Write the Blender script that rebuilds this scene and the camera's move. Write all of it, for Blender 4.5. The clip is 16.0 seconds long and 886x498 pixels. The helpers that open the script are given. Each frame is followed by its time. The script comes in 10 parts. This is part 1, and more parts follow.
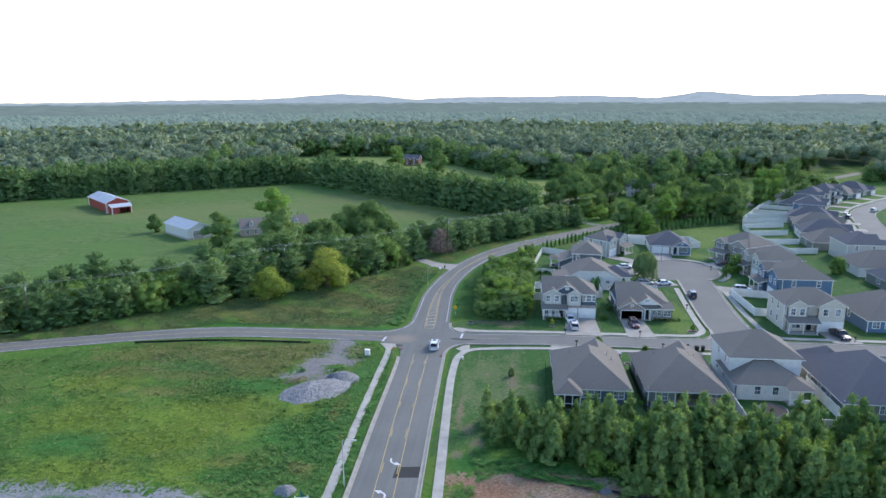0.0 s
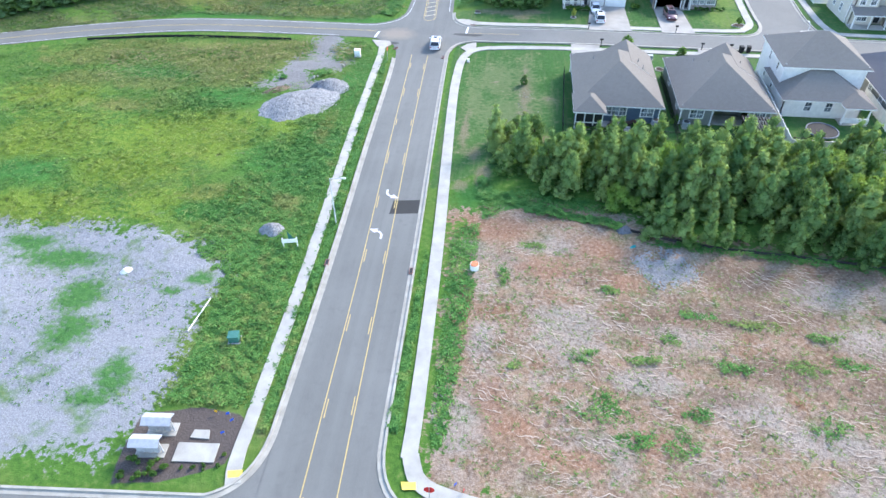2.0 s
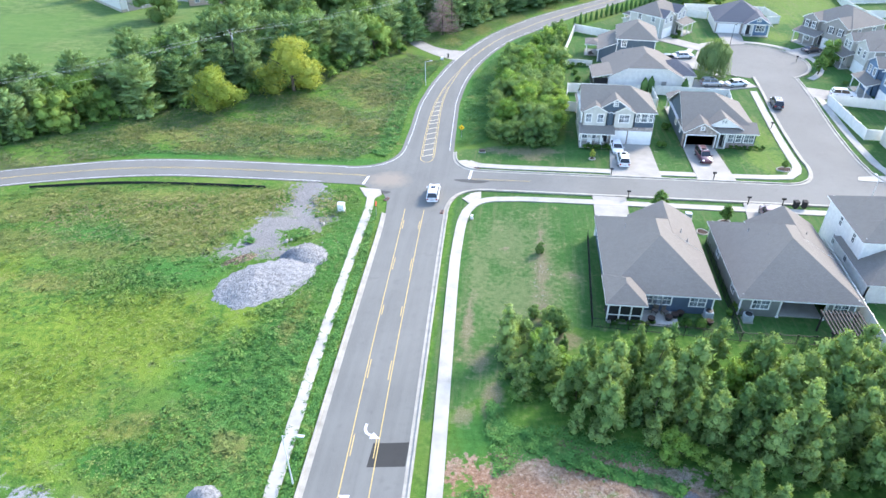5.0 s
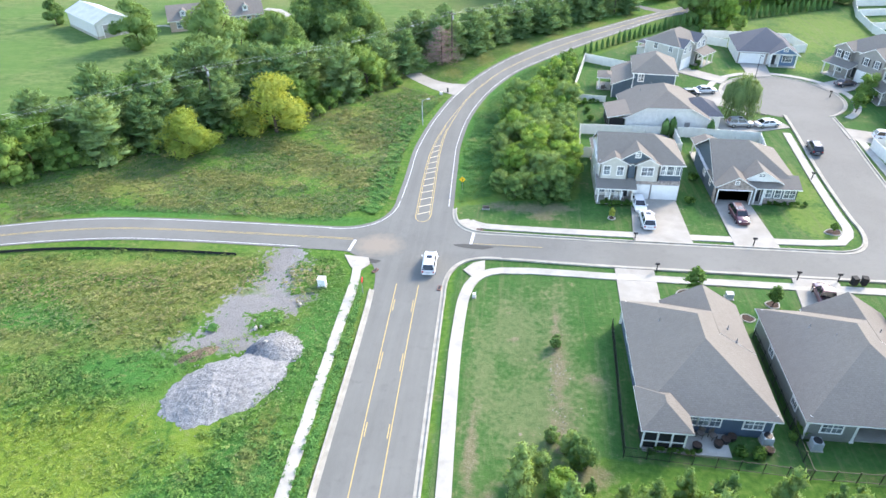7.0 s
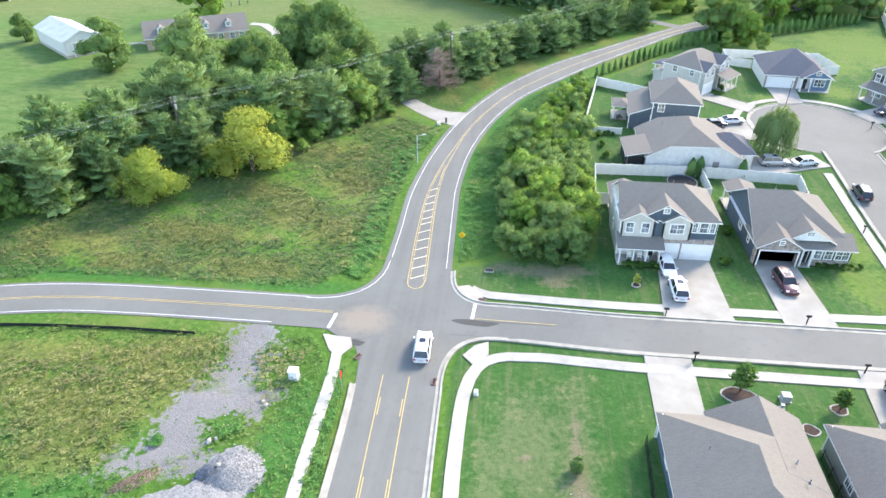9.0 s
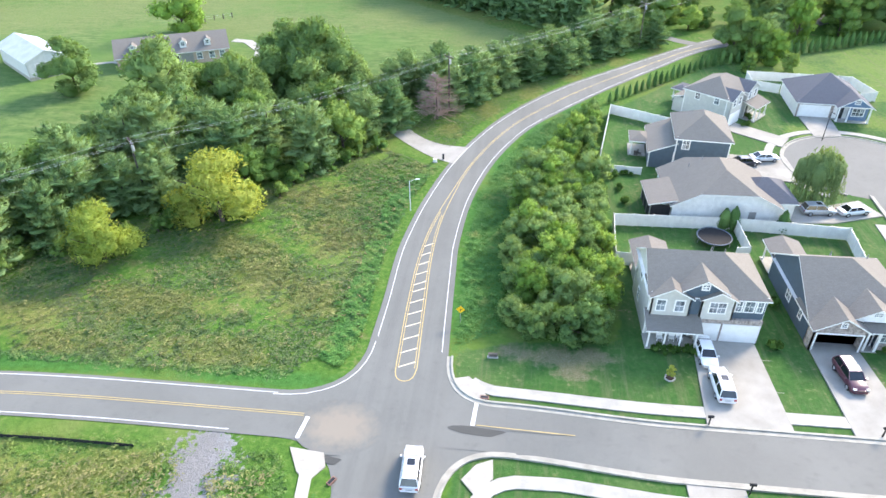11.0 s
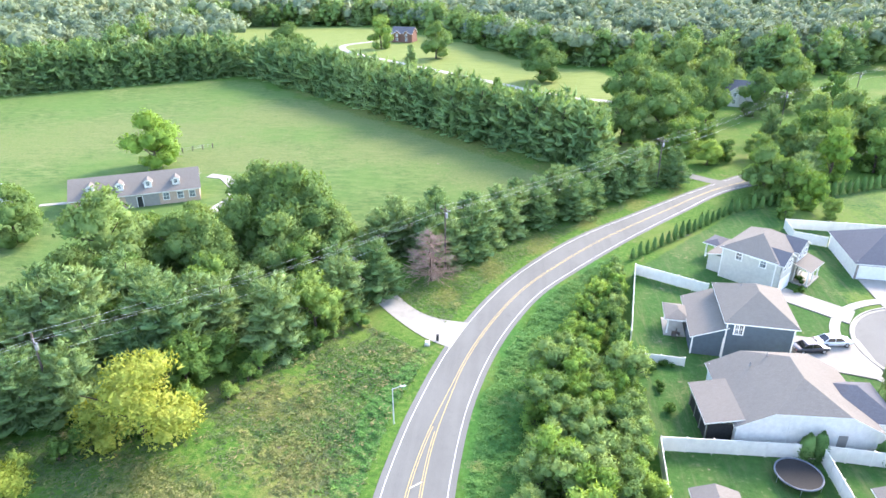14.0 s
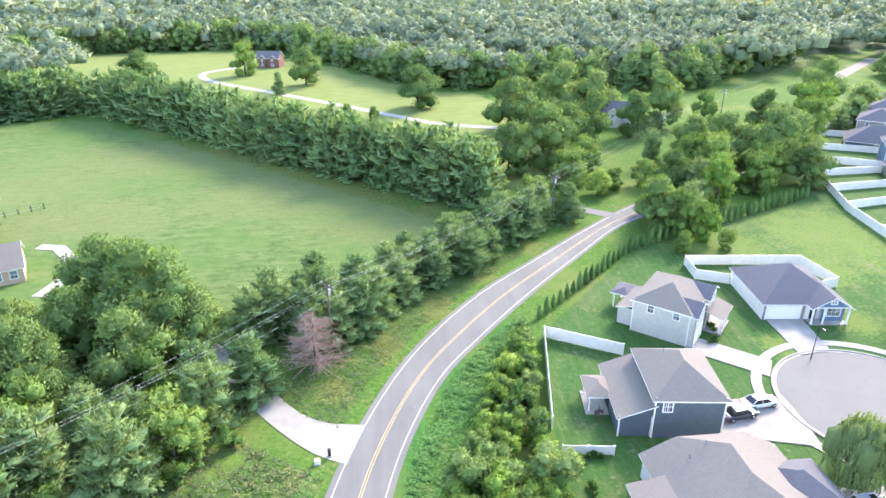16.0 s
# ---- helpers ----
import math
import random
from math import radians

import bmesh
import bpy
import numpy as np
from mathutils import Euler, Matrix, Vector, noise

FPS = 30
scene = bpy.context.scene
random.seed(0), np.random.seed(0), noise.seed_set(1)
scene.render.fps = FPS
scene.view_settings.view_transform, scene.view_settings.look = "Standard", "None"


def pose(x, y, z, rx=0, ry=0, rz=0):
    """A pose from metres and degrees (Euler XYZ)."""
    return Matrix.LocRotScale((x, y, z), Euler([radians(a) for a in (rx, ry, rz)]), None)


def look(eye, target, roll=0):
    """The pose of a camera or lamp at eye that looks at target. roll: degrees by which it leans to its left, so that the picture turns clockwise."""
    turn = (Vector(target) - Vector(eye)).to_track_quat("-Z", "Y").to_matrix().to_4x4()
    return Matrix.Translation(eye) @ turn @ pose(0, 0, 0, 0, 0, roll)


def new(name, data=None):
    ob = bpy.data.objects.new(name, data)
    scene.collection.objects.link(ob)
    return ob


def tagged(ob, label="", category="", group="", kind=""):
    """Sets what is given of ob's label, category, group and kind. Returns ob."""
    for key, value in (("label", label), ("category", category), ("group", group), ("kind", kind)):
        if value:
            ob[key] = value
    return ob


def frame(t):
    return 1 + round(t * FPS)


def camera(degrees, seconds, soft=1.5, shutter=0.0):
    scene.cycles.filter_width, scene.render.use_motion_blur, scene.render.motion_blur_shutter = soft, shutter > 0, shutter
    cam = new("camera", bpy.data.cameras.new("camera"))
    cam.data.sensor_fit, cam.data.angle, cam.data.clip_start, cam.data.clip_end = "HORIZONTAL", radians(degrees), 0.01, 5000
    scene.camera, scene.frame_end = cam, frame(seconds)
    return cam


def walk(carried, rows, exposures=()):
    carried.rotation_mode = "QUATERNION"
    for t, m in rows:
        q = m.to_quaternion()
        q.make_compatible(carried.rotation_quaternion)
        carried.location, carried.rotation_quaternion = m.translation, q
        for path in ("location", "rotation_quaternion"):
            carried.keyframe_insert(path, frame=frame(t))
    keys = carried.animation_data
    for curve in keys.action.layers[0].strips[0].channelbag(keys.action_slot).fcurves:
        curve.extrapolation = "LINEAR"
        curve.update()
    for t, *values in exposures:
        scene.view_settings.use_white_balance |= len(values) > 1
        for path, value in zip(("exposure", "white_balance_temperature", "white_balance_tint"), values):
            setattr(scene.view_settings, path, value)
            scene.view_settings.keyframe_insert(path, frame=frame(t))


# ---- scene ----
cam = camera(68.7, 16.0)
METRES, EYE, TILT, LEAN, TURN = 120.0, 45.0, 0.0, 0.0, 5.9
ROWS = [
    (0.0, 0.0, 0.0, 0.0, -0.05, -13.25, 0.21),
    (0.5, 0.0003, 0.0301, -0.0017, 0.02, -19.79, 0.23),
    (1.0, 0.0, 0.0602, -0.0022, 0.06, -27.1, 0.24),
    (1.5, 0.0002, 0.0906, -0.0025, 0.1, -34.48, 0.28),
    (2.0, 0.0, 0.1211, -0.003, 0.14, -41.89, 0.25),
    (2.5, 0.0005, 0.1508, -0.0042, 0.19, -49.2, 0.28),
    (3.0, 0.0013, 0.1849, -0.0026, 0.22, -48.13, 0.35),
    (3.5, 0.0024, 0.2168, -0.0024, 0.27, -40.9, 0.4),
    (4.0, 0.0027, 0.2486, -0.0026, 0.27, -38.73, 0.4),
    (4.5, 0.0031, 0.2794, -0.0038, 0.29, -36.19, 0.4),
    (5.0, 0.0037, 0.3107, -0.0042, 0.32, -35.0, 0.4),
    (7.5, 0.0072, 0.4663, -0.0075, 0.42, -34.07, 0.48),
    (8.0, 0.0079, 0.4972, -0.0078, 0.43, -34.04, 0.48),
    (8.5, 0.0087, 0.5282, -0.0082, 0.44, -34.02, 0.47),
    (9.0, 0.0097, 0.5591, -0.0088, 0.46, -34.0, 0.49),
    (11.5, 0.0133, 0.714, -0.0122, 0.47, -33.88, 0.46),
    (12.0, 0.0136, 0.745, -0.0126, 0.46, -33.89, 0.42),
    (12.5, 0.0145, 0.7759, -0.0129, 0.48, -33.9, 0.4),
    (13.0, 0.0152, 0.8071, -0.0129, 0.48, -33.86, 0.41),
    (13.5, 0.0157, 0.8396, -0.0101, 0.47, -31.33, 0.36),
    (14.0, 0.0165, 0.8719, -0.0046, 0.45, -25.26, 0.32),
    (14.5, 0.0179, 0.9025, -0.0005, 0.12, -24.2, 0.36),
    (15.0, 0.0189, 0.9347, 0.0027, -6.37, -24.19, 0.33),
    (15.5, 0.0204, 0.9657, 0.0075, -7.15, -24.18, 0.28),
    (16.0, 0.0233, 0.9973, 0.0131, -10.47, -24.21, 0.31),
]
walk(cam, [(t, pose(0, 0, EYE, TILT, LEAN, TURN) @ pose(METRES * x, METRES * y, METRES * z, 90 + pitch, roll, yaw)) for t, x, y, z, yaw, pitch, roll in ROWS],
     exposures=[(0.0, 1.2, 6000, 14), (0.5, 1.5, 6050, 14), (1.0, 2.1, 6150, 14), (1.5, 2.2, 6150, 13), (2.0, 2.15, 6150, 13), (4.0, 2.22, 6200, 14), (5.0, 2.36, 6350, 14), (7.5, 2.33, 6850, 13), (9.0, 2.38, 6900, 13), (12.0, 2.47, 6850, 14), (13.0, 2.58, 6750, 15), (14.0, 2.76, 6750, 18), (16.0, 2.74, 6750, 20)])

# ---- world, sun ----
SUN_AZ, SUN_EL = 42.0, 33.0          # degrees right of +y, degrees above the horizon
world = bpy.data.worlds.new("sky")
scene.world = world
world.use_nodes = True
wn = world.node_tree.nodes
sky = wn.new("ShaderNodeTexSky")
sky.sky_type = "NISHITA"
sky.sun_disc = False
sky.sun_elevation, sky.sun_rotation = radians(SUN_EL), radians(SUN_AZ)
sky.altitude, sky.air_density, sky.dust_density, sky.ozone_density = 200, 1.0, 0.7, 1.2
world.node_tree.links.new(sky.outputs[0], wn["Background"].inputs[0])
wn["Background"].inputs[1].default_value = 0.15
sun = new("sun", bpy.data.lights.new("sun", "SUN"))
sun.data.energy, sun.data.angle, sun.data.color = 1.5, radians(16.0), (1.0, 0.90, 0.76)
az, el = radians(SUN_AZ), radians(SUN_EL)
toward = Vector((math.sin(az) * math.cos(el), math.cos(az) * math.cos(el), math.sin(el)))
sun.matrix_world = look(toward * 500, (0, 0, 0))



# ---- materials ----
class Nodes:
    """A small wrapper round a node material."""

    def __init__(self, name):
        self.m = bpy.data.materials.new(name)
        self.m.use_nodes = True
        self.n, self.l = self.m.node_tree.nodes, self.m.node_tree.links
        self.b = self.n["Principled BSDF"]

    def add(self, kind, **inputs):
        nd = self.n.new(kind)
        for k, v in inputs.items():
            self.put(nd, k.replace("_", " "), v)
        return nd

    def put(self, nd, key, v):
        if isinstance(v, bpy.types.NodeSocket):
            self.l.new(v, nd.inputs[key])
        else:
            nd.inputs[key].default_value = v

    def noise(self, scale, detail=4, coord=None, rough=0.6):
        nd = self.add("ShaderNodeTexNoise", Scale=scale, Detail=detail, Roughness=rough)
        self.l.new(coord if coord else self.coord(), nd.inputs["Vector"])
        return nd.outputs["Fac"]

    def coord(self, kind="position"):
        if kind == "position":
            return self.n.new("ShaderNodeNewGeometry").outputs["Position"]
        return self.n.new("ShaderNodeTexCoord").outputs["Object"]

    def ramp(self, fac, *stops):
        nd = self.n.new("ShaderNodeValToRGB")
        e = nd.color_ramp.elements
        while len(e) < len(stops):
            e.new(0.5)
        for s, (p, c) in zip(e, stops):
            s.position = p
            s.color = (*c, 1) if len(c) == 3 else c
        self.l.new(fac, nd.inputs[0])
        return nd.outputs[0]

    def mix(self, fac, a, b, mode="MIX"):
        nd = self.n.new("ShaderNodeMix")
        nd.data_type, nd.blend_type = "RGBA", mode
        for i, v in ((0, fac), (6, a), (7, b)):
            if isinstance(v, bpy.types.NodeSocket):
                self.l.new(v, nd.inputs[i])
            else:
                nd.inputs[i].default_value = (*v, 1) if isinstance(v, tuple) else v
        return nd.outputs[2]

    def maths(self, op, a, b=0.0, clamp=False):
        nd = self.n.new("ShaderNodeMath")
        nd.operation, nd.use_clamp = op, clamp
        for i, v in ((0, a), (1, b)):
            if isinstance(v, bpy.types.NodeSocket):
                self.l.new(v, nd.inputs[i])
            else:
                nd.inputs[i].default_value = v
        return nd.outputs[0]

    def attr(self, name):
        nd = self.n.new("ShaderNodeAttribute")
        nd.attribute_name = name
        return nd.outputs["Fac"]

    def bump(self, height, strength=0.3, distance=0.02):
        nd = self.add("ShaderNodeBump", Strength=strength, Distance=distance, Height=height)
        self.l.new(nd.outputs[0], self.b.inputs["Normal"])

    def done(self, colour=None, rough=0.8, metal=0.0, spec=0.3):
        if colour is not None:
            self.put(self.b, "Base Color", (*colour, 1) if isinstance(colour, tuple) else colour)
        self.put(self.b, "Roughness", rough)
        self.put(self.b, "Metallic", metal)
        self.put(self.b, "Specular IOR Level", spec)
        return self.m


def plain(name, c1, c2, scale=3.0, rough=0.8, bump=0.2, fine=40.0, metal=0.0, spec=0.3, vary=0.0):
    """Two tones at two scales, with fine relief; vary: lightness by object."""
    k = Nodes(name)
    a = k.noise(scale, 5)
    f = k.noise(fine, 3)
    t = k.maths("ADD", k.maths("MULTIPLY", a, 0.65), k.maths("MULTIPLY", f, 0.35))
    col = k.ramp(t, (0.36, c1), (0.64, c2))
    if vary:
        r = k.n.new("ShaderNodeObjectInfo").outputs["Random"]
        col = k.mix(k.maths("MULTIPLY", r, vary), col, tuple(0.45 * v for v in c1))
    if bump:
        k.bump(f, bump)
    return k.done(col, rough, metal, spec)


def siding(name, c, step=0.16):
    """Horizontal lap boards."""
    k = Nodes(name)
    z = k.n.new("ShaderNodeSeparateXYZ")
    k.l.new(k.coord(), z.inputs[0])
    saw = k.maths("FRACT", k.maths("DIVIDE", z.outputs[2], step))
    f = k.noise(2.0, 4)
    col = k.ramp(f, (0.3, tuple(v * 0.88 for v in c)), (0.7, tuple(min(1, v * 1.06) for v in c)))
    k.bump(saw, 0.6, 0.02)
    return k.done(col, 0.6)


def shingle(name, c):
    """Asphalt roof shingles: mottled courses with weather streaks."""
    k = Nodes(name)
    co = k.coord("object")
    br = k.add("ShaderNodeTexBrick", Scale=1.0, Mortar_Size=0.012, Brick_Width=0.3, Row_Height=0.14)
    br.offset = 0.5
    k.l.new(co, br.inputs["Vector"])
    for key, f in (("Color1", 0.82), ("Color2", 1.15), ("Mortar", 0.6)):
        br.inputs[key].default_value = (*[v * f for v in c], 1)
    big = k.noise(0.35, 4)
    fine = k.noise(9.0, 4)
    col = k.mix(0.55, br.outputs[0], k.ramp(fine, (0.3, tuple(v * 0.75 for v in c)), (0.7, tuple(v * 1.25 for v in c))))
    col = k.mix(k.maths("MULTIPLY", big, 0.35), col, tuple(v * 1.35 for v in c))
    k.bump(fine, 0.5, 0.02)
    return k.done(col, 0.95, spec=0.15)


def leafy(name, dark, mid, light, trans=0.3, by=None, grain=2.6, relief=0.25):
    """Leaves: tone by object, by island and by place; light shines through. grain, relief: size and depth of the leaf clumps."""
    k = Nodes(name)
    geo = k.n.new("ShaderNodeNewGeometry")
    rnd = k.attr(by) if by else k.n.new("ShaderNodeObjectInfo").outputs["Random"]
    a, leaf = k.noise(grain * 0.2, 3), k.noise(grain * 2.2, 4, None, 0.75)
    clump = k.noise(grain, 5, None, 0.7)
    t = k.maths("ADD", k.maths("MULTIPLY", geo.outputs["Random Per Island"], 0.22), k.maths("MULTIPLY", a, 0.35))
    t = k.maths("ADD", t, k.maths("MULTIPLY", k.maths("SUBTRACT", leaf, 0.38), 0.75))
    t = k.maths("ADD", t, k.maths("MULTIPLY", rnd, 0.45))
    col = k.ramp(t, (0.2, dark), (0.55, mid), (0.95, light))
    k.bump(clump, 0.7, relief)
    k.done(col, 0.75, spec=0.12)
    tr = k.n.new("ShaderNodeBsdfTranslucent")
    k.l.new(k.mix(1.0, col, (1.0, 0.95, 0.5), "MULTIPLY"), tr.inputs[0])
    mx = k.n.new("ShaderNodeMixShader")
    mx.inputs[0].default_value = trans
    k.l.new(k.b.outputs[0], mx.inputs[1])
    k.l.new(tr.outputs[0], mx.inputs[2])
    k.l.new(mx.outputs[0], k.n["Material Output"].inputs[0])
    return k.m


def asphalt_material(name, base, worn=0.0, dusty=False):
    k = Nodes(name)
    big, mid, fine = k.noise(0.12, 5), k.noise(1.2, 5), k.noise(60, 2)
    c = [base * 1.0, base * 1.0, base * 0.90]
    col = k.ramp(fine, (0.3, tuple(v * 0.8 for v in c)), (0.7, tuple(v * 1.2 for v in c)))
    col = k.mix(k.ramp(big, (0.4, (0, 0, 0)), (0.75, (0.7, 0.7, 0.7))), col, tuple(v * 1.3 for v in c))
    col = k.mix(k.ramp(mid, (0.55, (0, 0, 0)), (0.8, (0.5, 0.5, 0.5))), col, tuple(v * 0.72 for v in c))
    if worn:
        lanes = k.add("ShaderNodeMapping")
        k.l.new(k.coord(), lanes.inputs[0])
        lanes.inputs["Scale"].default_value = (1.1, 0.02, 1)
        lanes.inputs["Rotation"].default_value = (0, 0, radians(-1.5))
        col = k.mix(k.maths("MULTIPLY", k.ramp(k.noise(1.0, 4, lanes.outputs[0]), (0.40, (0, 0, 0)), (0.62, (1, 1, 1))), worn), col, tuple(v * 1.5 for v in c))
        spill = k.noise(0.5, 8, None, 0.75)
        col = k.mix(k.ramp(spill, (0.60, (0, 0, 0)), (0.72, (0.5, 0.5, 0.5))), col, tuple(v * 0.6 for v in c))
    if dusty:
        a = k.maths("ADD", k.attr("dust"), k.maths("MULTIPLY", k.maths("SUBTRACT", mid, 0.5), 0.9))
        a = k.maths("ADD", a, k.maths("MULTIPLY", k.maths("SUBTRACT", big, 0.5), 0.5))
        col = k.mix(k.ramp(a, (0.05, (0, 0, 0)), (0.6, (0.75, 0.75, 0.75))), col, (0.245, 0.205, 0.155))
    k.bump(fine, 0.3, 0.01)
    return k.done(col, 0.85, spec=0.35)


ASPHALT = asphalt_material("asphalt", 0.138)
ASPHALT_MAIN = asphalt_material("asphalt_worn_lanes", 0.130, 0.22)
ASPHALT_NEW = asphalt_material("asphalt_fresh", 0.03)
CONCRETE = plain("concrete", (0.285, 0.272, 0.235), (0.42, 0.402, 0.35), 0.6, 0.9, 0.2, 25)
KERB = plain("kerb_concrete", (0.25, 0.236, 0.196), (0.385, 0.365, 0.308), 0.9, 0.9, 0.2, 25)
WHITE_LINE = plain("white_road_paint", (0.44, 0.44, 0.435), (0.68, 0.68, 0.665), 5, 0.7, 0.1)
YELLOW_LINE = plain("yellow_road_paint", (0.39, 0.285, 0.105), (0.53, 0.405, 0.165), 5, 0.7, 0.1)
WHITE = plain("white_paint", (0.73, 0.71, 0.66), (0.83, 0.81, 0.76), 2, 0.5, 0.05)
VINYL = plain("white_vinyl", (0.66, 0.635, 0.57), (0.80, 0.775, 0.70), 1.2, 0.45, 0.05)
BLACK = plain("black_metal", (0.012, 0.012, 0.013), (0.03, 0.03, 0.03), 5, 0.45, 0.05)
GREY_METAL = plain("galvanised_steel", (0.35, 0.36, 0.37), (0.55, 0.56, 0.57), 4, 0.4, 0.05, metal=0.6)
DARK_WOOD = plain("dark_stained_wood", (0.025, 0.023, 0.022), (0.06, 0.055, 0.05), 3, 0.8, 0.3)
WOOD = plain("weathered_wood", (0.07, 0.058, 0.048), (0.15, 0.125, 0.105), 3, 0.85, 0.3)
BARK = plain("bark", (0.05, 0.038, 0.028), (0.13, 0.10, 0.075), 4, 0.95, 0.6, 18)
MULCH = plain("mulch", (0.025, 0.016, 0.012), (0.085, 0.055, 0.04), 6, 0.95, 0.8, 25)
STONE = plain("stone_veneer", (0.16, 0.13, 0.11), (0.50, 0.42, 0.36), 3.5, 0.9, 0.6, 9)
ROOF_GREY = shingle("grey_brown_shingles", (0.180, 0.163, 0.140))
ROOF_DARK = shingle("charcoal_shingles", (0.115, 0.115, 0.125))


def glass_material():
    """Opaque polished panes: dim rooms, pale blinds and grey-blue sky reflection put into the base colour."""
    k = Nodes("window_glass")
    a = k.noise(0.9, 2)
    k.put(k.b, "Coat Weight", 1.0)
    k.put(k.b, "Coat Roughness", 0.03)
    return k.done(k.ramp(a, (0.35, (0.05, 0.06, 0.07)), (0.65, (0.26, 0.29, 0.31))), 0.25, spec=0.6)


GLASS = glass_material()
CAR_GLASS = plain("tinted_glass", (0.01, 0.012, 0.014), (0.018, 0.02, 0.022), 2, 0.05, 0.0, spec=0.7)
RUBBER = plain("rubber", (0.012, 0.012, 0.012), (0.025, 0.025, 0.025), 8, 0.8, 0.1)


# ---- mesh helpers ----
def mesh(name, verts, faces, mat=None, smooth=False):
    me = bpy.data.meshes.new(name)
    me.from_pydata([tuple(map(float, v)) for v in verts], [], faces)
    if mat:
        me.materials.append(mat)
    if smooth:
        me.polygons.foreach_set("use_smooth", [True] * len(me.polygons))
    me.update()
    return me


def structure(name, me, label=""):
    return tagged(new(name, me), label, kind="structure")


def thing(name, x, y, z, rz=0.0, label="", category="", group=""):
    ob = new(name)
    ob.empty_display_size = 0.3
    ob.matrix_basis = pose(x, y, z, 0, 0, rz)
    return tagged(ob, label, category, group)


class Build:
    """Collects boxes, prisms and polygons into one mesh."""

    def __init__(self):
        self.v, self.f = [], []

    def poly(self, *pts):
        i = len(self.v)
        self.v += [tuple(p) for p in pts]
        self.f.append(tuple(range(i, i + len(pts))))
        return self

    def box(self, x0, x1, y0, y1, z0, z1, m=None):
        i = len(self.v)
        c = [(x0, y0, z0), (x1, y0, z0), (x1, y1, z0), (x0, y1, z0), (x0, y0, z1), (x1, y0, z1), (x1, y1, z1), (x0, y1, z1)]
        self.v += [tuple(m @ Vector(p)) for p in c] if m else c
        self.f += [tuple(i + k for k in q) for q in ((3, 2, 1, 0), (4, 5, 6, 7), (0, 1, 5, 4), (1, 2, 6, 5), (2, 3, 7, 6), (3, 0, 4, 7))]
        return self

    def tube(self, p, q, r0, r1=None, n=8):
        """A tapered round bar from p to q."""
        p, q = Vector(p), Vector(q)
        r1 = r0 if r1 is None else r1
        a = (q - p).normalized()
        s = a.orthogonal().normalized()
        t = a.cross(s)
        i = len(self.v)
        for c, r in ((p, r0), (q, r1)):
            for k in range(n):
                w = 2 * math.pi * k / n
                self.v.append(tuple(c + (s * math.cos(w) + t * math.sin(w)) * r))
        self.f += [(i + k, i + (k + 1) % n, i + n + (k + 1) % n, i + n + k) for k in range(n)]
        self.f += [tuple(i + n - 1 - k for k in range(n)), tuple(i + n + k for k in range(n))]
        return self

    def make(self, name, mat, parent=None, label="", bevel=0.0, smooth=False, m=None):
        me = mesh(name, self.v, self.f, mat, smooth)
        if bevel:
            bm = bmesh.new()
            bm.from_mesh(me)
            bmesh.ops.remove_doubles(bm, verts=bm.verts, dist=1e-5)
            bmesh.ops.bevel(bm, geom=bm.edges[:], offset=bevel, segments=1, affect="EDGES")
            bm.to_mesh(me)
            bm.free()
        ob = new(name, me)
        if parent:
            ob.parent = parent
        if m:
            ob.matrix_basis = m
        return tagged(ob, label)


# ---- terrain ----
def ground_z(y):
    u = np.clip((np.asarray(y, float) - 75) / 45, 0, 1)
    return -1.8 * u * u * (3 - 2 * u)


def gz(y):
    return float(ground_z(y))


def smooth_line(pts, step=1.5):
    """A Catmull-Rom curve through pts, at about even steps."""
    p = np.array(pts, float)
    p = np.vstack([2 * p[0] - p[1], p, 2 * p[-1] - p[-2]])
    out = []
    for i in range(1, len(p) - 2):
        n = max(2, int(np.linalg.norm(p[i + 1] - p[i]) / step))
        for k in range(n):
            u = k / n
            out.append(0.5 * (2 * p[i] + (p[i + 1] - p[i - 1]) * u + (2 * p[i - 1] - 5 * p[i] + 4 * p[i + 1] - p[i + 2]) * u * u
                              + (3 * p[i] - p[i - 1] - 3 * p[i + 1] + p[i + 2]) * u ** 3))
    out.append(p[-2])
    return np.array(out)


def resample(pts, n):
    d = np.r_[0, np.cumsum(np.linalg.norm(np.diff(pts, axis=0), axis=1))]
    s = np.linspace(0, d[-1], n)
    return np.c_[np.interp(s, d, pts[:, 0]), np.interp(s, d, pts[:, 1])]


def offset(line, d):
    """The line shifted d metres to its right."""
    t = np.gradient(line, axis=0)
    t /= np.linalg.norm(t, axis=1)[:, None] + 1e-9
    return line + np.c_[t[:, 1], -t[:, 0]] * d


def sheet(name, left, right, lift, mat, label="", across=1):
    """A draped strip between two lines of equal length."""
    n = len(left)
    v, f = [], []
    for a, b in zip(left, right):
        for k in range(across + 1):
            p = a + (b - a) * k / across
            v.append((p[0], p[1], gz(p[1]) + lift))
    w = across + 1
    for i in range(n - 1):
        for k in range(across):
            f.append((i * w + k, i * w + k + 1, (i + 1) * w + k + 1, (i + 1) * w + k))
    return structure(name, mesh(name, v, f, mat), label)


def strip(name, line, width, lift, mat, label="", smooth=True, step=1.5):
    ln = smooth_line(line, step) if smooth else np.array(line, float)
    return sheet(name, offset(ln, -width / 2), offset(ln, width / 2), lift, mat, label)


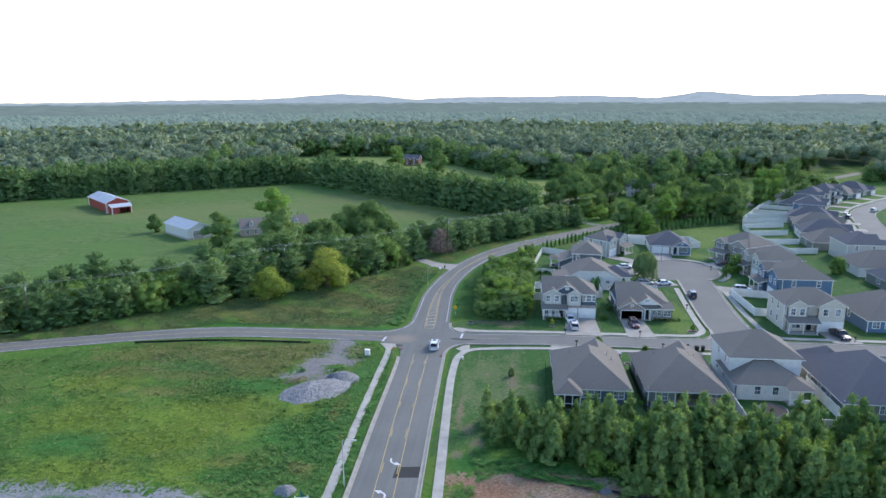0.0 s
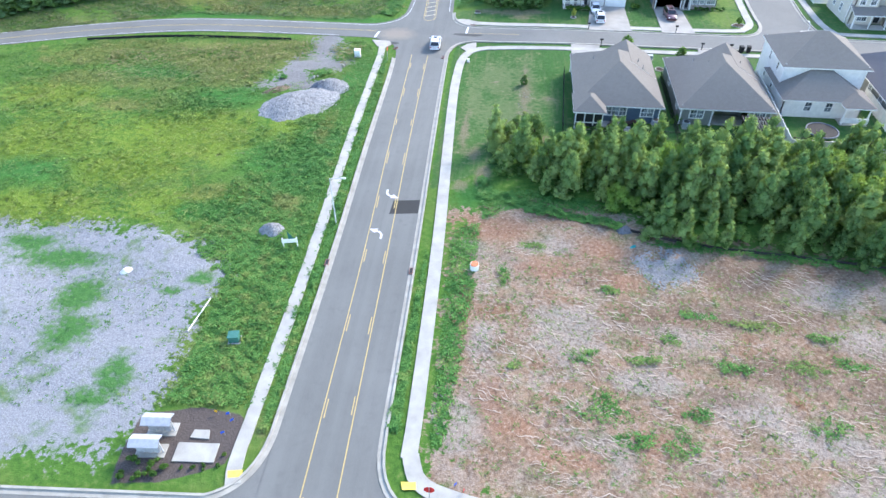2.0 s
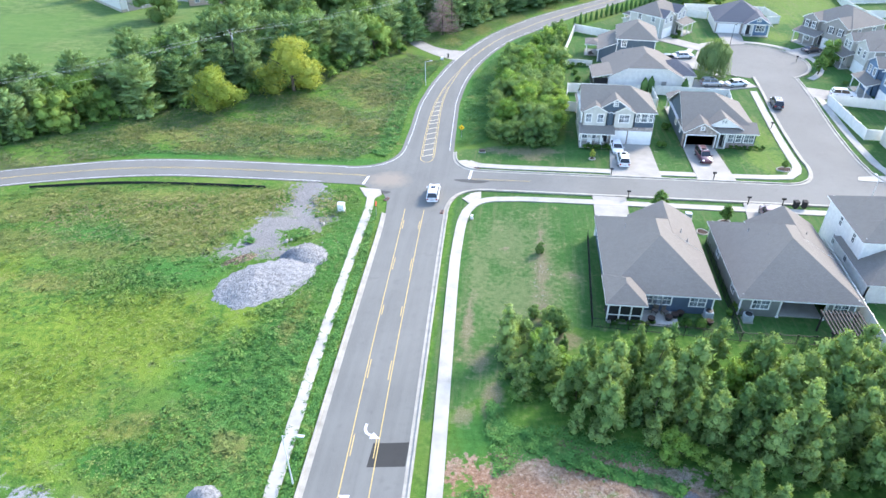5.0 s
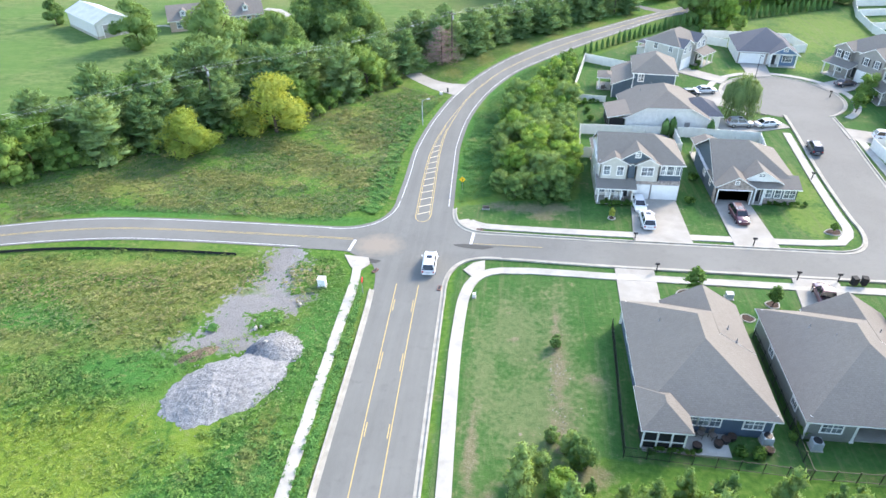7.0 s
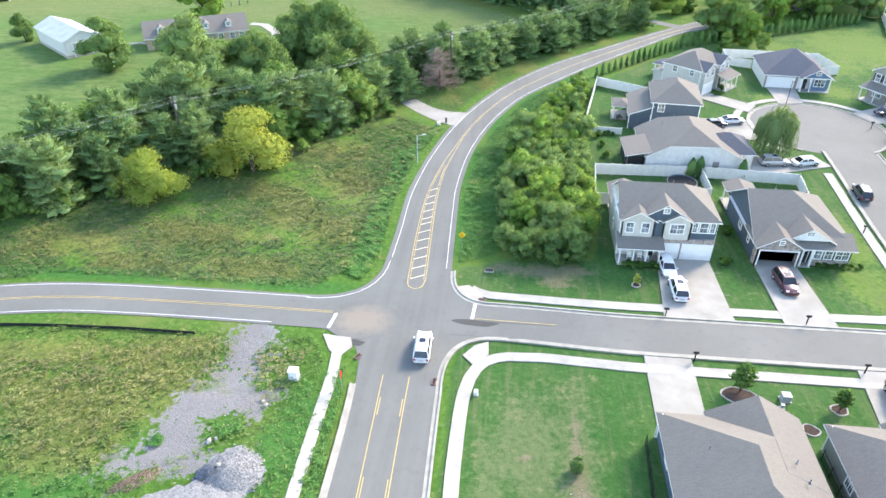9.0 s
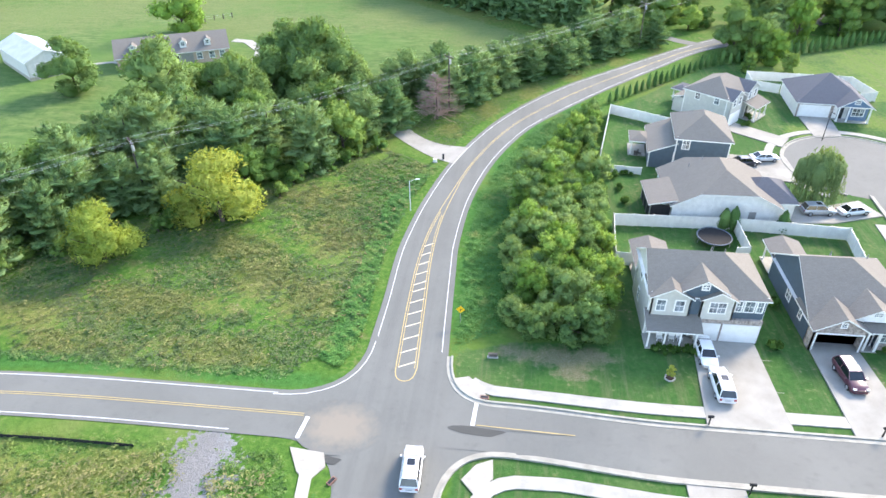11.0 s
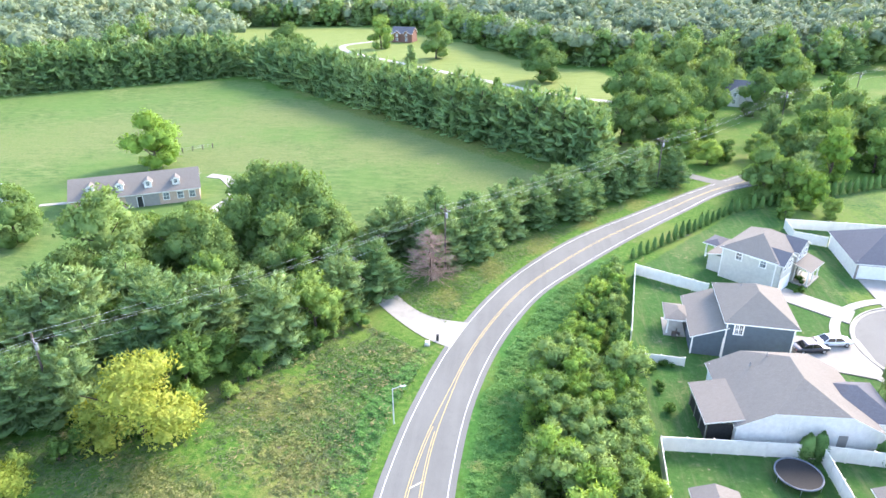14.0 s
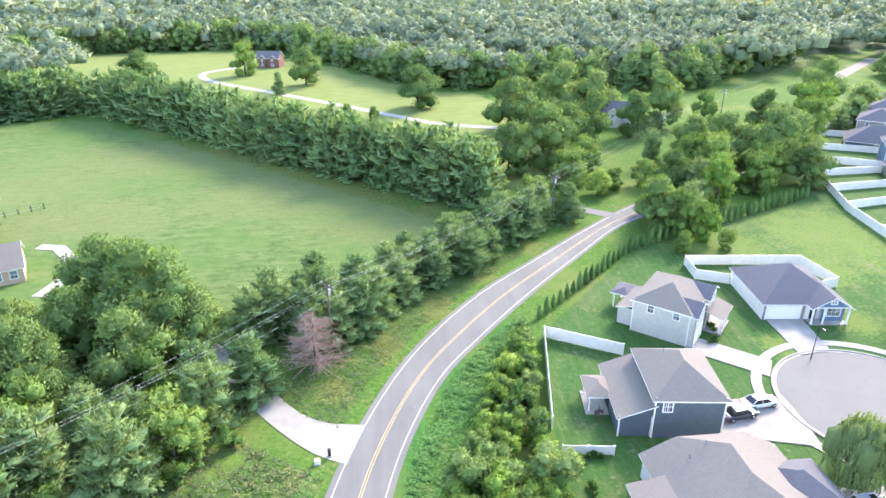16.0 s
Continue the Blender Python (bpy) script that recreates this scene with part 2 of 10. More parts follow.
def slab(name, line, width, lo, hi, mat, label="", smooth=True, step=1.5, jag=0.0):
    """A raised strip (kerb, sidewalk) with sides; jag: ragged edges."""
    ln = smooth_line(line, step) if smooth else np.array(line, float)
    j = np.random.default_rng(len(line)).normal(0, 1, (len(ln), 2)) * jag
    a, b = offset(ln, -width / 2) , offset(ln, width / 2)
    a, b = a + j, b + j[::-1]
    v, f = [], []
    for p, q in zip(a, b):
        za, zb = gz(p[1]), gz(q[1])
        v += [(p[0], p[1], za + lo), (p[0], p[1], za + hi), (q[0], q[1], zb + hi), (q[0], q[1], zb + lo)]
    for i in range(len(ln) - 1):
        k = 4 * i
        f += [(k + s, k + s + 1, k + s + 5, k + s + 4) for s in range(3)]
    f += [(0, 3, 2, 1), tuple(4 * (len(ln) - 1) + s for s in range(4))]
    return structure(name, mesh(name, v, f, mat), label)


def patch(name, pts, lift, mat, label="", thick=0.0):
    """A flat-sided polygon draped on the ground."""
    v = [(x, y, gz(y) + lift) for x, y in pts]
    n = len(pts)
    f = [tuple(range(n))]
    if thick:
        v += [(x, y, gz(y) + lift - thick) for x, y in pts]
        f += [(i, i + n, (i + 1) % n + n, (i + 1) % n) for i in range(n)]
    bm = bmesh.new()
    bm.from_mesh(mesh(name, v, f))
    bmesh.ops.recalc_face_normals(bm, faces=bm.faces[:])
    me = bpy.data.meshes.new(name)
    bmesh.ops.triangulate(bm, faces=[q for q in bm.faces if len(q.verts) > 4])
    bm.to_mesh(me)
    bm.free()
    me.materials.append(mat)
    return structure(name, me, label)


def inside(poly, x, y):
    """Signed distance to a polygon, positive within."""
    p = np.array(poly, float)
    q = np.roll(p, -1, 0)
    best, inn = np.full(x.shape, 1e9), np.zeros(x.shape, bool)
    for a, b in zip(p, q):
        d = b - a
        u = np.clip(((x - a[0]) * d[0] + (y - a[1]) * d[1]) / (d @ d), 0, 1)
        best = np.minimum(best, np.hypot(x - a[0] - u * d[0], y - a[1] - u * d[1]))
        if a[1] != b[1]:
            inn ^= ((a[1] > y) != (b[1] > y)) & (x < (b[0] - a[0]) * (y - a[1]) / (b[1] - a[1]) + a[0])
    return np.where(inn, best, -best)


def scatter(poly, n, gap, seed=1, avoid=()):
    """Up to n random places in a polygon, at least gap apart."""
    r = np.random.default_rng(seed)
    p = np.array(poly, float)
    lo, hi = p.min(0), p.max(0)
    c = r.uniform(lo, hi, (n * 30, 2))
    c = c[inside(poly, c[:, 0], c[:, 1]) > 0]
    for q in avoid:
        c = c[inside(q, c[:, 0], c[:, 1]) < 0]
    out = []
    for a in c:
        if len(out) >= n:
            break
        if all((a[0] - b[0]) ** 2 + (a[1] - b[1]) ** 2 > gap * gap for b in out):
            out.append(a)
    return out

# ---- ground ----
GRAVEL_PAD = [(-62, 63), (-52.9, 63.5), (-45.9, 64.2), (-38.9, 63.6), (-34.8, 62.3), (-30.5, 63.2), (-28.4, 60.6), (-27, 58), (-28.4, 55), (-28.7, 50.6), (-28.2, 47), (-28.3, 44.2), (-28.2, 41.6), (-30.8, 37.9), (-37.6, 37.2), (-62, 36)]
DIRT_LOT = [(-5.8, 69.5), (-5.2, 38), (2, 36.6), (6, 35.4), (12, 33), (24, 28.4), (80, 14), (80, 64), (45, 65.5), (30, 67), (16, 68.5), (12, 72), (4, 73.5), (-2, 72)]
GRAVEL_TRACK = [(-33.7, 118), (-29.3, 118), (-29.2, 113.8), (-29.6, 110.7), (-28.4, 108.9), (-26.6, 108.2), (-26.0, 105.0), (-28.6, 104.4), (-30.2, 104.9), (-31.2, 104.0), (-30.7, 101.7), (-30.4, 99.6), (-33.2, 98.0), (-35.8, 97.0), (-38.2, 96.3), (-37.6, 99.8), (-36.6, 103), (-35.7, 106.8), (-33.8, 108.9), (-33.6, 114)]
LAWN_SOUTH = [(-10.5, 118), (-9.5, 74), (-1, 80), (4, 88), (100, 86), (100, 118)]
LAWN_NORTH = [(-11.5, 123), (-11, 130.5), (-5, 132.4), (5, 133.5), (6.2, 140), (7, 176), (10, 196), (32, 222), (60, 242), (84, 252), (92, 300), (170, 300), (170, 123)]
PASTURE = [(-400, 160), (-105, 125), (-70, 150), (-45, 175), (-18, 210), (5, 236), (-2, 242), (-114, 346), (-160, 318), (-260, 250), (-420, 260)]
FAR_FIELD = [(-150, 430), (-116, 366), (-62, 318), (-12, 272), (20, 258), (45, 300), (25, 366), (-8, 398), (-46, 461), (-82, 514), (-123, 513), (-182, 500), (-186, 462)]
MEADOW = [(-110, 104), (-60, 124.5), (-28, 124.6), (-21.6, 132), (-21.7, 146), (-20.6, 160), (-18, 171), (-27, 177), (-31, 176), (-40, 164), (-52, 155), (-66, 146), (-92, 121)]
WEED_BUMPS = [(-80, 114), (-26, 115), (-23.5, 112), (-22.7, 80), (-21.6, 45), (-31, 43), (-80, 36)]
PILE_AREA = [(-35.3, 91), (-34.6, 88.4), (-33, 86.6), (-28.8, 86.8), (-27.4, 89), (-25.6, 91.6), (-25.2, 95), (-24.6, 98), (-25.6, 101), (-28, 102), (-30.6, 101), (-33, 97.2), (-35, 94.4)]
# soft spots on the ground: x, y, radius along x, radius along y
YELLOW_SPOTS = ((-44, 82, 9, 6), (-40, 86, 6, 4), (-47, 75, 8, 4), (-36, 80, 4, 4), (-60, 80, 8, 7), (-52, 66.5, 9, 3), (-66, 92, 7, 4), (-30, 84, 3, 4), (-39, 68, 5, 3),
                (72, 226, 12, 16), (60, 212, 8, 6), (50, 224, 10, 6), (36, 131, 3.5, 5), (37.5, 141, 2, 6), (42.5, 190, 3, 3), (56, 196, 3, 4))
DRY_SPOTS = ((-47, 111.3, 9, 2.4), (-39.5, 109, 5, 3.4), (-50, 105.8, 6, 2.6), (-40, 101.5, 3, 3.4), (-44, 99.5, 4, 3.2), (-39, 113.6, 5, 1.6), (-60, 110, 8, 3), (-36, 106, 3, 4), (-46, 103, 5, 2.5), (-54, 97, 6, 2), (-68, 106, 8, 3.5), (-34.8, 71, 2.2, 1.6), (-25.4, 70, 1.4, 1.2), (-65, 98, 6, 2.6), (-54, 90, 4, 2), (-24.7, 87, 1.0, 4), (-42, 104, 6, 3),
             (-50, 136, 4, 1.5), (-44, 134, 7, 3), (-35, 141, 5, 4), (-30, 150, 4, 4), (-36, 128, 6, 2), (-62, 131, 7, 3), (-29, 137, 3, 4), (-40, 147, 5, 3), (-33, 160, 4, 4), (-52, 127.5, 6, 1.5),
             (-17.5, 186, 1.6, 3), (-11.5, 195, 2, 4), (-4, 205, 2.2, 4), (5, 215.5, 2.2, 4), (15, 226, 2.2, 4), (24, 234, 2, 3), (-30, 262, 26, 18), (-62, 292, 40, 16), (-110, 268, 34, 14), (-75, 248, 20, 12), (-150, 250, 40, 14), (-12, 240, 14, 10),
             (-3.2, 104, 3.0, 6.5), (-1.5, 92, 4.5, 6), (1.2, 99, 1.6, 12), (-6.0, 97, 1.2, 8), (4.2, 97.5, 1.0, 2))
LUSH_SPOTS = ((-46, 58.8, 5, 1.5), (-41, 54, 2.2, 2.4), (-39.5, 49.5, 2.2, 2.2), (-33, 45, 1.5, 2.2), (-34, 42.6, 2, 0.9), (-30.2, 57, 1.4, 0.9), (-32.6, 55.3, 1, 0.6), (-50, 60.8, 3, 1.2), (-52, 50, 4, 2), (-56, 44, 4, 2), (-28.5, 78.7, 5, 5), (-25.5, 84, 3, 4), (-26, 75, 4, 4), (-53, 99.5, 9, 4), (-42, 94, 7, 4), (-33, 67.5, 5, 2), (-24, 100, 2.5, 10), (-58, 73, 5, 3), (-4.5, 73, 2.4, 2.2), (1, 70.5, 4, 1.6), (6, 69.5, 4, 1.2),
              (-11.4, 140, 1.6, 9), (-11, 157, 1.8, 9), (-8, 172, 2, 8), (-3, 185, 2.4, 8), (4, 196, 2.4, 6), (-56, 124.5, 14, 1.2), (-30, 124.8, 9, 1.2))
RED_SPOTS = ((-4.8, 68, 2, 2), (-1, 67.5, 3, 1.6), (3.9, 62, 3.2, 1.6), (-1.0, 46.1, 1.6, 2.2), (0.6, 43.6, 2.2, 1.2), (4.9, 41.1, 3, 1), (-4.2, 57, 0.9, 5), (10.6, 60.7, 1.8, 1.2), (12, 43, 2, 1.2), (9.5, 65.5, 2.5, 1.5))
BROWN_SPOTS = ((-32.5, 112, 3, 7), (-33, 103, 4, 5), (-35.5, 98.5, 3, 3), (-28, 106, 3, 4), (23.6, 62.5, 5, 2), (25.4, 58, 4.5, 1.6), (17.6, 56.8, 4, 1.8), (32.4, 64, 5, 1), (36, 50, 8, 4), (18, 48.1, 3, 1), (23.8, 51.3, 4, 1.5), (12.2, 56.2, 3, 1.6), (45, 60, 8, 4))
PALE_SPOTS = ((5.2, 53.8, 3.2, 3.4), (29.4, 60.7, 4.5, 1.8), (-3.5, 43.5, 2.2, 3.2), (19.6, 47.2, 4, 1.6), (12.1, 49.0, 3.5, 1.2), (-2.2, 52, 1.2, 3), (14, 55, 3, 1), (33, 55, 4, 2), (4, 65.5, 3, 1.4), (24, 44.5, 3.5, 1.5))
BARE_SPOTS = ((-23.7, 45.8, 1.3, 1.4), (1.1, 99, 0.7, 5), (1.0, 91, 0.9, 4), (3.2, 86, 1.6, 1.6), (4.3, 97.9, 0.9, 0.6), (-6.7, 88, 0.5, 5), (-4.9, 82.5, 0.9, 2.4), (-3.6, 77.5, 0.9, 2.2), (-6.2, 75, 0.8, 1), (1.2, 105, 0.5, 3.5), (-3.2, 103, 0.5, 0.4),
              (-1.5, 130.6, 4.0, 1.3), (2.4, 131.4, 2.2, 1.0), (-6, 131.2, 1.4, 0.6), (0, 128.6, 2, 0.7), (4.2, 71.6, 2, 0.5), (-0.5, 72.4, 1.5, 0.4))


def spots(table, x, y):
    """How far a place lies within soft round spots, 0 to 1."""
    v = np.zeros(np.shape(x))
    for a, b, p, q in table:
        v = np.maximum(v, np.exp(-0.7 * (((x - a) / p) ** 2 + ((y - b) / q) ** 2) ** 1.3))
    return v


MULCH_BED = [(-28.9, 41.8), (-24.4, 42.8), (-20.6, 42.4), (-20.5, 38.2), (-23, 37.0), (-25, 36.2), (-28.6, 35.7), (-29, 38.3)]


def axis(lo, fine_lo, fine_hi, hi, step, grow=1.12):
    a = list(np.arange(fine_lo, fine_hi, step))
    s, v = step, a[-1]
    while v < hi:
        s *= grow
        v += s
        a.append(v)
    s, v = step, a[0]
    while v > lo:
        s *= grow
        v -= s
        a.insert(0, v)
    return np.array(a)


def ground():
    xs, ys = axis(-4900, -72, 62, 4900, 0.85), axis(-600, 28, 205, 4900, 0.85)
    X, Y = np.meshgrid(xs, ys)
    x, y = X.ravel(), Y.ravel()
    r = np.random.default_rng(3)
    z = ground_z(y) + 0.0
    for q in (WEED_BUMPS, MEADOW):
        d = np.clip(inside(q, x, y) / 2.5, 0, 1)
        z += d * (0.10 * np.sin(x * 0.31 + 1.3 * np.sin(y * 0.21)) + 0.10 * np.sin(y * 0.43 + x * 0.17) + r.normal(0, 0.05, x.shape))
    d = np.clip(inside(DIRT_LOT, x, y) / 2, 0, 1)
    z += d * (0.06 * np.sin(x * 0.9 + 2 * np.sin(y * 0.3)) + 0.05 * np.sin(y * 1.1 + x * 0.3) + r.normal(0, 0.025, x.shape))
    nx, ny = len(xs), len(ys)
    idx = np.arange(nx * ny).reshape(ny, nx)
    faces = np.stack([idx[:-1, :-1], idx[:-1, 1:], idx[1:, 1:], idx[1:, :-1]], -1).reshape(-1, 4)
    me = bpy.data.meshes.new("ground")
    me.vertices.add(len(x))
    me.vertices.foreach_set("co", np.c_[x, y, z].ravel())
    me.loops.add(faces.size)
    me.loops.foreach_set("vertex_index", faces.ravel())
    me.polygons.add(len(faces))
    me.polygons.foreach_set("loop_start", np.arange(0, faces.size, 4))
    me.polygons.foreach_set("use_smooth", np.ones(len(faces), bool))
    me.update()
    me.validate()
    for name, polys, soft in (("gravel", (GRAVEL_PAD, GRAVEL_TRACK), 3.0), ("dirt", (DIRT_LOT,), 3.0), ("lawn", (LAWN_SOUTH, LAWN_NORTH), 1.5),
                              ("pasture", (PASTURE,), 4.0), ("hay", (FAR_FIELD,), 4.0), ("mulch", (MULCH_BED,), 0.5)):
        m = np.max([inside(q, x, y) for q in polys], 0)
        at = me.attributes.new(name, "FLOAT", "POINT")
        at.data.foreach_set("value", np.clip(m / soft * 0.5 + 0.5, 0, 1).astype(np.float32))
    for name, table in (("yellow", YELLOW_SPOTS), ("dry", DRY_SPOTS), ("lush", LUSH_SPOTS), ("bare", BARE_SPOTS), ("red", RED_SPOTS), ("brown", BROWN_SPOTS), ("pale", PALE_SPOTS)):
        me.attributes.new(name, "FLOAT", "POINT").data.foreach_set("value", spots(table, x, y).astype(np.float32))
    k = Nodes("ground_cover")
    big, mid, small, fine = k.noise(0.055, 5), k.noise(0.35, 6), k.noise(1.7, 6), k.noise(9, 4)
    streak = k.add("ShaderNodeMapping")
    k.l.new(k.coord(), streak.inputs[0])
    streak.inputs["Scale"].default_value = (0.12, 0.55, 1)
    wash = k.noise(1.0, 7, streak.outputs[0], 0.65)
    # wild growth: green, yellow and brownish patches
    wild = k.ramp(small, (0.3, (0.038, 0.098, 0.018)), (0.52, (0.070, 0.150, 0.024)), (0.72, (0.125, 0.182, 0.043)))
    wild = k.mix(k.ramp(big, (0.50, (0, 0, 0)), (0.66, (1, 1, 1))), wild, k.ramp(mid, (0.3, (0.095, 0.160, 0.026)), (0.7, (0.155, 0.185, 0.058))))
    wild = k.mix(k.ramp(mid, (0.60, (0, 0, 0)), (0.78, (0.75, 0.75, 0.75))), wild, (0.16, 0.13, 0.06))
    def spot(name, base, over, most=1.0):
        a = k.maths("ADD", k.attr(name), k.maths("MULTIPLY", k.maths("SUBTRACT", mid, 0.5), 1.4))
        a = k.maths("ADD", a, k.maths("MULTIPLY", k.maths("SUBTRACT", small, 0.5), 1.6))
        return k.mix(k.maths("MULTIPLY", k.ramp(a, (0.2, (0, 0, 0)), (0.8, (1, 1, 1))), most), base, over)

    wild = spot("yellow", wild, k.ramp(small, (0.3, (0.135, 0.205, 0.02)), (0.7, (0.205, 0.245, 0.035))), 0.6)
    wild = spot("lush", wild, k.ramp(small, (0.3, (0.03, 0.105, 0.02)), (0.7, (0.065, 0.17, 0.035))))
    wild = spot("dry", wild, k.ramp(small, (0.3, (0.105, 0.11, 0.03)), (0.7, (0.22, 0.19, 0.06))), 0.5)
    lawn = k.ramp(small, (0.25, (0.028, 0.088, 0.020)), (0.75, (0.054, 0.132, 0.031)))
    lawn = k.mix(k.ramp(mid, (0.48, (0, 0, 0)), (0.75, (0.7, 0.7, 0.7))), lawn, (0.066, 0.122, 0.034))
    lawn = k.mix(k.ramp(k.noise(0.8, 6, None, 0.7), (0.52, (0, 0, 0)), (0.72, (0.5, 0.5, 0.5))), lawn, (0.108, 0.140, 0.052))
    lawn = k.mix(k.ramp(big, (0.55, (0, 0, 0)), (0.75, (0.6, 0.6, 0.6))), lawn, (0.15, 0.185, 0.07))
    lawn = k.mix(k.ramp(k.noise(2.4, 7, None, 0.75), (0.57, (0, 0, 0)), (0.68, (0.4, 0.4, 0.4))), lawn, (0.14, 0.14, 0.07))
    lawn = spot("yellow", lawn, k.ramp(small, (0.3, (0.115, 0.185, 0.030)), (0.7, (0.175, 0.230, 0.050))), 0.6)
    rows = k.add("ShaderNodeMapping")
    k.l.new(k.coord(), rows.inputs[0])
    rows.inputs["Scale"].default_value = (1.3, 0.10, 1)
    lawn = k.mix(k.ramp(k.noise(1.0, 5, rows.outputs[0], 0.7), (0.5, (0, 0, 0)), (0.68, (0.6, 0.6, 0.6))), lawn, k.ramp(fine, (0.3, (0.09, 0.115, 0.045)), (0.7, (0.155, 0.165, 0.08))))
    lawn = spot("dry", lawn, k.ramp(small, (0.3, (0.085, 0.125, 0.046)), (0.7, (0.150, 0.172, 0.080))), 0.75)
    past = k.ramp(wash, (0.32, (0.078, 0.140, 0.039)), (0.48, (0.108, 0.166, 0.048)), (0.62, (0.143, 0.190, 0.064)), (0.75, (0.179, 0.195, 0.081)))
    tussock = k.add("ShaderNodeMapping")
    k.l.new(k.coord(), tussock.inputs[0])
    tussock.inputs["Scale"].default_value = (0.42, 0.8, 1)
    past = k.mix(k.ramp(k.noise(1.0, 6, tussock.outputs[0], 0.75), (0.42, (0.8, 0.8, 0.8)), (0.54, (0, 0, 0))), past, (0.058, 0.116, 0.030))
    past = k.mix(k.ramp(k.noise(0.22, 7, None, 0.7), (0.54, (0, 0, 0)), (0.66, (0.35, 0.35, 0.35))), past, (0.175, 0.190, 0.075))
    past = k.mix(k.ramp(k.noise(0.045, 5), (0.42, (0.65, 0.65, 0.65)), (0.56, (0, 0, 0))), past, (0.090, 0.165, 0.041))
    past = spot("dry", past, k.ramp(small, (0.3, (0.115, 0.150, 0.046)), (0.7, (0.195, 0.205, 0.085))), 0.6)
    hay = k.ramp(wash, (0.3, (0.135, 0.190, 0.050)), (0.7, (0.205, 0.240, 0.072)))
    dirt = k.ramp(mid, (0.30, (0.200, 0.098, 0.052)), (0.42, (0.245, 0.150, 0.088)), (0.54, (0.280, 0.190, 0.122)), (0.68, (0.33, 0.25, 0.18)))
    dirt = k.mix(k.ramp(wash, (0.54, (0, 0, 0)), (0.70, (0.6, 0.6, 0.6))), dirt, (0.245, 0.20, 0.16))
    dirt = k.mix(k.ramp(k.noise(0.9, 7, None, 0.7), (0.555, (0, 0, 0)), (0.63, (0.85, 0.85, 0.85))), dirt, k.ramp(fine, (0.3, (0.05, 0.12, 0.02)), (0.7, (0.11, 0.18, 0.04))))
    dirt = k.mix(k.ramp(fine, (0.35, (0.35, 0.35, 0.35)), (0.6, (0, 0, 0))), dirt, (0.11, 0.075, 0.05))
    warp = k.add("ShaderNodeTexNoise", Scale=0.45, Detail=6)
    k.l.new(k.coord(), warp.inputs["Vector"])
    bent = k.n.new("ShaderNodeVectorMath")
    bent.operation = "MULTIPLY_ADD"
    k.l.new(warp.outputs["Color"], bent.inputs[0])
    bent.inputs[1].default_value = (9.0, 8.0, 0)
    k.l.new(k.coord(), bent.inputs[2])
    rill = k.add("ShaderNodeTexVoronoi", Scale=0.33)
    rill.feature = "DISTANCE_TO_EDGE"
    k.l.new(bent.outputs[0], rill.inputs["Vector"])
    thin = k.maths("MULTIPLY", k.ramp(rill.outputs["Distance"], (0.010, (1, 1, 1)), (0.050, (0, 0, 0))), k.ramp(k.noise(0.13, 3), (0.42, (0, 0, 0)), (0.56, (1, 1, 1))))
    dirt = k.mix(k.maths("MULTIPLY", thin, 0.3), dirt, (0.36, 0.32, 0.275))
    comb = k.add("ShaderNodeMapping")
    k.l.new(bent.outputs[0], comb.inputs[0])
    comb.inputs["Scale"].default_value = (0.45, 1.25, 1)
    comb.inputs["Rotation"].default_value = (0, 0, radians(-20))
    strand = k.add("ShaderNodeTexVoronoi", Scale=1.0)
    strand.feature = "DISTANCE_TO_EDGE"
    k.l.new(comb.outputs[0], strand.inputs["Vector"])
    straw = k.maths("MULTIPLY", k.ramp(strand.outputs["Distance"], (0.012, (1, 1, 1)), (0.06, (0, 0, 0))), k.ramp(k.noise(0.17, 4), (0.44, (0, 0, 0)), (0.54, (1, 1, 1))))
    straw = k.maths("MULTIPLY", straw, k.ramp(k.noise(0.9, 4), (0.35, (0, 0, 0)), (0.55, (1, 1, 1))))
    dirt = k.mix(k.ramp(k.noise(0.21, 6, None, 0.7), (0.52, (0, 0, 0)), (0.64, (0.8, 0.8, 0.8))), dirt, k.ramp(small, (0.3, (0.075, 0.10, 0.035)), (0.7, (0.15, 0.15, 0.075))))
    dirt = k.mix(k.ramp(k.noise(0.33, 7, None, 0.75), (0.33, (0.7, 0.7, 0.7)), (0.42, (0, 0, 0))), dirt, (0.29, 0.255, 0.225))
    crisp, crust = k.noise(0.75, 10, None, 0.8), k.noise(1.3, 9, streak.outputs[0], 0.8)
    dirt = k.mix(k.ramp(crisp, (0.40, (0.8, 0.8, 0.8)), (0.47, (0, 0, 0))), dirt, (0.130, 0.085, 0.060))
    dirt = k.mix(k.ramp(crust, (0.58, (0, 0, 0)), (0.63, (0.7, 0.7, 0.7))), dirt, (0.36, 0.30, 0.25))
    patchy = k.noise(0.09, 4)
    dirt = k.mix(k.ramp(patchy, (0.50, (0, 0, 0)), (0.66, (0.75, 0.75, 0.75))), dirt, k.ramp(small, (0.3, (0.145, 0.090, 0.055)), (0.7, (0.245, 0.165, 0.105))))
    dirt = k.mix(k.ramp(patchy, (0.32, (0.8, 0.8, 0.8)), (0.44, (0, 0, 0))), dirt, k.ramp(fine, (0.3, (0.20, 0.175, 0.145)), (0.7, (0.32, 0.28, 0.235))))
    dirt = k.mix(k.maths("MULTIPLY", straw, 0.4), dirt, (0.38, 0.32, 0.26))
    dirt = spot("pale", dirt, k.ramp(fine, (0.3, (0.24, 0.21, 0.175)), (0.7, (0.35, 0.315, 0.27))), 0.6)
    dirt = spot("red", dirt, k.ramp(small, (0.3, (0.22, 0.105, 0.06)), (0.7, (0.27, 0.16, 0.10))), 0.8)
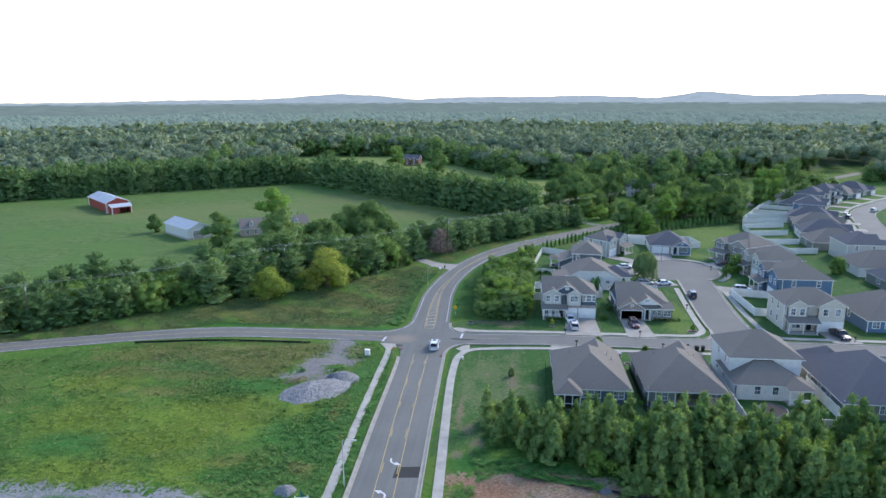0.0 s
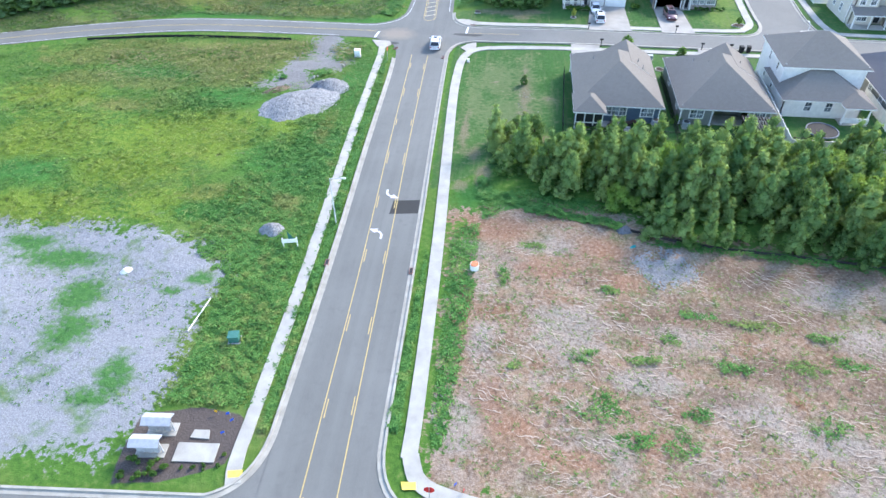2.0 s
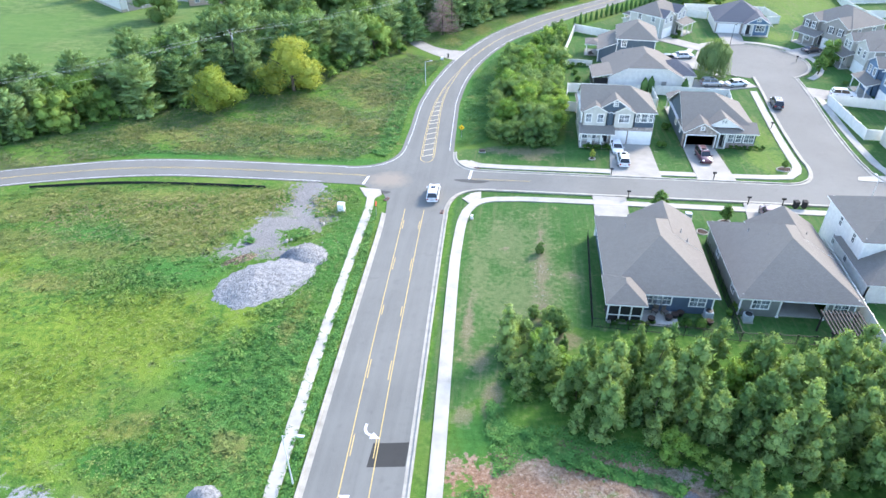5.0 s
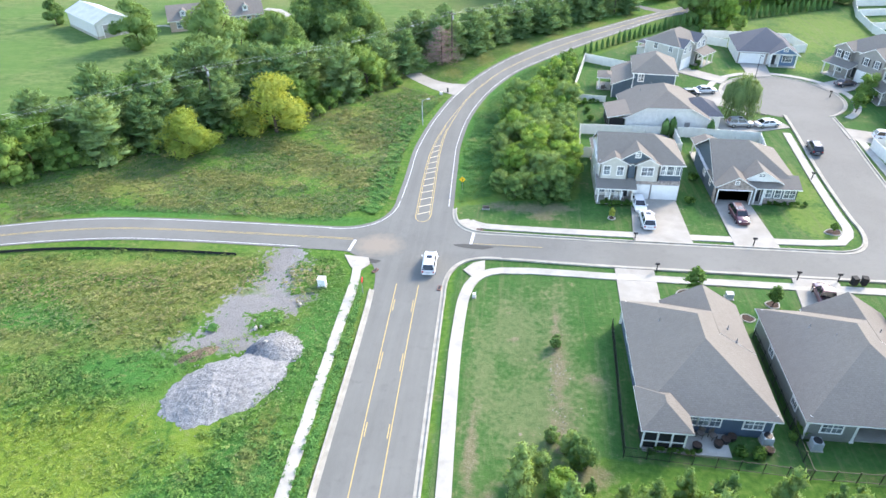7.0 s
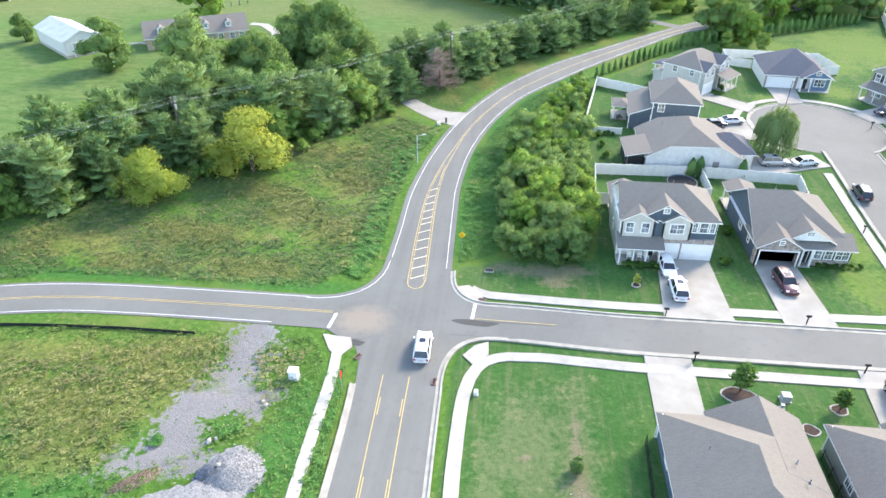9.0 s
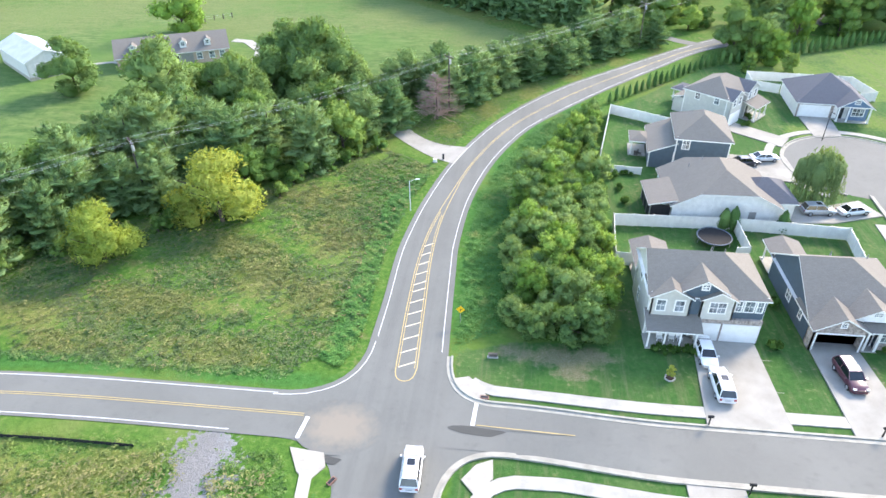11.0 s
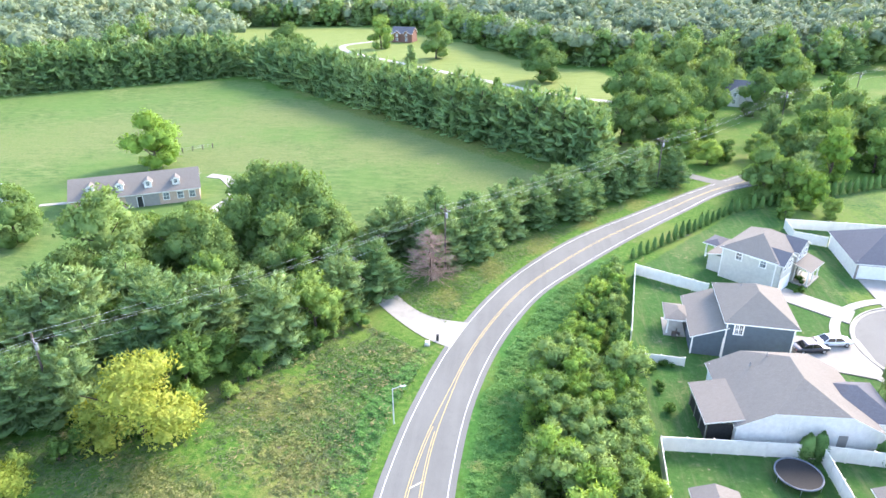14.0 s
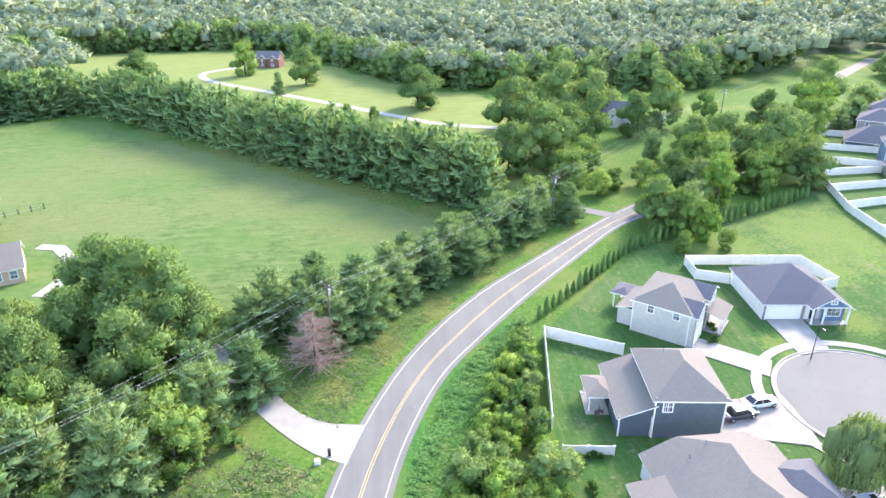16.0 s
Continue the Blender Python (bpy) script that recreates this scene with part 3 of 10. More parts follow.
    dirt = spot("brown", dirt, k.ramp(small, (0.3, (0.10, 0.064, 0.042)), (0.7, (0.185, 0.128, 0.085))), 0.75)
    speck = k.noise(3.2, 9, None, 0.82)
    dirt = k.mix(k.ramp(speck, (0.41, (0.75, 0.75, 0.75)), (0.48, (0, 0, 0))), dirt, (0.105, 0.070, 0.048))
    dirt = k.mix(k.ramp(speck, (0.53, (0, 0, 0)), (0.60, (0.65, 0.65, 0.65))), dirt, (0.40, 0.32, 0.245))
    grav = k.ramp(fine, (0.3, (0.145, 0.148, 0.152)), (0.5, (0.228, 0.230, 0.234)), (0.72, (0.335, 0.336, 0.338)))
    grav = spot("lush", grav, wild, 0.95)
    grav = spot("brown", grav, k.ramp(fine, (0.3, (0.13, 0.125, 0.118)), (0.7, (0.225, 0.215, 0.20))), 0.85)
    grav = k.mix(k.ramp(k.noise(0.16, 6, None, 0.7), (0.56, (0, 0, 0)), (0.66, (0.8, 0.8, 0.8))), grav, wild)

    def zone(name, base, over, spread=0.5):
        a = k.maths("ADD", k.attr(name), k.maths("MULTIPLY", k.maths("SUBTRACT", small, 0.5), spread * 1.6))
        a = k.maths("ADD", a, k.maths("MULTIPLY", k.maths("SUBTRACT", mid, 0.5), spread * 1.6))
        return k.mix(k.ramp(a, (0.44, (0, 0, 0)), (0.56, (1, 1, 1))), base, over)

    col = zone("lawn", wild, lawn, 0.3)
    col = spot("bare", col, k.ramp(fine, (0.3, (0.13, 0.095, 0.06)), (0.55, (0.22, 0.165, 0.115)), (0.75, (0.33, 0.29, 0.24))), 0.6)
    col = zone("pasture", col, past, 0.3)
    col = zone("hay", col, hay, 0.3)
    col = zone("dirt", col, dirt, 1.0)
    col = zone("gravel", col, grav, 0.9)
    col = zone("mulch", col, k.ramp(fine, (0.3, (0.050, 0.040, 0.034)), (0.7, (0.135, 0.112, 0.098))), 0.15)
    k.bump(k.maths("ADD", fine, k.maths("MULTIPLY", small, 1.5)), 0.6, 0.12)
    me.materials.append(k.done(col, 0.95, spec=0.1))
    return structure("ground", me, "grassy ground with mown lawns, bare red dirt and gravel")


ground()

# ---- roads ----
MAIN_L = [(-17.2, -60), (-17.4, 20), (-17.6, 40), (-17.9, 66), (-19.0, 102), (-19.7, 113), (-20.2, 120), (-20.4, 128), (-20.3, 138), (-20.4, 146), (-20.1, 151.5),
          (-18.9, 161), (-16.3, 173.3), (-11.8, 186), (-6.2, 196.8), (2.5, 208.9), (14.8, 221.6), (28.8, 235.5), (42, 247), (70, 268), (108, 302), (151, 363), (196, 408), (236, 446)]
MAIN_R = [(-9.2, -60), (-9.3, 20), (-9.4, 40), (-10.0, 66), (-11.3, 102), (-11.6, 113), (-11.9, 120), (-12.0, 128), (-12.3, 135), (-12.7, 145), (-12.8, 150.5),
          (-11.9, 162), (-9.1, 174.5), (-4.2, 186.6), (1.9, 195.6), (11.5, 208), (24, 222.5), (34.5, 234), (47, 242.5), (74, 263), (112, 298), (156, 359), (200, 404), (240, 442)]
left_edge, right_edge = smooth_line(MAIN_L), smooth_line(MAIN_R)
left_edge, right_edge = resample(left_edge, 420), resample(right_edge, 420)
sheet("road", left_edge, right_edge, 0.060, ASPHALT_MAIN, "grey asphalt two-lane road with a turn lane", 4)
WEST_FAR = [(-175, 60), (-130, 92), (-100, 108.5), (-80, 116.8), (-71, 119.8), (-64, 121.8), (-57, 122.9), (-49, 123.3), (-41, 123.4), (-18, 123.4)]
WEST_NEAR = [(-172, 54.5), (-127, 86.5), (-97, 103), (-78, 111.3), (-69, 114.4), (-61, 116.4), (-54, 117.5), (-47, 117.8), (-39, 117.9), (-18, 117.8)]
wf, wr = resample(smooth_line(WEST_FAR), 110), resample(smooth_line(WEST_NEAR), 110)
sheet("road", wf, wr, 0.052, ASPHALT, "narrow grey asphalt country road", 2)
sheet("road", np.array([(x, 123.4) for x in range(-14, 200, 4)], float), np.array([(x, 118.2) for x in range(-14, 200, 4)], float), 0.046, ASPHALT, "grey asphalt residential street", 2)
SIDE_L = [(40.5, 122), (41.4, 135), (42.6, 150), (43.6, 160), (44.2, 168)]
SIDE_R = [(48.5, 122), (49.3, 135), (50.6, 150), (51.6, 160), (52.0, 168)]
sheet("road", resample(smooth_line(SIDE_L), 30), resample(smooth_line(SIDE_R), 30), 0.041, ASPHALT, "grey asphalt cul-de-sac street", 2)
CUL = (46.3, 177.6)
patch("road", [(CUL[0] + 10.8 * math.cos(a), CUL[1] + 10.8 * math.sin(a)) for a in np.linspace(0, 2 * math.pi, 49)[:-1]], 0.036, ASPHALT, "round asphalt turning head of the cul-de-sac")
sheet("road", np.array([(x, 35.2 + 0.06 * (x + 20)) for x in range(-90, -12, 4)], float), np.array([(x, 26.0 + 0.06 * (x + 20)) for x in range(-90, -12, 4)], float), 0.048, ASPHALT, "grey asphalt side street", 2)
BEND = resample(smooth_line([(-14, 36), (-9, 35.9), (-4, 35.2), (-1.2, 34.6), (0.6, 34.2), (4, 33.3), (10, 31.3), (24, 26), (40, 19), (70, 7), (110, -6)]), 70)
sheet("road", BEND, offset(BEND, 9.0) if offset(BEND, 9.0)[5][1] < BEND[5][1] else offset(BEND, -9.0), 0.044, ASPHALT, "grey asphalt side street", 2)


def fillet(corner, a, b, lift, n=10, mat=None):
    """Asphalt in the corner between two kerbs, bounded by a curve from a to b bowed towards the corner."""
    c, a, b = np.array(corner, float), np.array(a, float), np.array(b, float)
    u = np.linspace(0, 1, n)[:, None]
    arc = (1 - u) ** 2 * a + 2 * u * (1 - u) * c + u ** 2 * b
    patch("road", [tuple(c + (c - (a + b) / 2) * 0.25)] + [tuple(p) for p in arc], lift, mat or ASPHALT, "asphalt corner of the junction")
    return arc


NW = fillet((-20.4, 123.4), (-28, 123.4), (-20.35, 131), 0.032)
fillet((-20.1, 117.8), (-26, 117.85), (-19.6, 111.5), 0.030)
NE = fillet((-12.0, 123.4), (-7.0, 123.4), (-12.05, 129.5), 0.028)
SE = fillet((-11.8, 118.2), (-6.0, 118.2), (-11.6, 111), 0.026)
FW = fillet((-17.9, 36.3), (-21.2, 35.15), (-17.62, 40.9), 0.024)
patch("road", [(-21.3, 35.1), (-16.8, 34.6), (-16.8, 41.0), (-17.6, 41.0), (-17.75, 39.2), (-18.2, 37.6), (-19.0, 36.5), (-20.0, 35.7)], 0.021, ASPHALT, "asphalt corner of the junction")
FE = fillet((-9.4, 35.1), (-4.0, 35.2), (-9.4, 41.5), 0.022)
SN = fillet((40.7, 123.4), (35.5, 123.4), (41.2, 130), 0.020)
SM = fillet((48.7, 123.4), (54, 123.4), (49.1, 130), 0.018)


def between(a, b, line):
    """The part of a line with y from a to b."""
    return line[(line[:, 1] >= a) & (line[:, 1] <= b)]


# fresh patch of asphalt
p0 = np.array([(-13.3, 71.4), (-10.3, 71.8), (-10.3, 69.4), (-13.4, 69.0)])
patch("asphalt_patch", [tuple(p) for p in p0], 0.066, ASPHALT_NEW, "dark fresh asphalt patch in the road")



def dust(cx, cy, a, b, lift):
    """Tan dust tracked onto the asphalt, thinning out unevenly to its edge."""
    n, m = 28, 8
    V, F, D = [], [], []
    for j in range(m + 1):
        for i in range(n):
            w, u = 2 * math.pi * i / n, j / m
            V.append((cx + a * u * math.cos(w), cy + b * u * math.sin(w), gz(cy + b * u * math.sin(w)) + lift))
            D.append(1 - u)
    for j in range(m):
        F += [(j * n + i, (j + 1) * n + i, (j + 1) * n + (i + 1) % n, j * n + (i + 1) % n) for i in range(n)]
    me = mesh("road_stain", V, F)
    me.attributes.new("dust", "FLOAT", "POINT").data.foreach_set("value", np.array(D, np.float32))
    me.materials.append(asphalt_material("dusty_asphalt", 0.132, dusty=True))
    return structure("road_stain", me, "tan dust tracked onto the asphalt")


WET = asphalt_material("damp_asphalt", 0.06)
dust(-20.8, 119.6, 4.2, 3.2, 0.0645)
ell = lambda cx, cy, a, b, n=18: [(cx + a * (1 + 0.2 * math.sin(3 * w)) * math.cos(w), cy + b * (1 + 0.25 * math.cos(2 * w + 1)) * math.sin(w)) for w in np.linspace(0, 2 * math.pi, n + 1)[:-1]]
patch("road_stain", ell(-8.6, 120.3, 2.4, 0.55), 0.0655, WET, "dark damp patch on the asphalt")
patch("road_stain", ell(-20.7, 115.9, 0.9, 0.45), 0.0655, WET, "dark damp patch on the asphalt")

# kerbs with gutters
def kerb(line, side, name="kerb"):
    """Gutter pan and raised kerb outside a road edge; side 1: to its right."""
    ln = np.array(line, float)
    slab(name, offset(ln, side * 0.10), 0.42, 0.0, 0.072, KERB, "pale concrete gutter", False)
    slab(name, offset(ln, side * 0.40), 0.20, 0.0, 0.20, KERB, "pale concrete kerb", False)


sl, sr = resample(smooth_line(SIDE_L), 40), resample(smooth_line(SIDE_R), 40)
kerb(np.vstack([[(x, 35.2 + 0.06 * (x + 20)) for x in np.arange(-60, -21.5, 2.0)], FW, between(41.4, 111, left_edge)]), -1)
kerb(np.vstack([BEND[BEND[:, 0] > -3.6][::-1], FE, between(42, 110.5, right_edge), SE[::-1], [(x, 118.2) for x in np.arange(-5, 200, 2.0)]]), 1)
kerb(np.vstack([NE[::-1], [(x, 123.4) for x in np.arange(-6, 35, 2.0)], SN, between(130.6, 168, sl)]), -1)
kerb(np.vstack([between(130.6, 168, sr)[::-1], SM[::-1], [(x, 123.4) for x in np.arange(55, 200, 2.0)]]), -1)
ang = np.linspace(radians(-60), radians(240), 60)
kerb(np.c_[CUL[0] + 10.8 * np.cos(ang), CUL[1] + 10.8 * np.sin(ang)], 1)

# sidewalks
slab("sidewalk", [(-19.5, 36.5), (-19.8, 37.6), (-20.0, 39.5), (-20.0, 45), (-20.3, 65.5), (-21.6, 100), (-22.0, 112), (-22.6, 115.5)], 1.1, 0.0, 0.12, CONCRETE, "pale concrete sidewalk with overgrown edges", jag=0.03)
slab("sidewalk", [(-7.0, 40), (-7.05, 46), (-7.6, 66.5), (-8.9, 95), (-9.1, 104), (-8.9, 110), (-8.0, 113.3), (-6.2, 115), (-3, 115.6), (6, 115.9), (60, 115.9), (180, 115.9)], 1.25, 0.0, 0.12, CONCRETE, "pale concrete sidewalk")
slab("sidewalk", [(-9.5, 126.3), (-8.0, 125.5), (-5, 125.2), (10, 125.3), (34, 125.6), (37.6, 126.6), (39.2, 129), (39.6, 133), (41.0, 150), (41.8, 160)], 1.25, 0.0, 0.12, CONCRETE, "pale concrete sidewalk")
slab("sidewalk", [(180, 125.9), (56, 125.9), (52.6, 127.3), (51.4, 131), (52.4, 150), (53.2, 161)], 1.25, 0.0, 0.12, CONCRETE, "pale concrete sidewalk")
slab("sidewalk", [(-6.9, 40.3), (-6.5, 39.0), (-6.0, 38.2), (-4.9, 37.5), (-3.0, 37.0), (-1.4, 36.7), (1.4, 36.3), (3.8, 35.6), (6.5, 34.7), (12, 32.5), (24, 27.8), (40, 21)], 1.3, 0.0, 0.116, CONCRETE, "pale concrete sidewalk")
ang = np.linspace(radians(-50), radians(232), 50)
slab("sidewalk", np.c_[CUL[0] + 13 * np.cos(ang), CUL[1] + 13 * np.sin(ang)], 1.25, 0.0, 0.118, CONCRETE, "pale concrete sidewalk round the cul-de-sac", False)
RAMP = plain("worn_concrete", (0.30, 0.275, 0.23), (0.41, 0.385, 0.33), 1, 0.9, 0.2)
patch("sidewalk", [(-24.5, 116.9), (-21.4, 116.6), (-20.9, 115.2), (-22, 113.5), (-23.2, 114.5)], 0.10, RAMP, "concrete corner pad of the sidewalk", 0.1)
patch("sidewalk", [(-11.5, 126.4), (-10.6, 125.2), (-9.0, 124.1), (-7.8, 124.1), (-8.4, 125.8), (-9.8, 126.9)], 0.125, RAMP, "concrete corner pad of the sidewalk", 0.1)
patch("sidewalk", [(-9.5, 115.1), (-8.4, 116.7), (-7.0, 117.4), (-6.9, 115.4), (-8.4, 113.8)], 0.125, RAMP, "concrete corner pad of the sidewalk", 0.1)
# yellow pads at the kerb ramps
PAD = plain("yellow_tactile_plastic", (0.62, 0.44, 0.06), (0.80, 0.60, 0.12), 3, 0.6, 0.3)
patch("tactile_pad", [(-20.3, 37.55), (-19.2, 37.75), (-19.05, 37.2), (-20.1, 37.0)], 0.128, PAD, "yellow tactile paving pad on the sidewalk", 0.01)
patch("tactile_pad", [(-7.3, 38.0), (-6.2, 38.1), (-6.1, 37.5), (-7.1, 37.4)], 0.128, PAD, "yellow tactile paving pad on the sidewalk", 0.01)

# driveways
DRIVE = plain("driveway_concrete", (0.24, 0.226, 0.195), (0.35, 0.332, 0.29), 0.35, 0.85, 0.15, 20)


def driveway(pts, label="pale concrete driveway"):
    patch("driveway", pts, 0.135, DRIVE, label, 0.14)


driveway([(11.4, 123.8), (18.7, 123.8), (18.7, 135.0), (12.6, 135.0)])
driveway([(23.7, 123.8), (29.1, 123.8), (28.7, 136.4), (24.0, 136.4)])
driveway([(8.3, 118.0), (12.8, 118.0), (12.3, 105.9), (8.0, 105.9)])
driveway([(28.2, 118.0), (33.2, 118.0), (32.0, 106.4), (26.6, 106.4)])
driveway([(39.6, 118.0), (45, 118.0), (44.6, 110.8), (39.6, 110.8)])
driveway([(50, 118.0), (55.4, 118.0), (55, 109.4), (50, 109.4)])
driveway([(41.6, 166.4), (43.2, 162.4), (36, 159.8), (30.6, 159.4), (30.6, 166.2), (36, 164.2)])
driveway([(25.6, 173.6), (35.4, 170.8), (35.9, 174.6), (36.0, 179.7), (29.8, 179.6), (25.9, 180.4)])
driveway([(36.6, 183.6), (38.8, 187.0), (31.0, 193.6), (28.4, 190.6)])
driveway([(43.2, 187.9), (47.8, 188.6), (48.9, 197.3), (43.6, 197.6)])
driveway([(54.6, 184.6), (57.0, 179.8), (64.6, 184), (62.2, 189)])
driveway([(51.2, 158.4), (51.6, 163.2), (62.4, 159.4), (62.4, 153.2)])
driveway([(62.0, 123.8), (67.2, 123.8), (67, 130.8), (62.0, 130.8)])
driveway([(78.0, 123.8), (83.5, 123.8), (83.5, 132.5), (78.0, 132.5)])
sheet("driveway", resample(smooth_line([(-15.6, 172.6), (-18.5, 174), (-21.5, 176.5), (-26.5, 182), (-34, 192), (-48, 204), (-60, 214)]), 30),
      resample(smooth_line([(-13.9, 178.8), (-18.0, 179.4), (-21.5, 181.5), (-24.8, 185.4), (-32, 195), (-46, 208), (-58, 218)]), 30), 0.066, DRIVE, "white concrete farm driveway", 2)
strip("driveway", [(36.5, 239), (33.5, 240.8), (30.5, 243.2), (27.6, 246.2), (22, 253)], 3.0, 0.07, ASPHALT, "narrow asphalt lane")
strip("driveway", [(24, 316), (5, 324), (-10, 338), (-24, 352), (-50, 377), (-78, 403), (-92, 420), (-95, 436), (-84, 450)], 3.4, 0.06, CONCRETE, "pale gravel lane through the fields")
for jx0, jx1, jy in ((11.7, 19.4, 128.3), (12.4, 19.7, 132.4), (23.9, 29.2, 130.5)):
    strip("driveway_joint", [(jx0, jy), (jx1, jy)], 0.05, 0.139, KERB, "dark joint in the driveway", False)

# ---- markings ----
def line_of(a, b, edge, d):
    return offset(between(a, b, edge), d)


def mix_edges(u, a, b):
    m = left_edge + (right_edge - left_edge) * u
    return m[(m[:, 1] >= a) & (m[:, 1] <= b)]


def mark(line, width, mat, label, lift=0.068):
    width *= 0.75
    return sheet("lane_marking", offset(np.array(line, float), -width / 2), offset(np.array(line, float), width / 2), lift, mat, label)


TURN_L = smooth_line([(-14.1, 18), (-14.3, 33), (-14.55, 45.6), (-15.05, 66), (-16.6, 102), (-17.0, 111.5)], 0.75)
TURN_R = smooth_line([(-11.2, 18), (-11.6, 33), (-12.0, 46), (-12.65, 66), (-14.1, 102), (-14.4, 111.5)], 0.75)
for ln, s in ((TURN_L, 1), (TURN_R, -1)):
    mark(ln, 0.12, YELLOW_LINE, "solid yellow turn lane line")
    inner = offset(ln, s * 0.22)
    for y in np.arange(24.5, 111, 9.0):
        mark(between(y, y + 3.0, inner), 0.12, YELLOW_LINE, "dashed yellow turn lane line")
curve_c = mix_edges(0.52, 165.5, 390)
for s in (-0.13, 0.13):
    mark(offset(curve_c, s), 0.11, YELLOW_LINE, "double yellow centre line")
for edge, d in ((left_edge, 0.68), (right_edge, -0.68)):
    mark(line_of(131 if d > 0 else 129, 390, edge, d), 0.12, WHITE_LINE, "white road edge line")
mark(offset(wf, 0.4)[:104], 0.13, WHITE_LINE, "white road edge line")
mark(offset(wr, -0.4)[:102], 0.13, WHITE_LINE, "white road edge line")
mid_w = (wf + wr) / 2
for s in (-0.12, 0.12):
    mark(offset(mid_w, s)[:106], 0.10, YELLOW_LINE, "double yellow centre line")
mark(offset(NW, 0.6), 0.13, WHITE_LINE, "white road edge line", 0.066)
# hatched island
CREAM_LINE = plain("pale_yellow_road_paint", (0.50, 0.44, 0.30), (0.66, 0.60, 0.44), 5, 0.7, 0.1)
tip = curve_c[0]
IL = smooth_line([(-17.05, 127.5), (-17.45, 137), (-17.5, 147), (-16.6, 156), (tip[0] - 0.13, tip[1])], 1)
IR = smooth_line([(-14.95, 127.5), (-15.45, 137), (-15.9, 147), (-15.65, 156), (tip[0] + 0.13, tip[1])], 1)
for ln in (IL, IR):
    mark(ln, 0.12, YELLOW_LINE, "yellow island outline")
    mark(offset(ln, 0.24 if ln is IL else -0.24)[:-9], 0.10, YELLOW_LINE, "yellow island outline")
end = [(-17.05, 127.5), (-16.9, 126.4), (-16.45, 125.8), (-15.8, 125.7), (-15.2, 126.2), (-14.95, 127.5)]
mark(smooth_line(end, 0.4), 0.14, YELLOW_LINE, "yellow rounded island end")
il, ir = resample(IL, 60), resample(IR, 60)
for i in range(12):
    y = 127.6 + i * 1.95
    j = int(np.argmin(abs(il[:, 1] - y)))
    a, b = il[j] + (0.2, 0), ir[min(59, j + 2)] - (0.2, 0)
    b = np.array((b[0], a[1] + 0.9))
    mark([a, b], 0.20, CREAM_LINE, "pale yellow hatching bar")
mark([(-24.2, 117.9), (-23.9, 120.4)], 0.5, WHITE_LINE, "white stop line")
mark([(-9.0, 120.9), (-8.8, 123.6)], 0.5, WHITE_LINE, "white stop line")
mark([(-8.7, 121.0), (0, 121.1)], 0.11, YELLOW_LINE, "yellow centre line")
mark([(-5.95, 31), (-5.75, 34.7)], 0.5, WHITE_LINE, "white stop line")
for s in (0, 0.26):
    mark([(-40, 31.3 - s), (-22.2, 32.4 - s)], 0.11, YELLOW_LINE, "double yellow centre line")
mark([(-22.2, 32.6), (-22.0, 27)], 0.4, WHITE_LINE, "white stop line")


def arrow(x, y, deg, turn, size=1.0):
    """A white lane arrow: a shaft that bends into a triangular head."""
    pts = smooth_line([(0, -1.3), (0.05, -0.5), (0.25 * turn, 0.1), (0.75 * turn, 0.35)] if turn else [(0, -1.5), (0, -0.5), (0, 0.6)], 0.15)
    w = 0.16
    a, b = offset(pts, -w), offset(pts, w)
    d = pts[-1] - pts[-2]
    d /= np.linalg.norm(d)
    n = np.array((d[1], -d[0]))
    ring = list(a) + [pts[-1] - n * 0.5, pts[-1] + d * 1.1, pts[-1] + n * 0.5] + list(b[::-1])
    c, s = math.cos(radians(deg)), math.sin(radians(deg))
    v = [(x + size * (c * p[0] - s * p[1]), y + size * (s * p[0] + c * p[1])) for p in ring]
    patch("lane_arrow", v, 0.069, WHITE_LINE, "white turn arrow painted on the asphalt")


arrow(-14.2, 72.4, 184, -1, 0.75)
arrow(-13.7, 65.8, 4, -1, 0.75)
arrow(-26.6, 33.7, 92, 0)

# ---- houses ----
def frame_rect(b, w, h, t, d):
    """A ring of four bars in the xz plane, its depth along y."""
    b.box(-w / 2, w / 2, -d, 0, -h / 2, -h / 2 + t)
    b.box(-w / 2, w / 2, -d, 0, h / 2 - t, h / 2)
    b.box(-w / 2, -w / 2 + t, -d, 0, -h / 2 + t, h / 2 - t)
    b.box(w / 2 - t, w / 2, -d, 0, -h / 2 + t, h / 2 - t)


def window_at(house, m, w, h, panes=2):
    """A trimmed sash window: casing outside the wall, glass set in, glazing bars."""
    b = Build()
    frame_rect(b, w + 0.24, h + 0.24, 0.12, 0.06)
    fr = b.make("window", WHITE, house, "white-framed window", m=m)
    g = Build()
    g.box(-w / 2, w / 2, -0.025, 0.01, -h / 2, h / 2)
    g.make("pane", GLASS, fr)
    q = Build()
    for i in range(1, panes):
        x = -w / 2 + w * i / panes
        q.box(x - 0.04, x + 0.04, -0.05, -0.025, -h / 2, h / 2)
    q.box(-w / 2, w / 2, -0.045, -0.025, -0.03, 0.03)
    for i in range(panes):
        x = -w / 2 + w * (i + 0.5) / panes
        q.box(x - 0.012, x + 0.012, -0.038, -0.025, -h / 2, h / 2)
    q.make("glazing_bar", WHITE, fr)
    return fr


SIDE_TURN = {"front": 0, "right": 90, "back": 180, "left": 270}


def wall_pose(v, side, u, z):
    """The pose of something on a wall: u metres along it, seen from outside from its left end."""
    x0, x1, y0, y1 = v
    p = {"front": (x0 + u, y0), "right": (x1, y0 + u), "back": (x1 - u, y1), "left": (x0, y1 - u)}[side]
    return pose(p[0], p[1], z, 0, 0, SIDE_TURN[side])


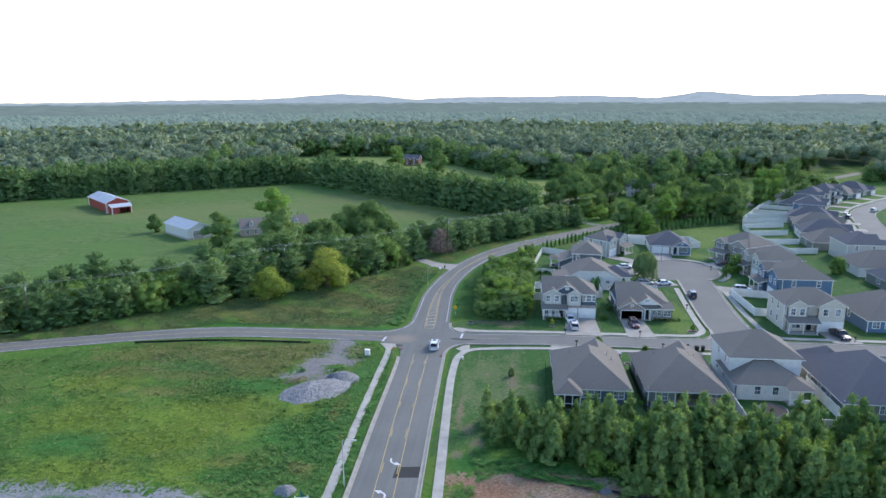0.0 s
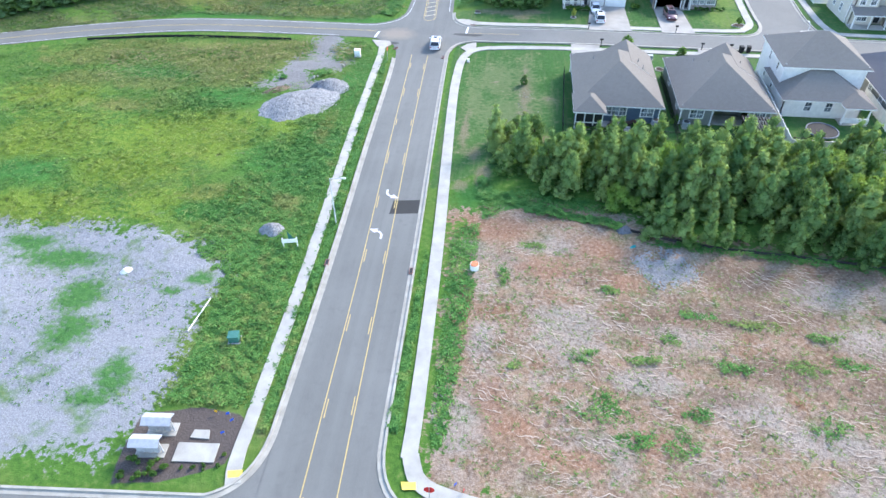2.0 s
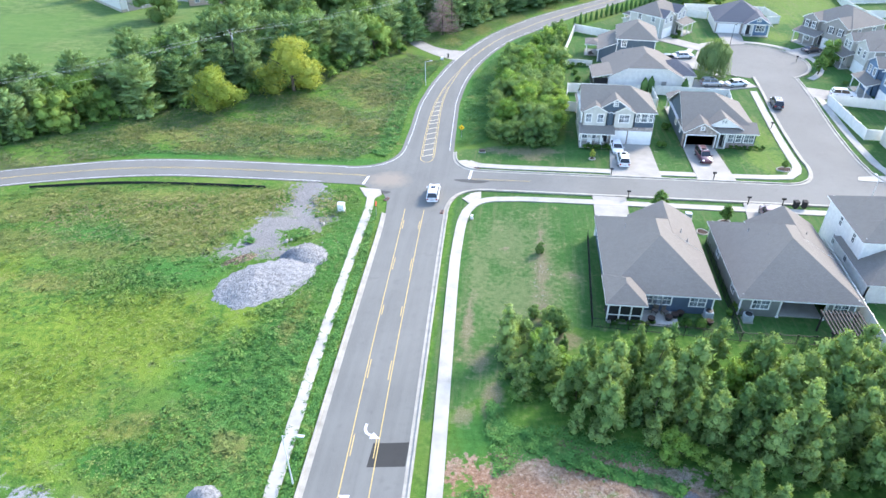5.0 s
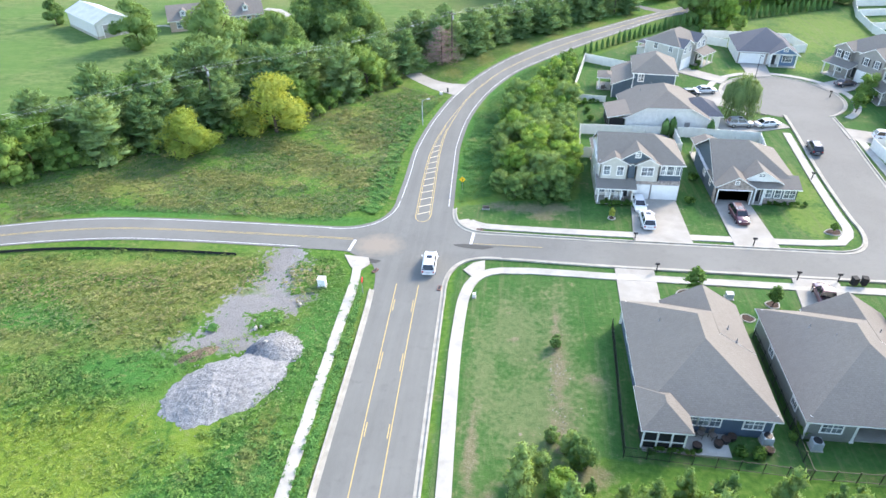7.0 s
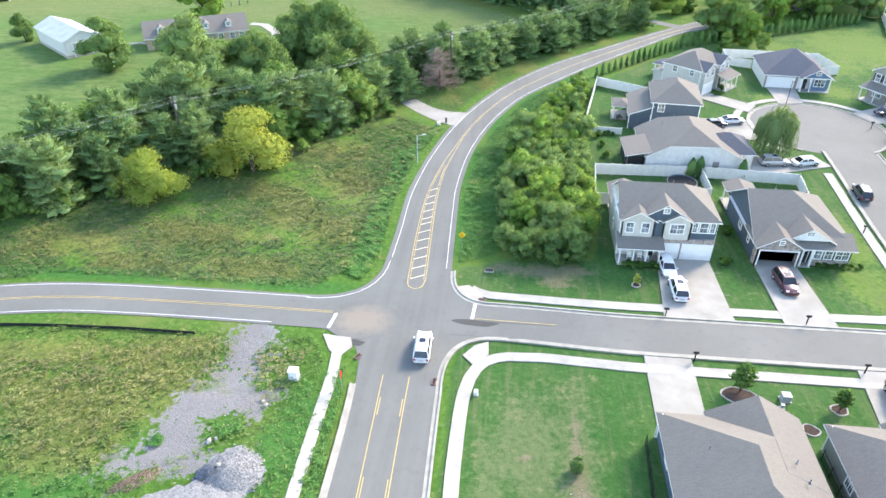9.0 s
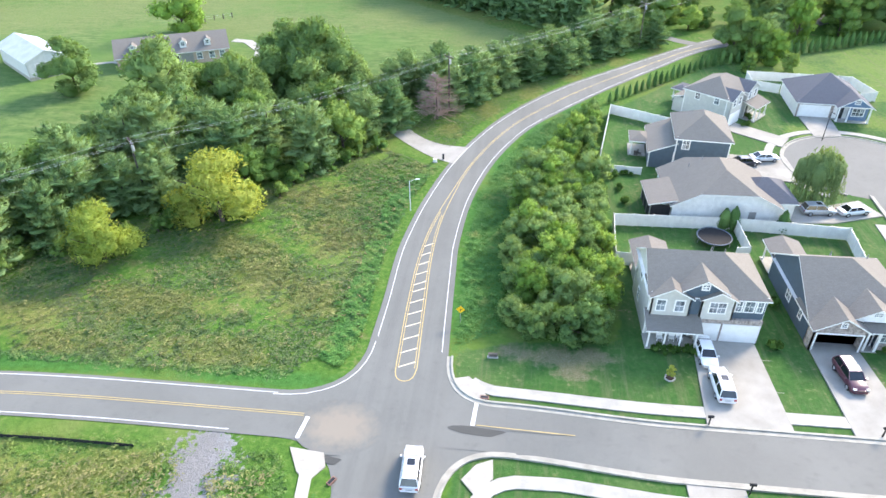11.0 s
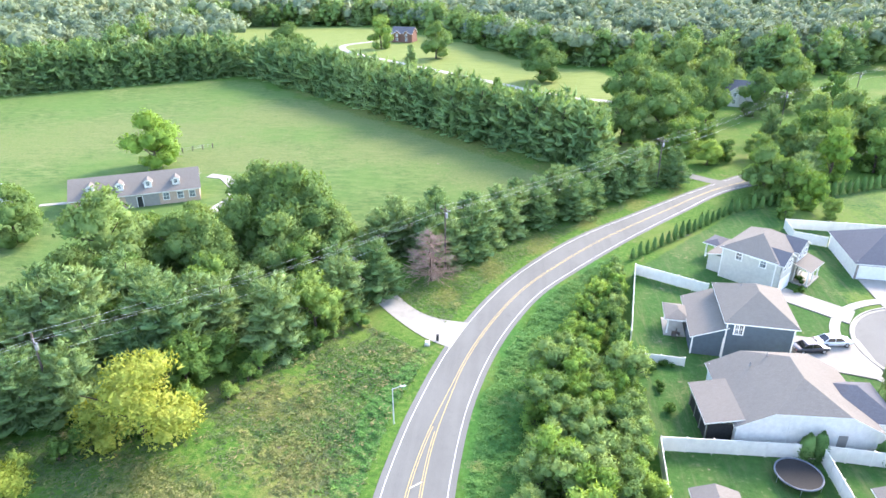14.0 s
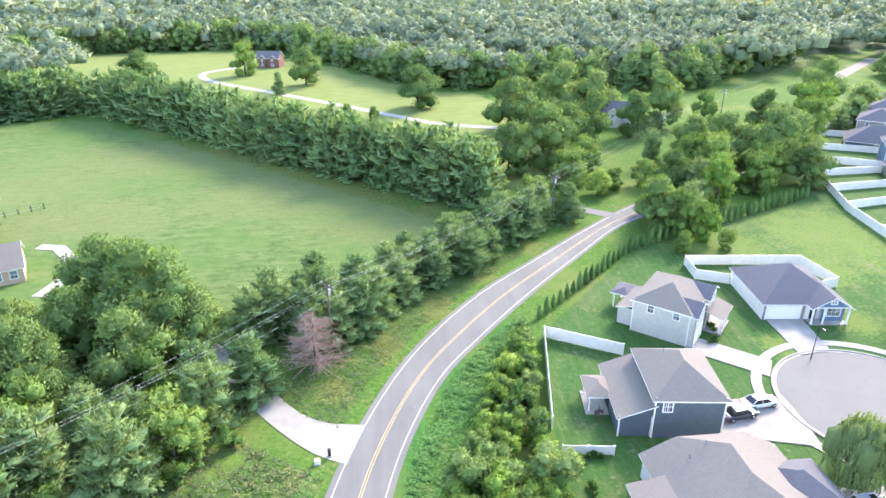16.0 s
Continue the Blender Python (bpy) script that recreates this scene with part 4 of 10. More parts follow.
def roof(house, v, z, kind, slope, mat, over=0.4, trim=WHITE, wall=None, label=""):
    """A hip, gable (ridge along x or y) or lean-to roof with thickness, white fascia and gable wall."""
    x0, x1, y0, y1 = v
    X0, X1, Y0, Y1 = x0 - over, x1 + over, y0 - over, y1 + over
    zb = z - over * slope
    th = 0.14
    b, f = Build(), Build()
    w, d = X1 - X0, Y1 - Y0
    if kind == "hip":
        if w > d:
            r = zb + d / 2 * slope
            p, q = (X0 + d / 2, (Y0 + Y1) / 2, r), (X1 - d / 2, (Y0 + Y1) / 2, r)
        else:
            r = zb + w / 2 * slope
            p, q = ((X0 + X1) / 2, Y0 + w / 2, r), ((X0 + X1) / 2, Y1 - w / 2, r)
        c = [(X0, Y0, zb), (X1, Y0, zb), (X1, Y1, zb), (X0, Y1, zb)]
        if w > d:
            b.poly(c[0], c[1], q, p).poly(c[2], c[3], p, q).poly(c[1], c[2], q).poly(c[3], c[0], p)
        else:
            b.poly(c[0], c[1], p).poly(c[1], c[2], q, p).poly(c[2], c[3], q).poly(c[3], c[0], p, q)
        lo = [(a, e, h - th) for a, e, h in c]
        for i in range(4):
            j = (i + 1) % 4
            f.poly(lo[i], lo[j], c[j], c[i])
        f.poly(*lo[::-1])
    elif kind in ("gable_x", "gable_y"):
        swap = kind == "gable_y"

        def P(u, t, h):
            return (t, u, h) if swap else (u, t, h)
        U0, U1, T0, T1 = (Y0, Y1, X0, X1) if swap else (X0, X1, Y0, Y1)
        r, tm = zb + (T1 - T0) / 2 * slope, (T0 + T1) / 2
        for ta in (T0, T1):
            q = [P(U0, ta, zb), P(U1, ta, zb), P(U1, tm, r), P(U0, tm, r)]
            b.poly(*q)
            lo = [(a, e, h - th) for a, e, h in q]
            f.poly(*lo)
            f.poly(q[0], q[1], lo[1], lo[0])
            f.poly(q[1], q[2], lo[2], lo[1]).poly(q[3], q[0], lo[0], lo[3])
        u0, u1, t0, t1 = (y0, y1, x0, x1) if swap else (x0, x1, y0, y1)
        rw = z + (t1 - t0) / 2 * slope - 0.05
        if wall:
            for u in (u0, u1):
                Build().poly(P(u, t0, z - 0.02), P(u, t1, z - 0.02), P(u, (t0 + t1) / 2, rw)).make("gable", wall, house)
    elif kind == "gable_hip":
        r, ym = zb + d / 2 * slope, (Y0 + Y1) / 2
        p, q = (X0, ym, r), (X1 - d / 2, ym, r)
        c = [(X0, Y0, zb), (X1, Y0, zb), (X1, Y1, zb), (X0, Y1, zb)]
        b.poly(c[0], c[1], q, p).poly(c[2], c[3], p, q).poly(c[1], c[2], q)
        lo = [(a, e, h - th) for a, e, h in c]
        pl = (p[0], p[1], p[2] - th)
        for i in range(3):
            f.poly(lo[i], lo[i + 1], c[i + 1], c[i])
        f.poly(c[0], p, pl, lo[0]).poly(p, c[3], lo[3], pl)
        f.poly(lo[0], lo[1], lo[2], lo[3])
        Build().poly((x0, y0, z - 0.02), (x0, y1, z - 0.02), (x0, ym, z + (y1 - y0) / 2 * slope - 0.05)).make("gable", wall, house)
    elif kind == "clipped_y":
        r, xm, k = zb + w / 2 * slope, (X0 + X1) / 2, 0.5
        zc, run = zb + (r - zb) * k, w / 2 * (1 - k)
        for Y, g in ((Y0, 1), (Y1, -1)):
            a, e = (X0 + (xm - X0) * k, Y, zc), (X1 - (X1 - xm) * k, Y, zc)
            b.poly(a, e, (xm, Y + g * run, r))
            f.poly((X0, Y, zb), a, (a[0], Y, zc - th), (X0, Y, zb - th)).poly(a, e, (e[0], Y, zc - th), (a[0], Y, zc - th)).poly(e, (X1, Y, zb), (X1, Y, zb - th), (e[0], Y, zc - th))
            yy = y0 if g > 0 else y1
            Build().poly((x0, yy, z - 0.02), (x1, yy, z - 0.02), (e[0], yy, zc - 0.05), (a[0], yy, zc - 0.05)).make("gable", wall, house)
        for X, a0 in ((X0, X0 + (xm - X0) * k), (X1, X1 - (X1 - xm) * k)):
            b.poly((X, Y0, zb), (a0, Y0, zc), (xm, Y0 + run, r), (xm, Y1 - run, r), (a0, Y1, zc), (X, Y1, zb))
            f.poly((X, Y0, zb), (X, Y1, zb), (X, Y1, zb - th), (X, Y0, zb - th))
    elif kind.startswith("lean"):
        side = kind[5:]
        hi = {"front": zb + d * slope, "back": zb + d * slope, "left": zb + w * slope, "right": zb + w * slope}[side]
        zs = {"front": (zb, zb, hi, hi), "back": (hi, hi, zb, zb), "left": (zb, hi, hi, zb), "right": (hi, zb, zb, hi)}[side]
        c = [(X0, Y0, zs[0]), (X1, Y0, zs[1]), (X1, Y1, zs[2]), (X0, Y1, zs[3])]
        b.poly(*c)
        lo = [(a, e, h - th) for a, e, h in c]
        for i in range(4):
            j = (i + 1) % 4
            f.poly(lo[i], lo[j], c[j], c[i])
        f.poly(*lo[::-1])
    ob = b.make("roof", mat, house, label)
    f.make("fascia", trim, ob)
    return ob


def walls(house, v, z0, z1, mat, holes=()):
    """Four walls with thickness; holes: (side, u, z, width, height) cut right through."""
    x0, x1, y0, y1 = v
    b = Build()
    t = 0.15
    z0 = -1.3 if z0 == 0 and not holes else z0
    for side in ("front", "right", "back", "left"):
        length = (x1 - x0) if side in ("front", "back") else (y1 - y0)
        m = wall_pose(v, side, 0, 0)
        hs = [h for h in holes if h[0] == side]
        if not hs:
            b.box(0.0, length, 0.0, t, z0, z1, m)
            continue
        us = sorted({0.0, length, *[h[1] - h[3] / 2 for h in hs], *[h[1] + h[3] / 2 for h in hs]})
        zs = sorted({z0, z1, *[h[2] for h in hs], *[h[2] + h[4] for h in hs]})
        for a, c in zip(us, us[1:]):
            for e, g in zip(zs, zs[1:]):
                if not any(abs((a + c) / 2 - h[1]) < h[3] / 2 and h[2] < (e + g) / 2 < h[2] + h[4] for h in hs):
                    b.box(a, c, 0, t, e, g, m)
    return b.make("wall", mat, house)


def corner_boards(house, v, z0, z1):
    for side in ("front", "right", "back", "left"):
        m = wall_pose(v, side, 0, 0)
        Build().box(-0.03, 0.12, -0.03, 0.12, z0, z1, m).make("corner_board", WHITE, house)


def post(house, x, y, z0, z1, s=0.16, mat=None):
    b = Build().box(x - s / 2, x + s / 2, y - s / 2, y + s / 2, z0, z1)
    b.box(x - s * 0.8, x + s * 0.8, y - s * 0.8, y + s * 0.8, z0, z0 + 0.15)
    b.box(x - s * 0.75, x + s * 0.75, y - s * 0.75, y + s * 0.75, z1 - 0.12, z1)
    return b.make("porch_post", mat or WHITE, house)


def garage_door(house, m, w, h=2.13, mat=WHITE, label="white panelled garage door"):
    """Sectional door: four rows of raised panels."""
    b = Build().box(-w / 2, w / 2, -0.02, 0.03, 0, h)
    n = max(2, int(w / 0.62))
    for r in range(4):
        for i in range(n):
            x = -w / 2 + w * i / n
            b.box(x + 0.06, x + w / n - 0.06, -0.035, -0.02, h * r / 4 + 0.06, h * (r + 1) / 4 - 0.06)
    d = b.make("garage_door", mat, house, label, m=m)
    f = Build()
    f.box(-w / 2 - 0.12, -w / 2, -0.05, 0, 0, h + 0.12).box(w / 2, w / 2 + 0.12, -0.05, 0, 0, h + 0.12).box(-w / 2, w / 2, -0.05, 0, h, h + 0.12)
    f.make("door_frame", WHITE, d)
    return d


def front_door(house, m, mat):
    d = Build().box(-0.48, 0.48, -0.03, 0.02, 0, 2.05).box(-0.35, -0.05, -0.045, -0.03, 0.2, 0.9).box(0.05, 0.35, -0.045, -0.03, 0.2, 0.9).box(-0.35, 0.35, -0.045, -0.03, 1.1, 1.9)
    ob = d.make("front_door", mat, house, m=m)
    Build().box(-0.6, -0.48, -0.06, 0, 0, 2.17).box(0.48, 0.6, -0.06, 0, 0, 2.17).box(-0.48, 0.48, -0.06, 0, 2.05, 2.17).make("door_frame", WHITE, ob)
    Build().tube((0.38, -0.03, 1.0), (0.38, -0.10, 1.0), 0.03).make("handle", GREY_METAL, ob)
    return ob


VENT = plain("dull_grey_vent", (0.16, 0.16, 0.16), (0.26, 0.26, 0.26), 4, 0.6, 0.05)


def vents(house, pts):
    for x, y, z in pts:
        Build().tube((x, y, z - 0.3), (x, y, z + 0.28), 0.045).tube((x, y, z - 0.15), (x, y, z - 0.05), 0.13, 0.06).make("vent_pipe", VENT, house)


def shutters(house, m, w, h, mat):
    for s in (-1, 1):
        b = Build().box(s * (w / 2 + 0.32) - 0.17, s * (w / 2 + 0.32) + 0.17, -0.05, 0, -h / 2, h / 2)
        b.make("shutter", mat, house, m=m)


SIDE_BLUE = siding("slate_blue_siding", (0.085, 0.12, 0.165))
SIDE_NAVY = siding("dark_blue_grey_siding", (0.075, 0.105, 0.130))
SIDE_WHITE = siding("white_siding", (0.77, 0.745, 0.69))
SIDE_BEIGE = siding("light_grey_siding", (0.52, 0.50, 0.44))
SIDE_CREAM = siding("cream_siding", (0.60, 0.55, 0.46))
SIDE_GREY = siding("grey_green_siding", (0.22, 0.225, 0.20))
SIDE_TAN = siding("tan_siding", (0.30, 0.28, 0.25))
SIDE_SKY = siding("medium_blue_siding", (0.12, 0.19, 0.28))
BRICK = plain("brick", (0.16, 0.08, 0.06), (0.30, 0.17, 0.13), 4, 0.9, 0.5, 14)
DOOR_DARK = plain("dark_door_paint", (0.02, 0.022, 0.025), (0.04, 0.042, 0.045), 2, 0.4, 0.05)
SCREEN = plain("dark_screen", (0.012, 0.013, 0.014), (0.03, 0.03, 0.03), 6, 0.7, 0.1)


def house_at(x, y, rz, label, name="house"):
    return thing(name, x, y, gz(y), rz, label, "house", "houses of the neighbourhood")


def house_s1():
    """One-storey blue house, back to the tree stand: hip roof, screened porch, patio."""
    h = house_at(7.8, 91.8, 0, "one-storey slate blue house with hip roof and screened back porch")
    v = (0, 10.6, 0, 14.0)
    walls(h, v, 0, 2.8, SIDE_BLUE)
    corner_boards(h, v, 0, 2.8)
    roof(h, v, 2.8, "hip", 0.62, ROOF_GREY, 0.45, label="grey-brown shingle hip roof")
    g = (5.0, 10.6, 14.0, 14.4)
    walls(h, g, 0, 2.8, SIDE_BLUE)
    roof(h, (3.9, 10.6, 8.0, 14.4), 2.83, "gable_y", 0.62, ROOF_GREY, 0.45, wall=SIDE_BLUE)
    garage_door(h, wall_pose(v, "back", 8.6, -0.8), 4.2)
    roof(h, (-0.3, 3.2, -2.1, 2.2), 2.75, "hip", 0.62, ROOF_GREY, 0.35)
    for x in (-0.25, 0.9, 2.05, 3.15):
        post(h, x, -2.0, -0.2, 2.6, 0.14)
    Build().box(-0.3, 3.2, -2.07, -1.93, 2.35, 2.62).make("porch_beam", WHITE, h)
    Build().box(-0.3, 3.2, -2.06, -1.94, 0.85, 0.95).make("porch_rail", WHITE, h)
    Build().box(-0.3, 3.2, -2.07, -1.93, -0.2, 0.12).make("porch_sill", WHITE, h)
    Build().box(-0.35, -0.23, -1.9, 0, 2.35, 2.62).make("porch_beam", WHITE, h)
    for i in range(3):
        Build().box(-0.17 + 1.15 * i, 0.82 + 1.15 * i, -2.0, -1.98, 0.1, 2.4).make("porch_screen", SCREEN, h)
    Build().box(-0.26, -0.24, -1.9, -0.05, 0.1, 2.4).make("porch_screen", SCREEN, h)
    Build().box(3.14, 3.16, -1.9, -0.05, 0.1, 2.4).make("porch_screen", SCREEN, h)
    Build().box(-0.2, 7.0, -2.4, -0.02, -0.3, 0.12).make("patio", CONCRETE, h)
    for u in (4.0, 4.95, 5.9):
        window_at(h, wall_pose(v, "front", u, 1.65), 0.8, 1.2, 1)
    window_at(h, wall_pose(v, "front", 9.0, 1.6), 1.5, 1.1, 2)
    for u in (3.5, 8, 12):
        window_at(h, wall_pose(v, "left", u, 1.6), 0.9, 1.3, 1)
        window_at(h, wall_pose(v, "right", u, 1.6), 0.9, 1.3, 1)
    vents(h, [(2.4, 9.5, 4.4), (8.3, 8.6, 4.7), (8.8, 7.2, 4.4)])


def house_s2():
    h = house_at(21.1, 92.1, 0, "one-storey grey-green house with a grey-brown hip roof and recessed back porch")
    v = (0, 11.2, 0, 13.8)
    Build().box(0, 11.2, 0, 13.8, -0.8, -0.01).make("foundation", CONCRETE, h)
    walls(h, v, 0, 2.8, SIDE_GREY, (("front", 6.2, 0.0, 4.6, 2.4),))
    corner_boards(h, v, 0, 2.8)
    roof(h, v, 2.8, "hip", 0.62, ROOF_GREY, 0.45, label="grey-brown shingle hip roof")
    g = (4.4, 10.9, 13.8, 14.2)
    walls(h, g, 0, 2.8, SIDE_GREY)
    roof(h, (4.4, 11.2, 8.0, 14.2), 2.83, "gable_y", 0.62, ROOF_GREY, 0.45, wall=SIDE_GREY)
    garage_door(h, wall_pose(g, "back", 3.0, -0.9), 4.9)
    Build().box(3.8, 8.6, 2.6, 2.7, 0, 2.6).make("porch_wall", SIDE_GREY, h)
    Build().box(3.9, 8.5, 0.16, 2.6, 0.0, 0.1).make("porch_floor", CONCRETE, h)
    for x in (3.95, 8.45):
        post(h, x, 0.07, 0, 2.5, 0.2)
    Build().box(3.8, 8.6, -0.04, -0.005, 2.4, 2.62).make("porch_beam", WHITE, h)
    window_at(h, wall_pose(v, "front", 2.0, 1.6), 1.6, 1.1, 2)
    window_at(h, wall_pose(v, "front", 9.8, 1.6), 1.3, 1.1, 2)
    for u in (4.5, 11):
        window_at(h, wall_pose(v, "left", u, 1.6), 1.0, 1.3, 2)
    vents(h, [(2.6, 9.5, 4.5), (4.0, 7.6, 5.1), (8.8, 9.5, 4.4)])
    p = thing("pergola", 28.4, 87.2, gz(88), 0, "dark stained wooden pergola beside the house", "pergola")
    for x in (0, 3.2):
        for y in (0, 2.8):
            Build().box(x - 0.07, x + 0.07, y - 0.07, y + 0.07, 0, 2.2).make("post", DARK_WOOD, p)
    for y in (0, 2.8):
        Build().box(-0.3, 3.5, y - 0.05, y + 0.05, 2.2, 2.4).make("beam", DARK_WOOD, p)
    for i in range(11):
        Build().box(-0.2 + 0.35 * i, -0.06 + 0.35 * i, -0.4, 3.2, 2.4, 2.5).make("rafter", DARK_WOOD, p)


def house_s3():
    h = house_at(34.9, 95.8, 0, "two-storey white house with a lower rear wing and hip roofs")
    v, w = (0, 10.5, 3.8, 13), (-0.2, 9.8, 0, 3.8)
    walls(h, v, 0, 5.6, SIDE_WHITE)
    corner_boards(h, v, 0, 5.6)
    roof(h, v, 5.6, "hip", 0.6, ROOF_GREY, 0.45)
    walls(h, w, 0, 2.8, SIDE_WHITE)
    roof(h, (-0.2, 9.8, 0, 8.6), 2.8, "hip", 0.6, ROOF_GREY, 0.4)
    roof(h, (7.0, 10.4, -1.6, 3.0), 2.7, "hip", 0.5, ROOF_GREY, 0.3)
    for x in (7.2, 10.2):
        post(h, x, -1.5, -0.3, 2.55)
    Build().box(7.0, 10.4, -1.62, -1.45, 0.3, 1.0).make("porch_rail", WHITE, h)
    Build().box(7.0, 10.4, -1.7, 0, -0.4, 0.1).make("porch_floor", CONCRETE, h)
    for u in (3.2, 5.8):
        window_at(h, wall_pose(w, "front", u, 1.6), 0.8, 1.2, 1)
    for z in (1.7, 4.3):
        window_at(h, wall_pose(v, "left", 3.5, z), 0.6, 1.2, 1)
        window_at(h, wall_pose(v, "left", 7.0, z), 0.6, 1.2, 1)
    g = (3.6, 10.0, 13, 15)
    walls(h, g, 0, 2.8, SIDE_WHITE)
    roof(h, (3.6, 10.0, 10, 15), 2.8, "hip", 0.6, ROOF_GREY, 0.4)
    garage_door(h, wall_pose(g, "back", 3.2, -0.9), 4.9)


def house_s4():
    h = house_at(47.9, 90.4, 0, "one-storey dark grey house with a wide hip roof")
    v = (0, 14, 0, 16.5)
    walls(h, v, 0, 2.8, SIDE_GREY)
    corner_boards(h, v, 0, 2.8)
    roof(h, v, 2.8, "hip", 0.6, ROOF_DARK, 0.45)
    roof(h, (1.0, 7.5, 11, 19), 2.8, "hip", 0.7, ROOF_DARK, 0.4)
    walls(h, (1.0, 7.5, 16.5, 19), 0, 2.8, SIDE_GREY)
    for u in (2, 5.5, 9, 12):
        window_at(h, wall_pose(v, "front", u, 1.6), 1.2, 1.2, 2)
        window_at(h, wall_pose(v, "left", u, 1.6), 0.9, 1.2, 1)
    vents(h, [(4, 9, 5.0), (9, 8, 5.2)])


def house_a():
    """Two-storey house facing the street with gables, porch, two garage doors."""
    h = house_at(7.7, 134.1, 0, "two-storey pale grey and navy house with gables and front porch")
    v = (0, 11.2, 1.2, 9.0)
    walls(h, v, 0, 5.6, SIDE_BEIGE)
    corner_boards(h, v, 0, 5.6)
    roof(h, v, 5.6, "gable_hip", 0.66, ROOF_GREY, 0.35, wall=SIDE_BEIGE)
    for a, c, zz, m_, up in ((0.1, 3.9, 5.5, SIDE_BEIGE, 0.55), (2.9, 7.1, 6.2, SIDE_NAVY, 0.62), (4.9, 8.1, 5.5, SIDE_BEIGE, 0.55)):
        y0 = 0.7 if m_ is SIDE_BEIGE else 0.95
        walls(h, (a, c, y0, 1.5), 2.9, zz, m_)
        roof(h, (a, c, y0, 4.2 if m_ is SIDE_BEIGE else 5.4), zz, "gable_y", up, ROOF_GREY, 0.28, wall=m_)
    Build().box(8.15, 11.18, 1.14, 1.20, 2.9, 5.55).make("wall_panel", SIDE_NAVY, h)
    Build().box(4.7, 11.2, 0.8, 1.18, -0.2, 2.9).make("stone_front", STONE, h, "stone veneer front")
    roof(h, (-0.1, 4.9, -1.0, 1.2), 2.6, "lean_front", 0.3, ROOF_GREY, 0.25)
    for x in (0.1, 1.7, 3.2, 4.7):
        post(h, x, -0.85, 0, 2.4)
    Build().box(-0.1, 4.9, -1.1, 1.18, -0.2, 0.18).make("porch_floor", CONCRETE, h)
    v2 = (0, 11.2, 0.785, 9.0)
    garage_door(h, wall_pose(v2, "front", 6.1, 0.1), 2.1)
    garage_door(h, wall_pose(v2, "front", 9.3, 0.1), 3.4)
    b1 = (0.1, 3.9, 0.7, 1.5)
    for u in (0.95, 2.75):
        window_at(h, wall_pose(b1, "front", u, 4.35), 0.8, 1.25, 1)
    window_at(h, wall_pose((4.9, 8.1, 0.7, 1.5), "front", 1.6, 4.4), 1.5, 1.2, 2)
    window_at(h, wall_pose((2.9, 7.1, 0.95, 1.5), "front", 2.1, 6.65), 0.55, 0.55, 2)
    v3 = (0, 11.2, 1.14, 9.0)
    for u, w in ((8.65, 0.5), (9.65, 0.85), (10.65, 0.5)):
        window_at(h, wall_pose(v3, "front", u, 4.45), w, 1.25, 1)
    for u in (0.8, 2.2):
        window_at(h, wall_pose(v, "front", u, 1.4), 0.8, 1.4, 1)
    front_door(h, wall_pose(v, "front", 3.9, 0.18), DOOR_DARK)
    for z in (1.6, 4.4):
        window_at(h, wall_pose(v, "left", 3, z), 0.8, 1.3, 1)
        window_at(h, wall_pose(v, "right", 5, z), 0.8, 1.3, 1)
    roof(h, (0.3, 4.0, 8.8, 15.2), 2.6, "gable_y", 0.35, ROOF_GREY, 0.3, wall=SIDE_BEIGE)
    walls(h, (0.3, 4.0, 9.0, 12.6), 0, 2.6, SIDE_BEIGE)
    for x in (0.4, 3.9):
        post(h, x, 15.0, 0, 2.4)
    Build().box(0.2, 4.2, 12.6, 15.4, 0, 0.1).make("patio", CONCRETE, h)
    vents(h, [(6.5, 6.4, 7.6), (8.2, 7.2, 6.9)])


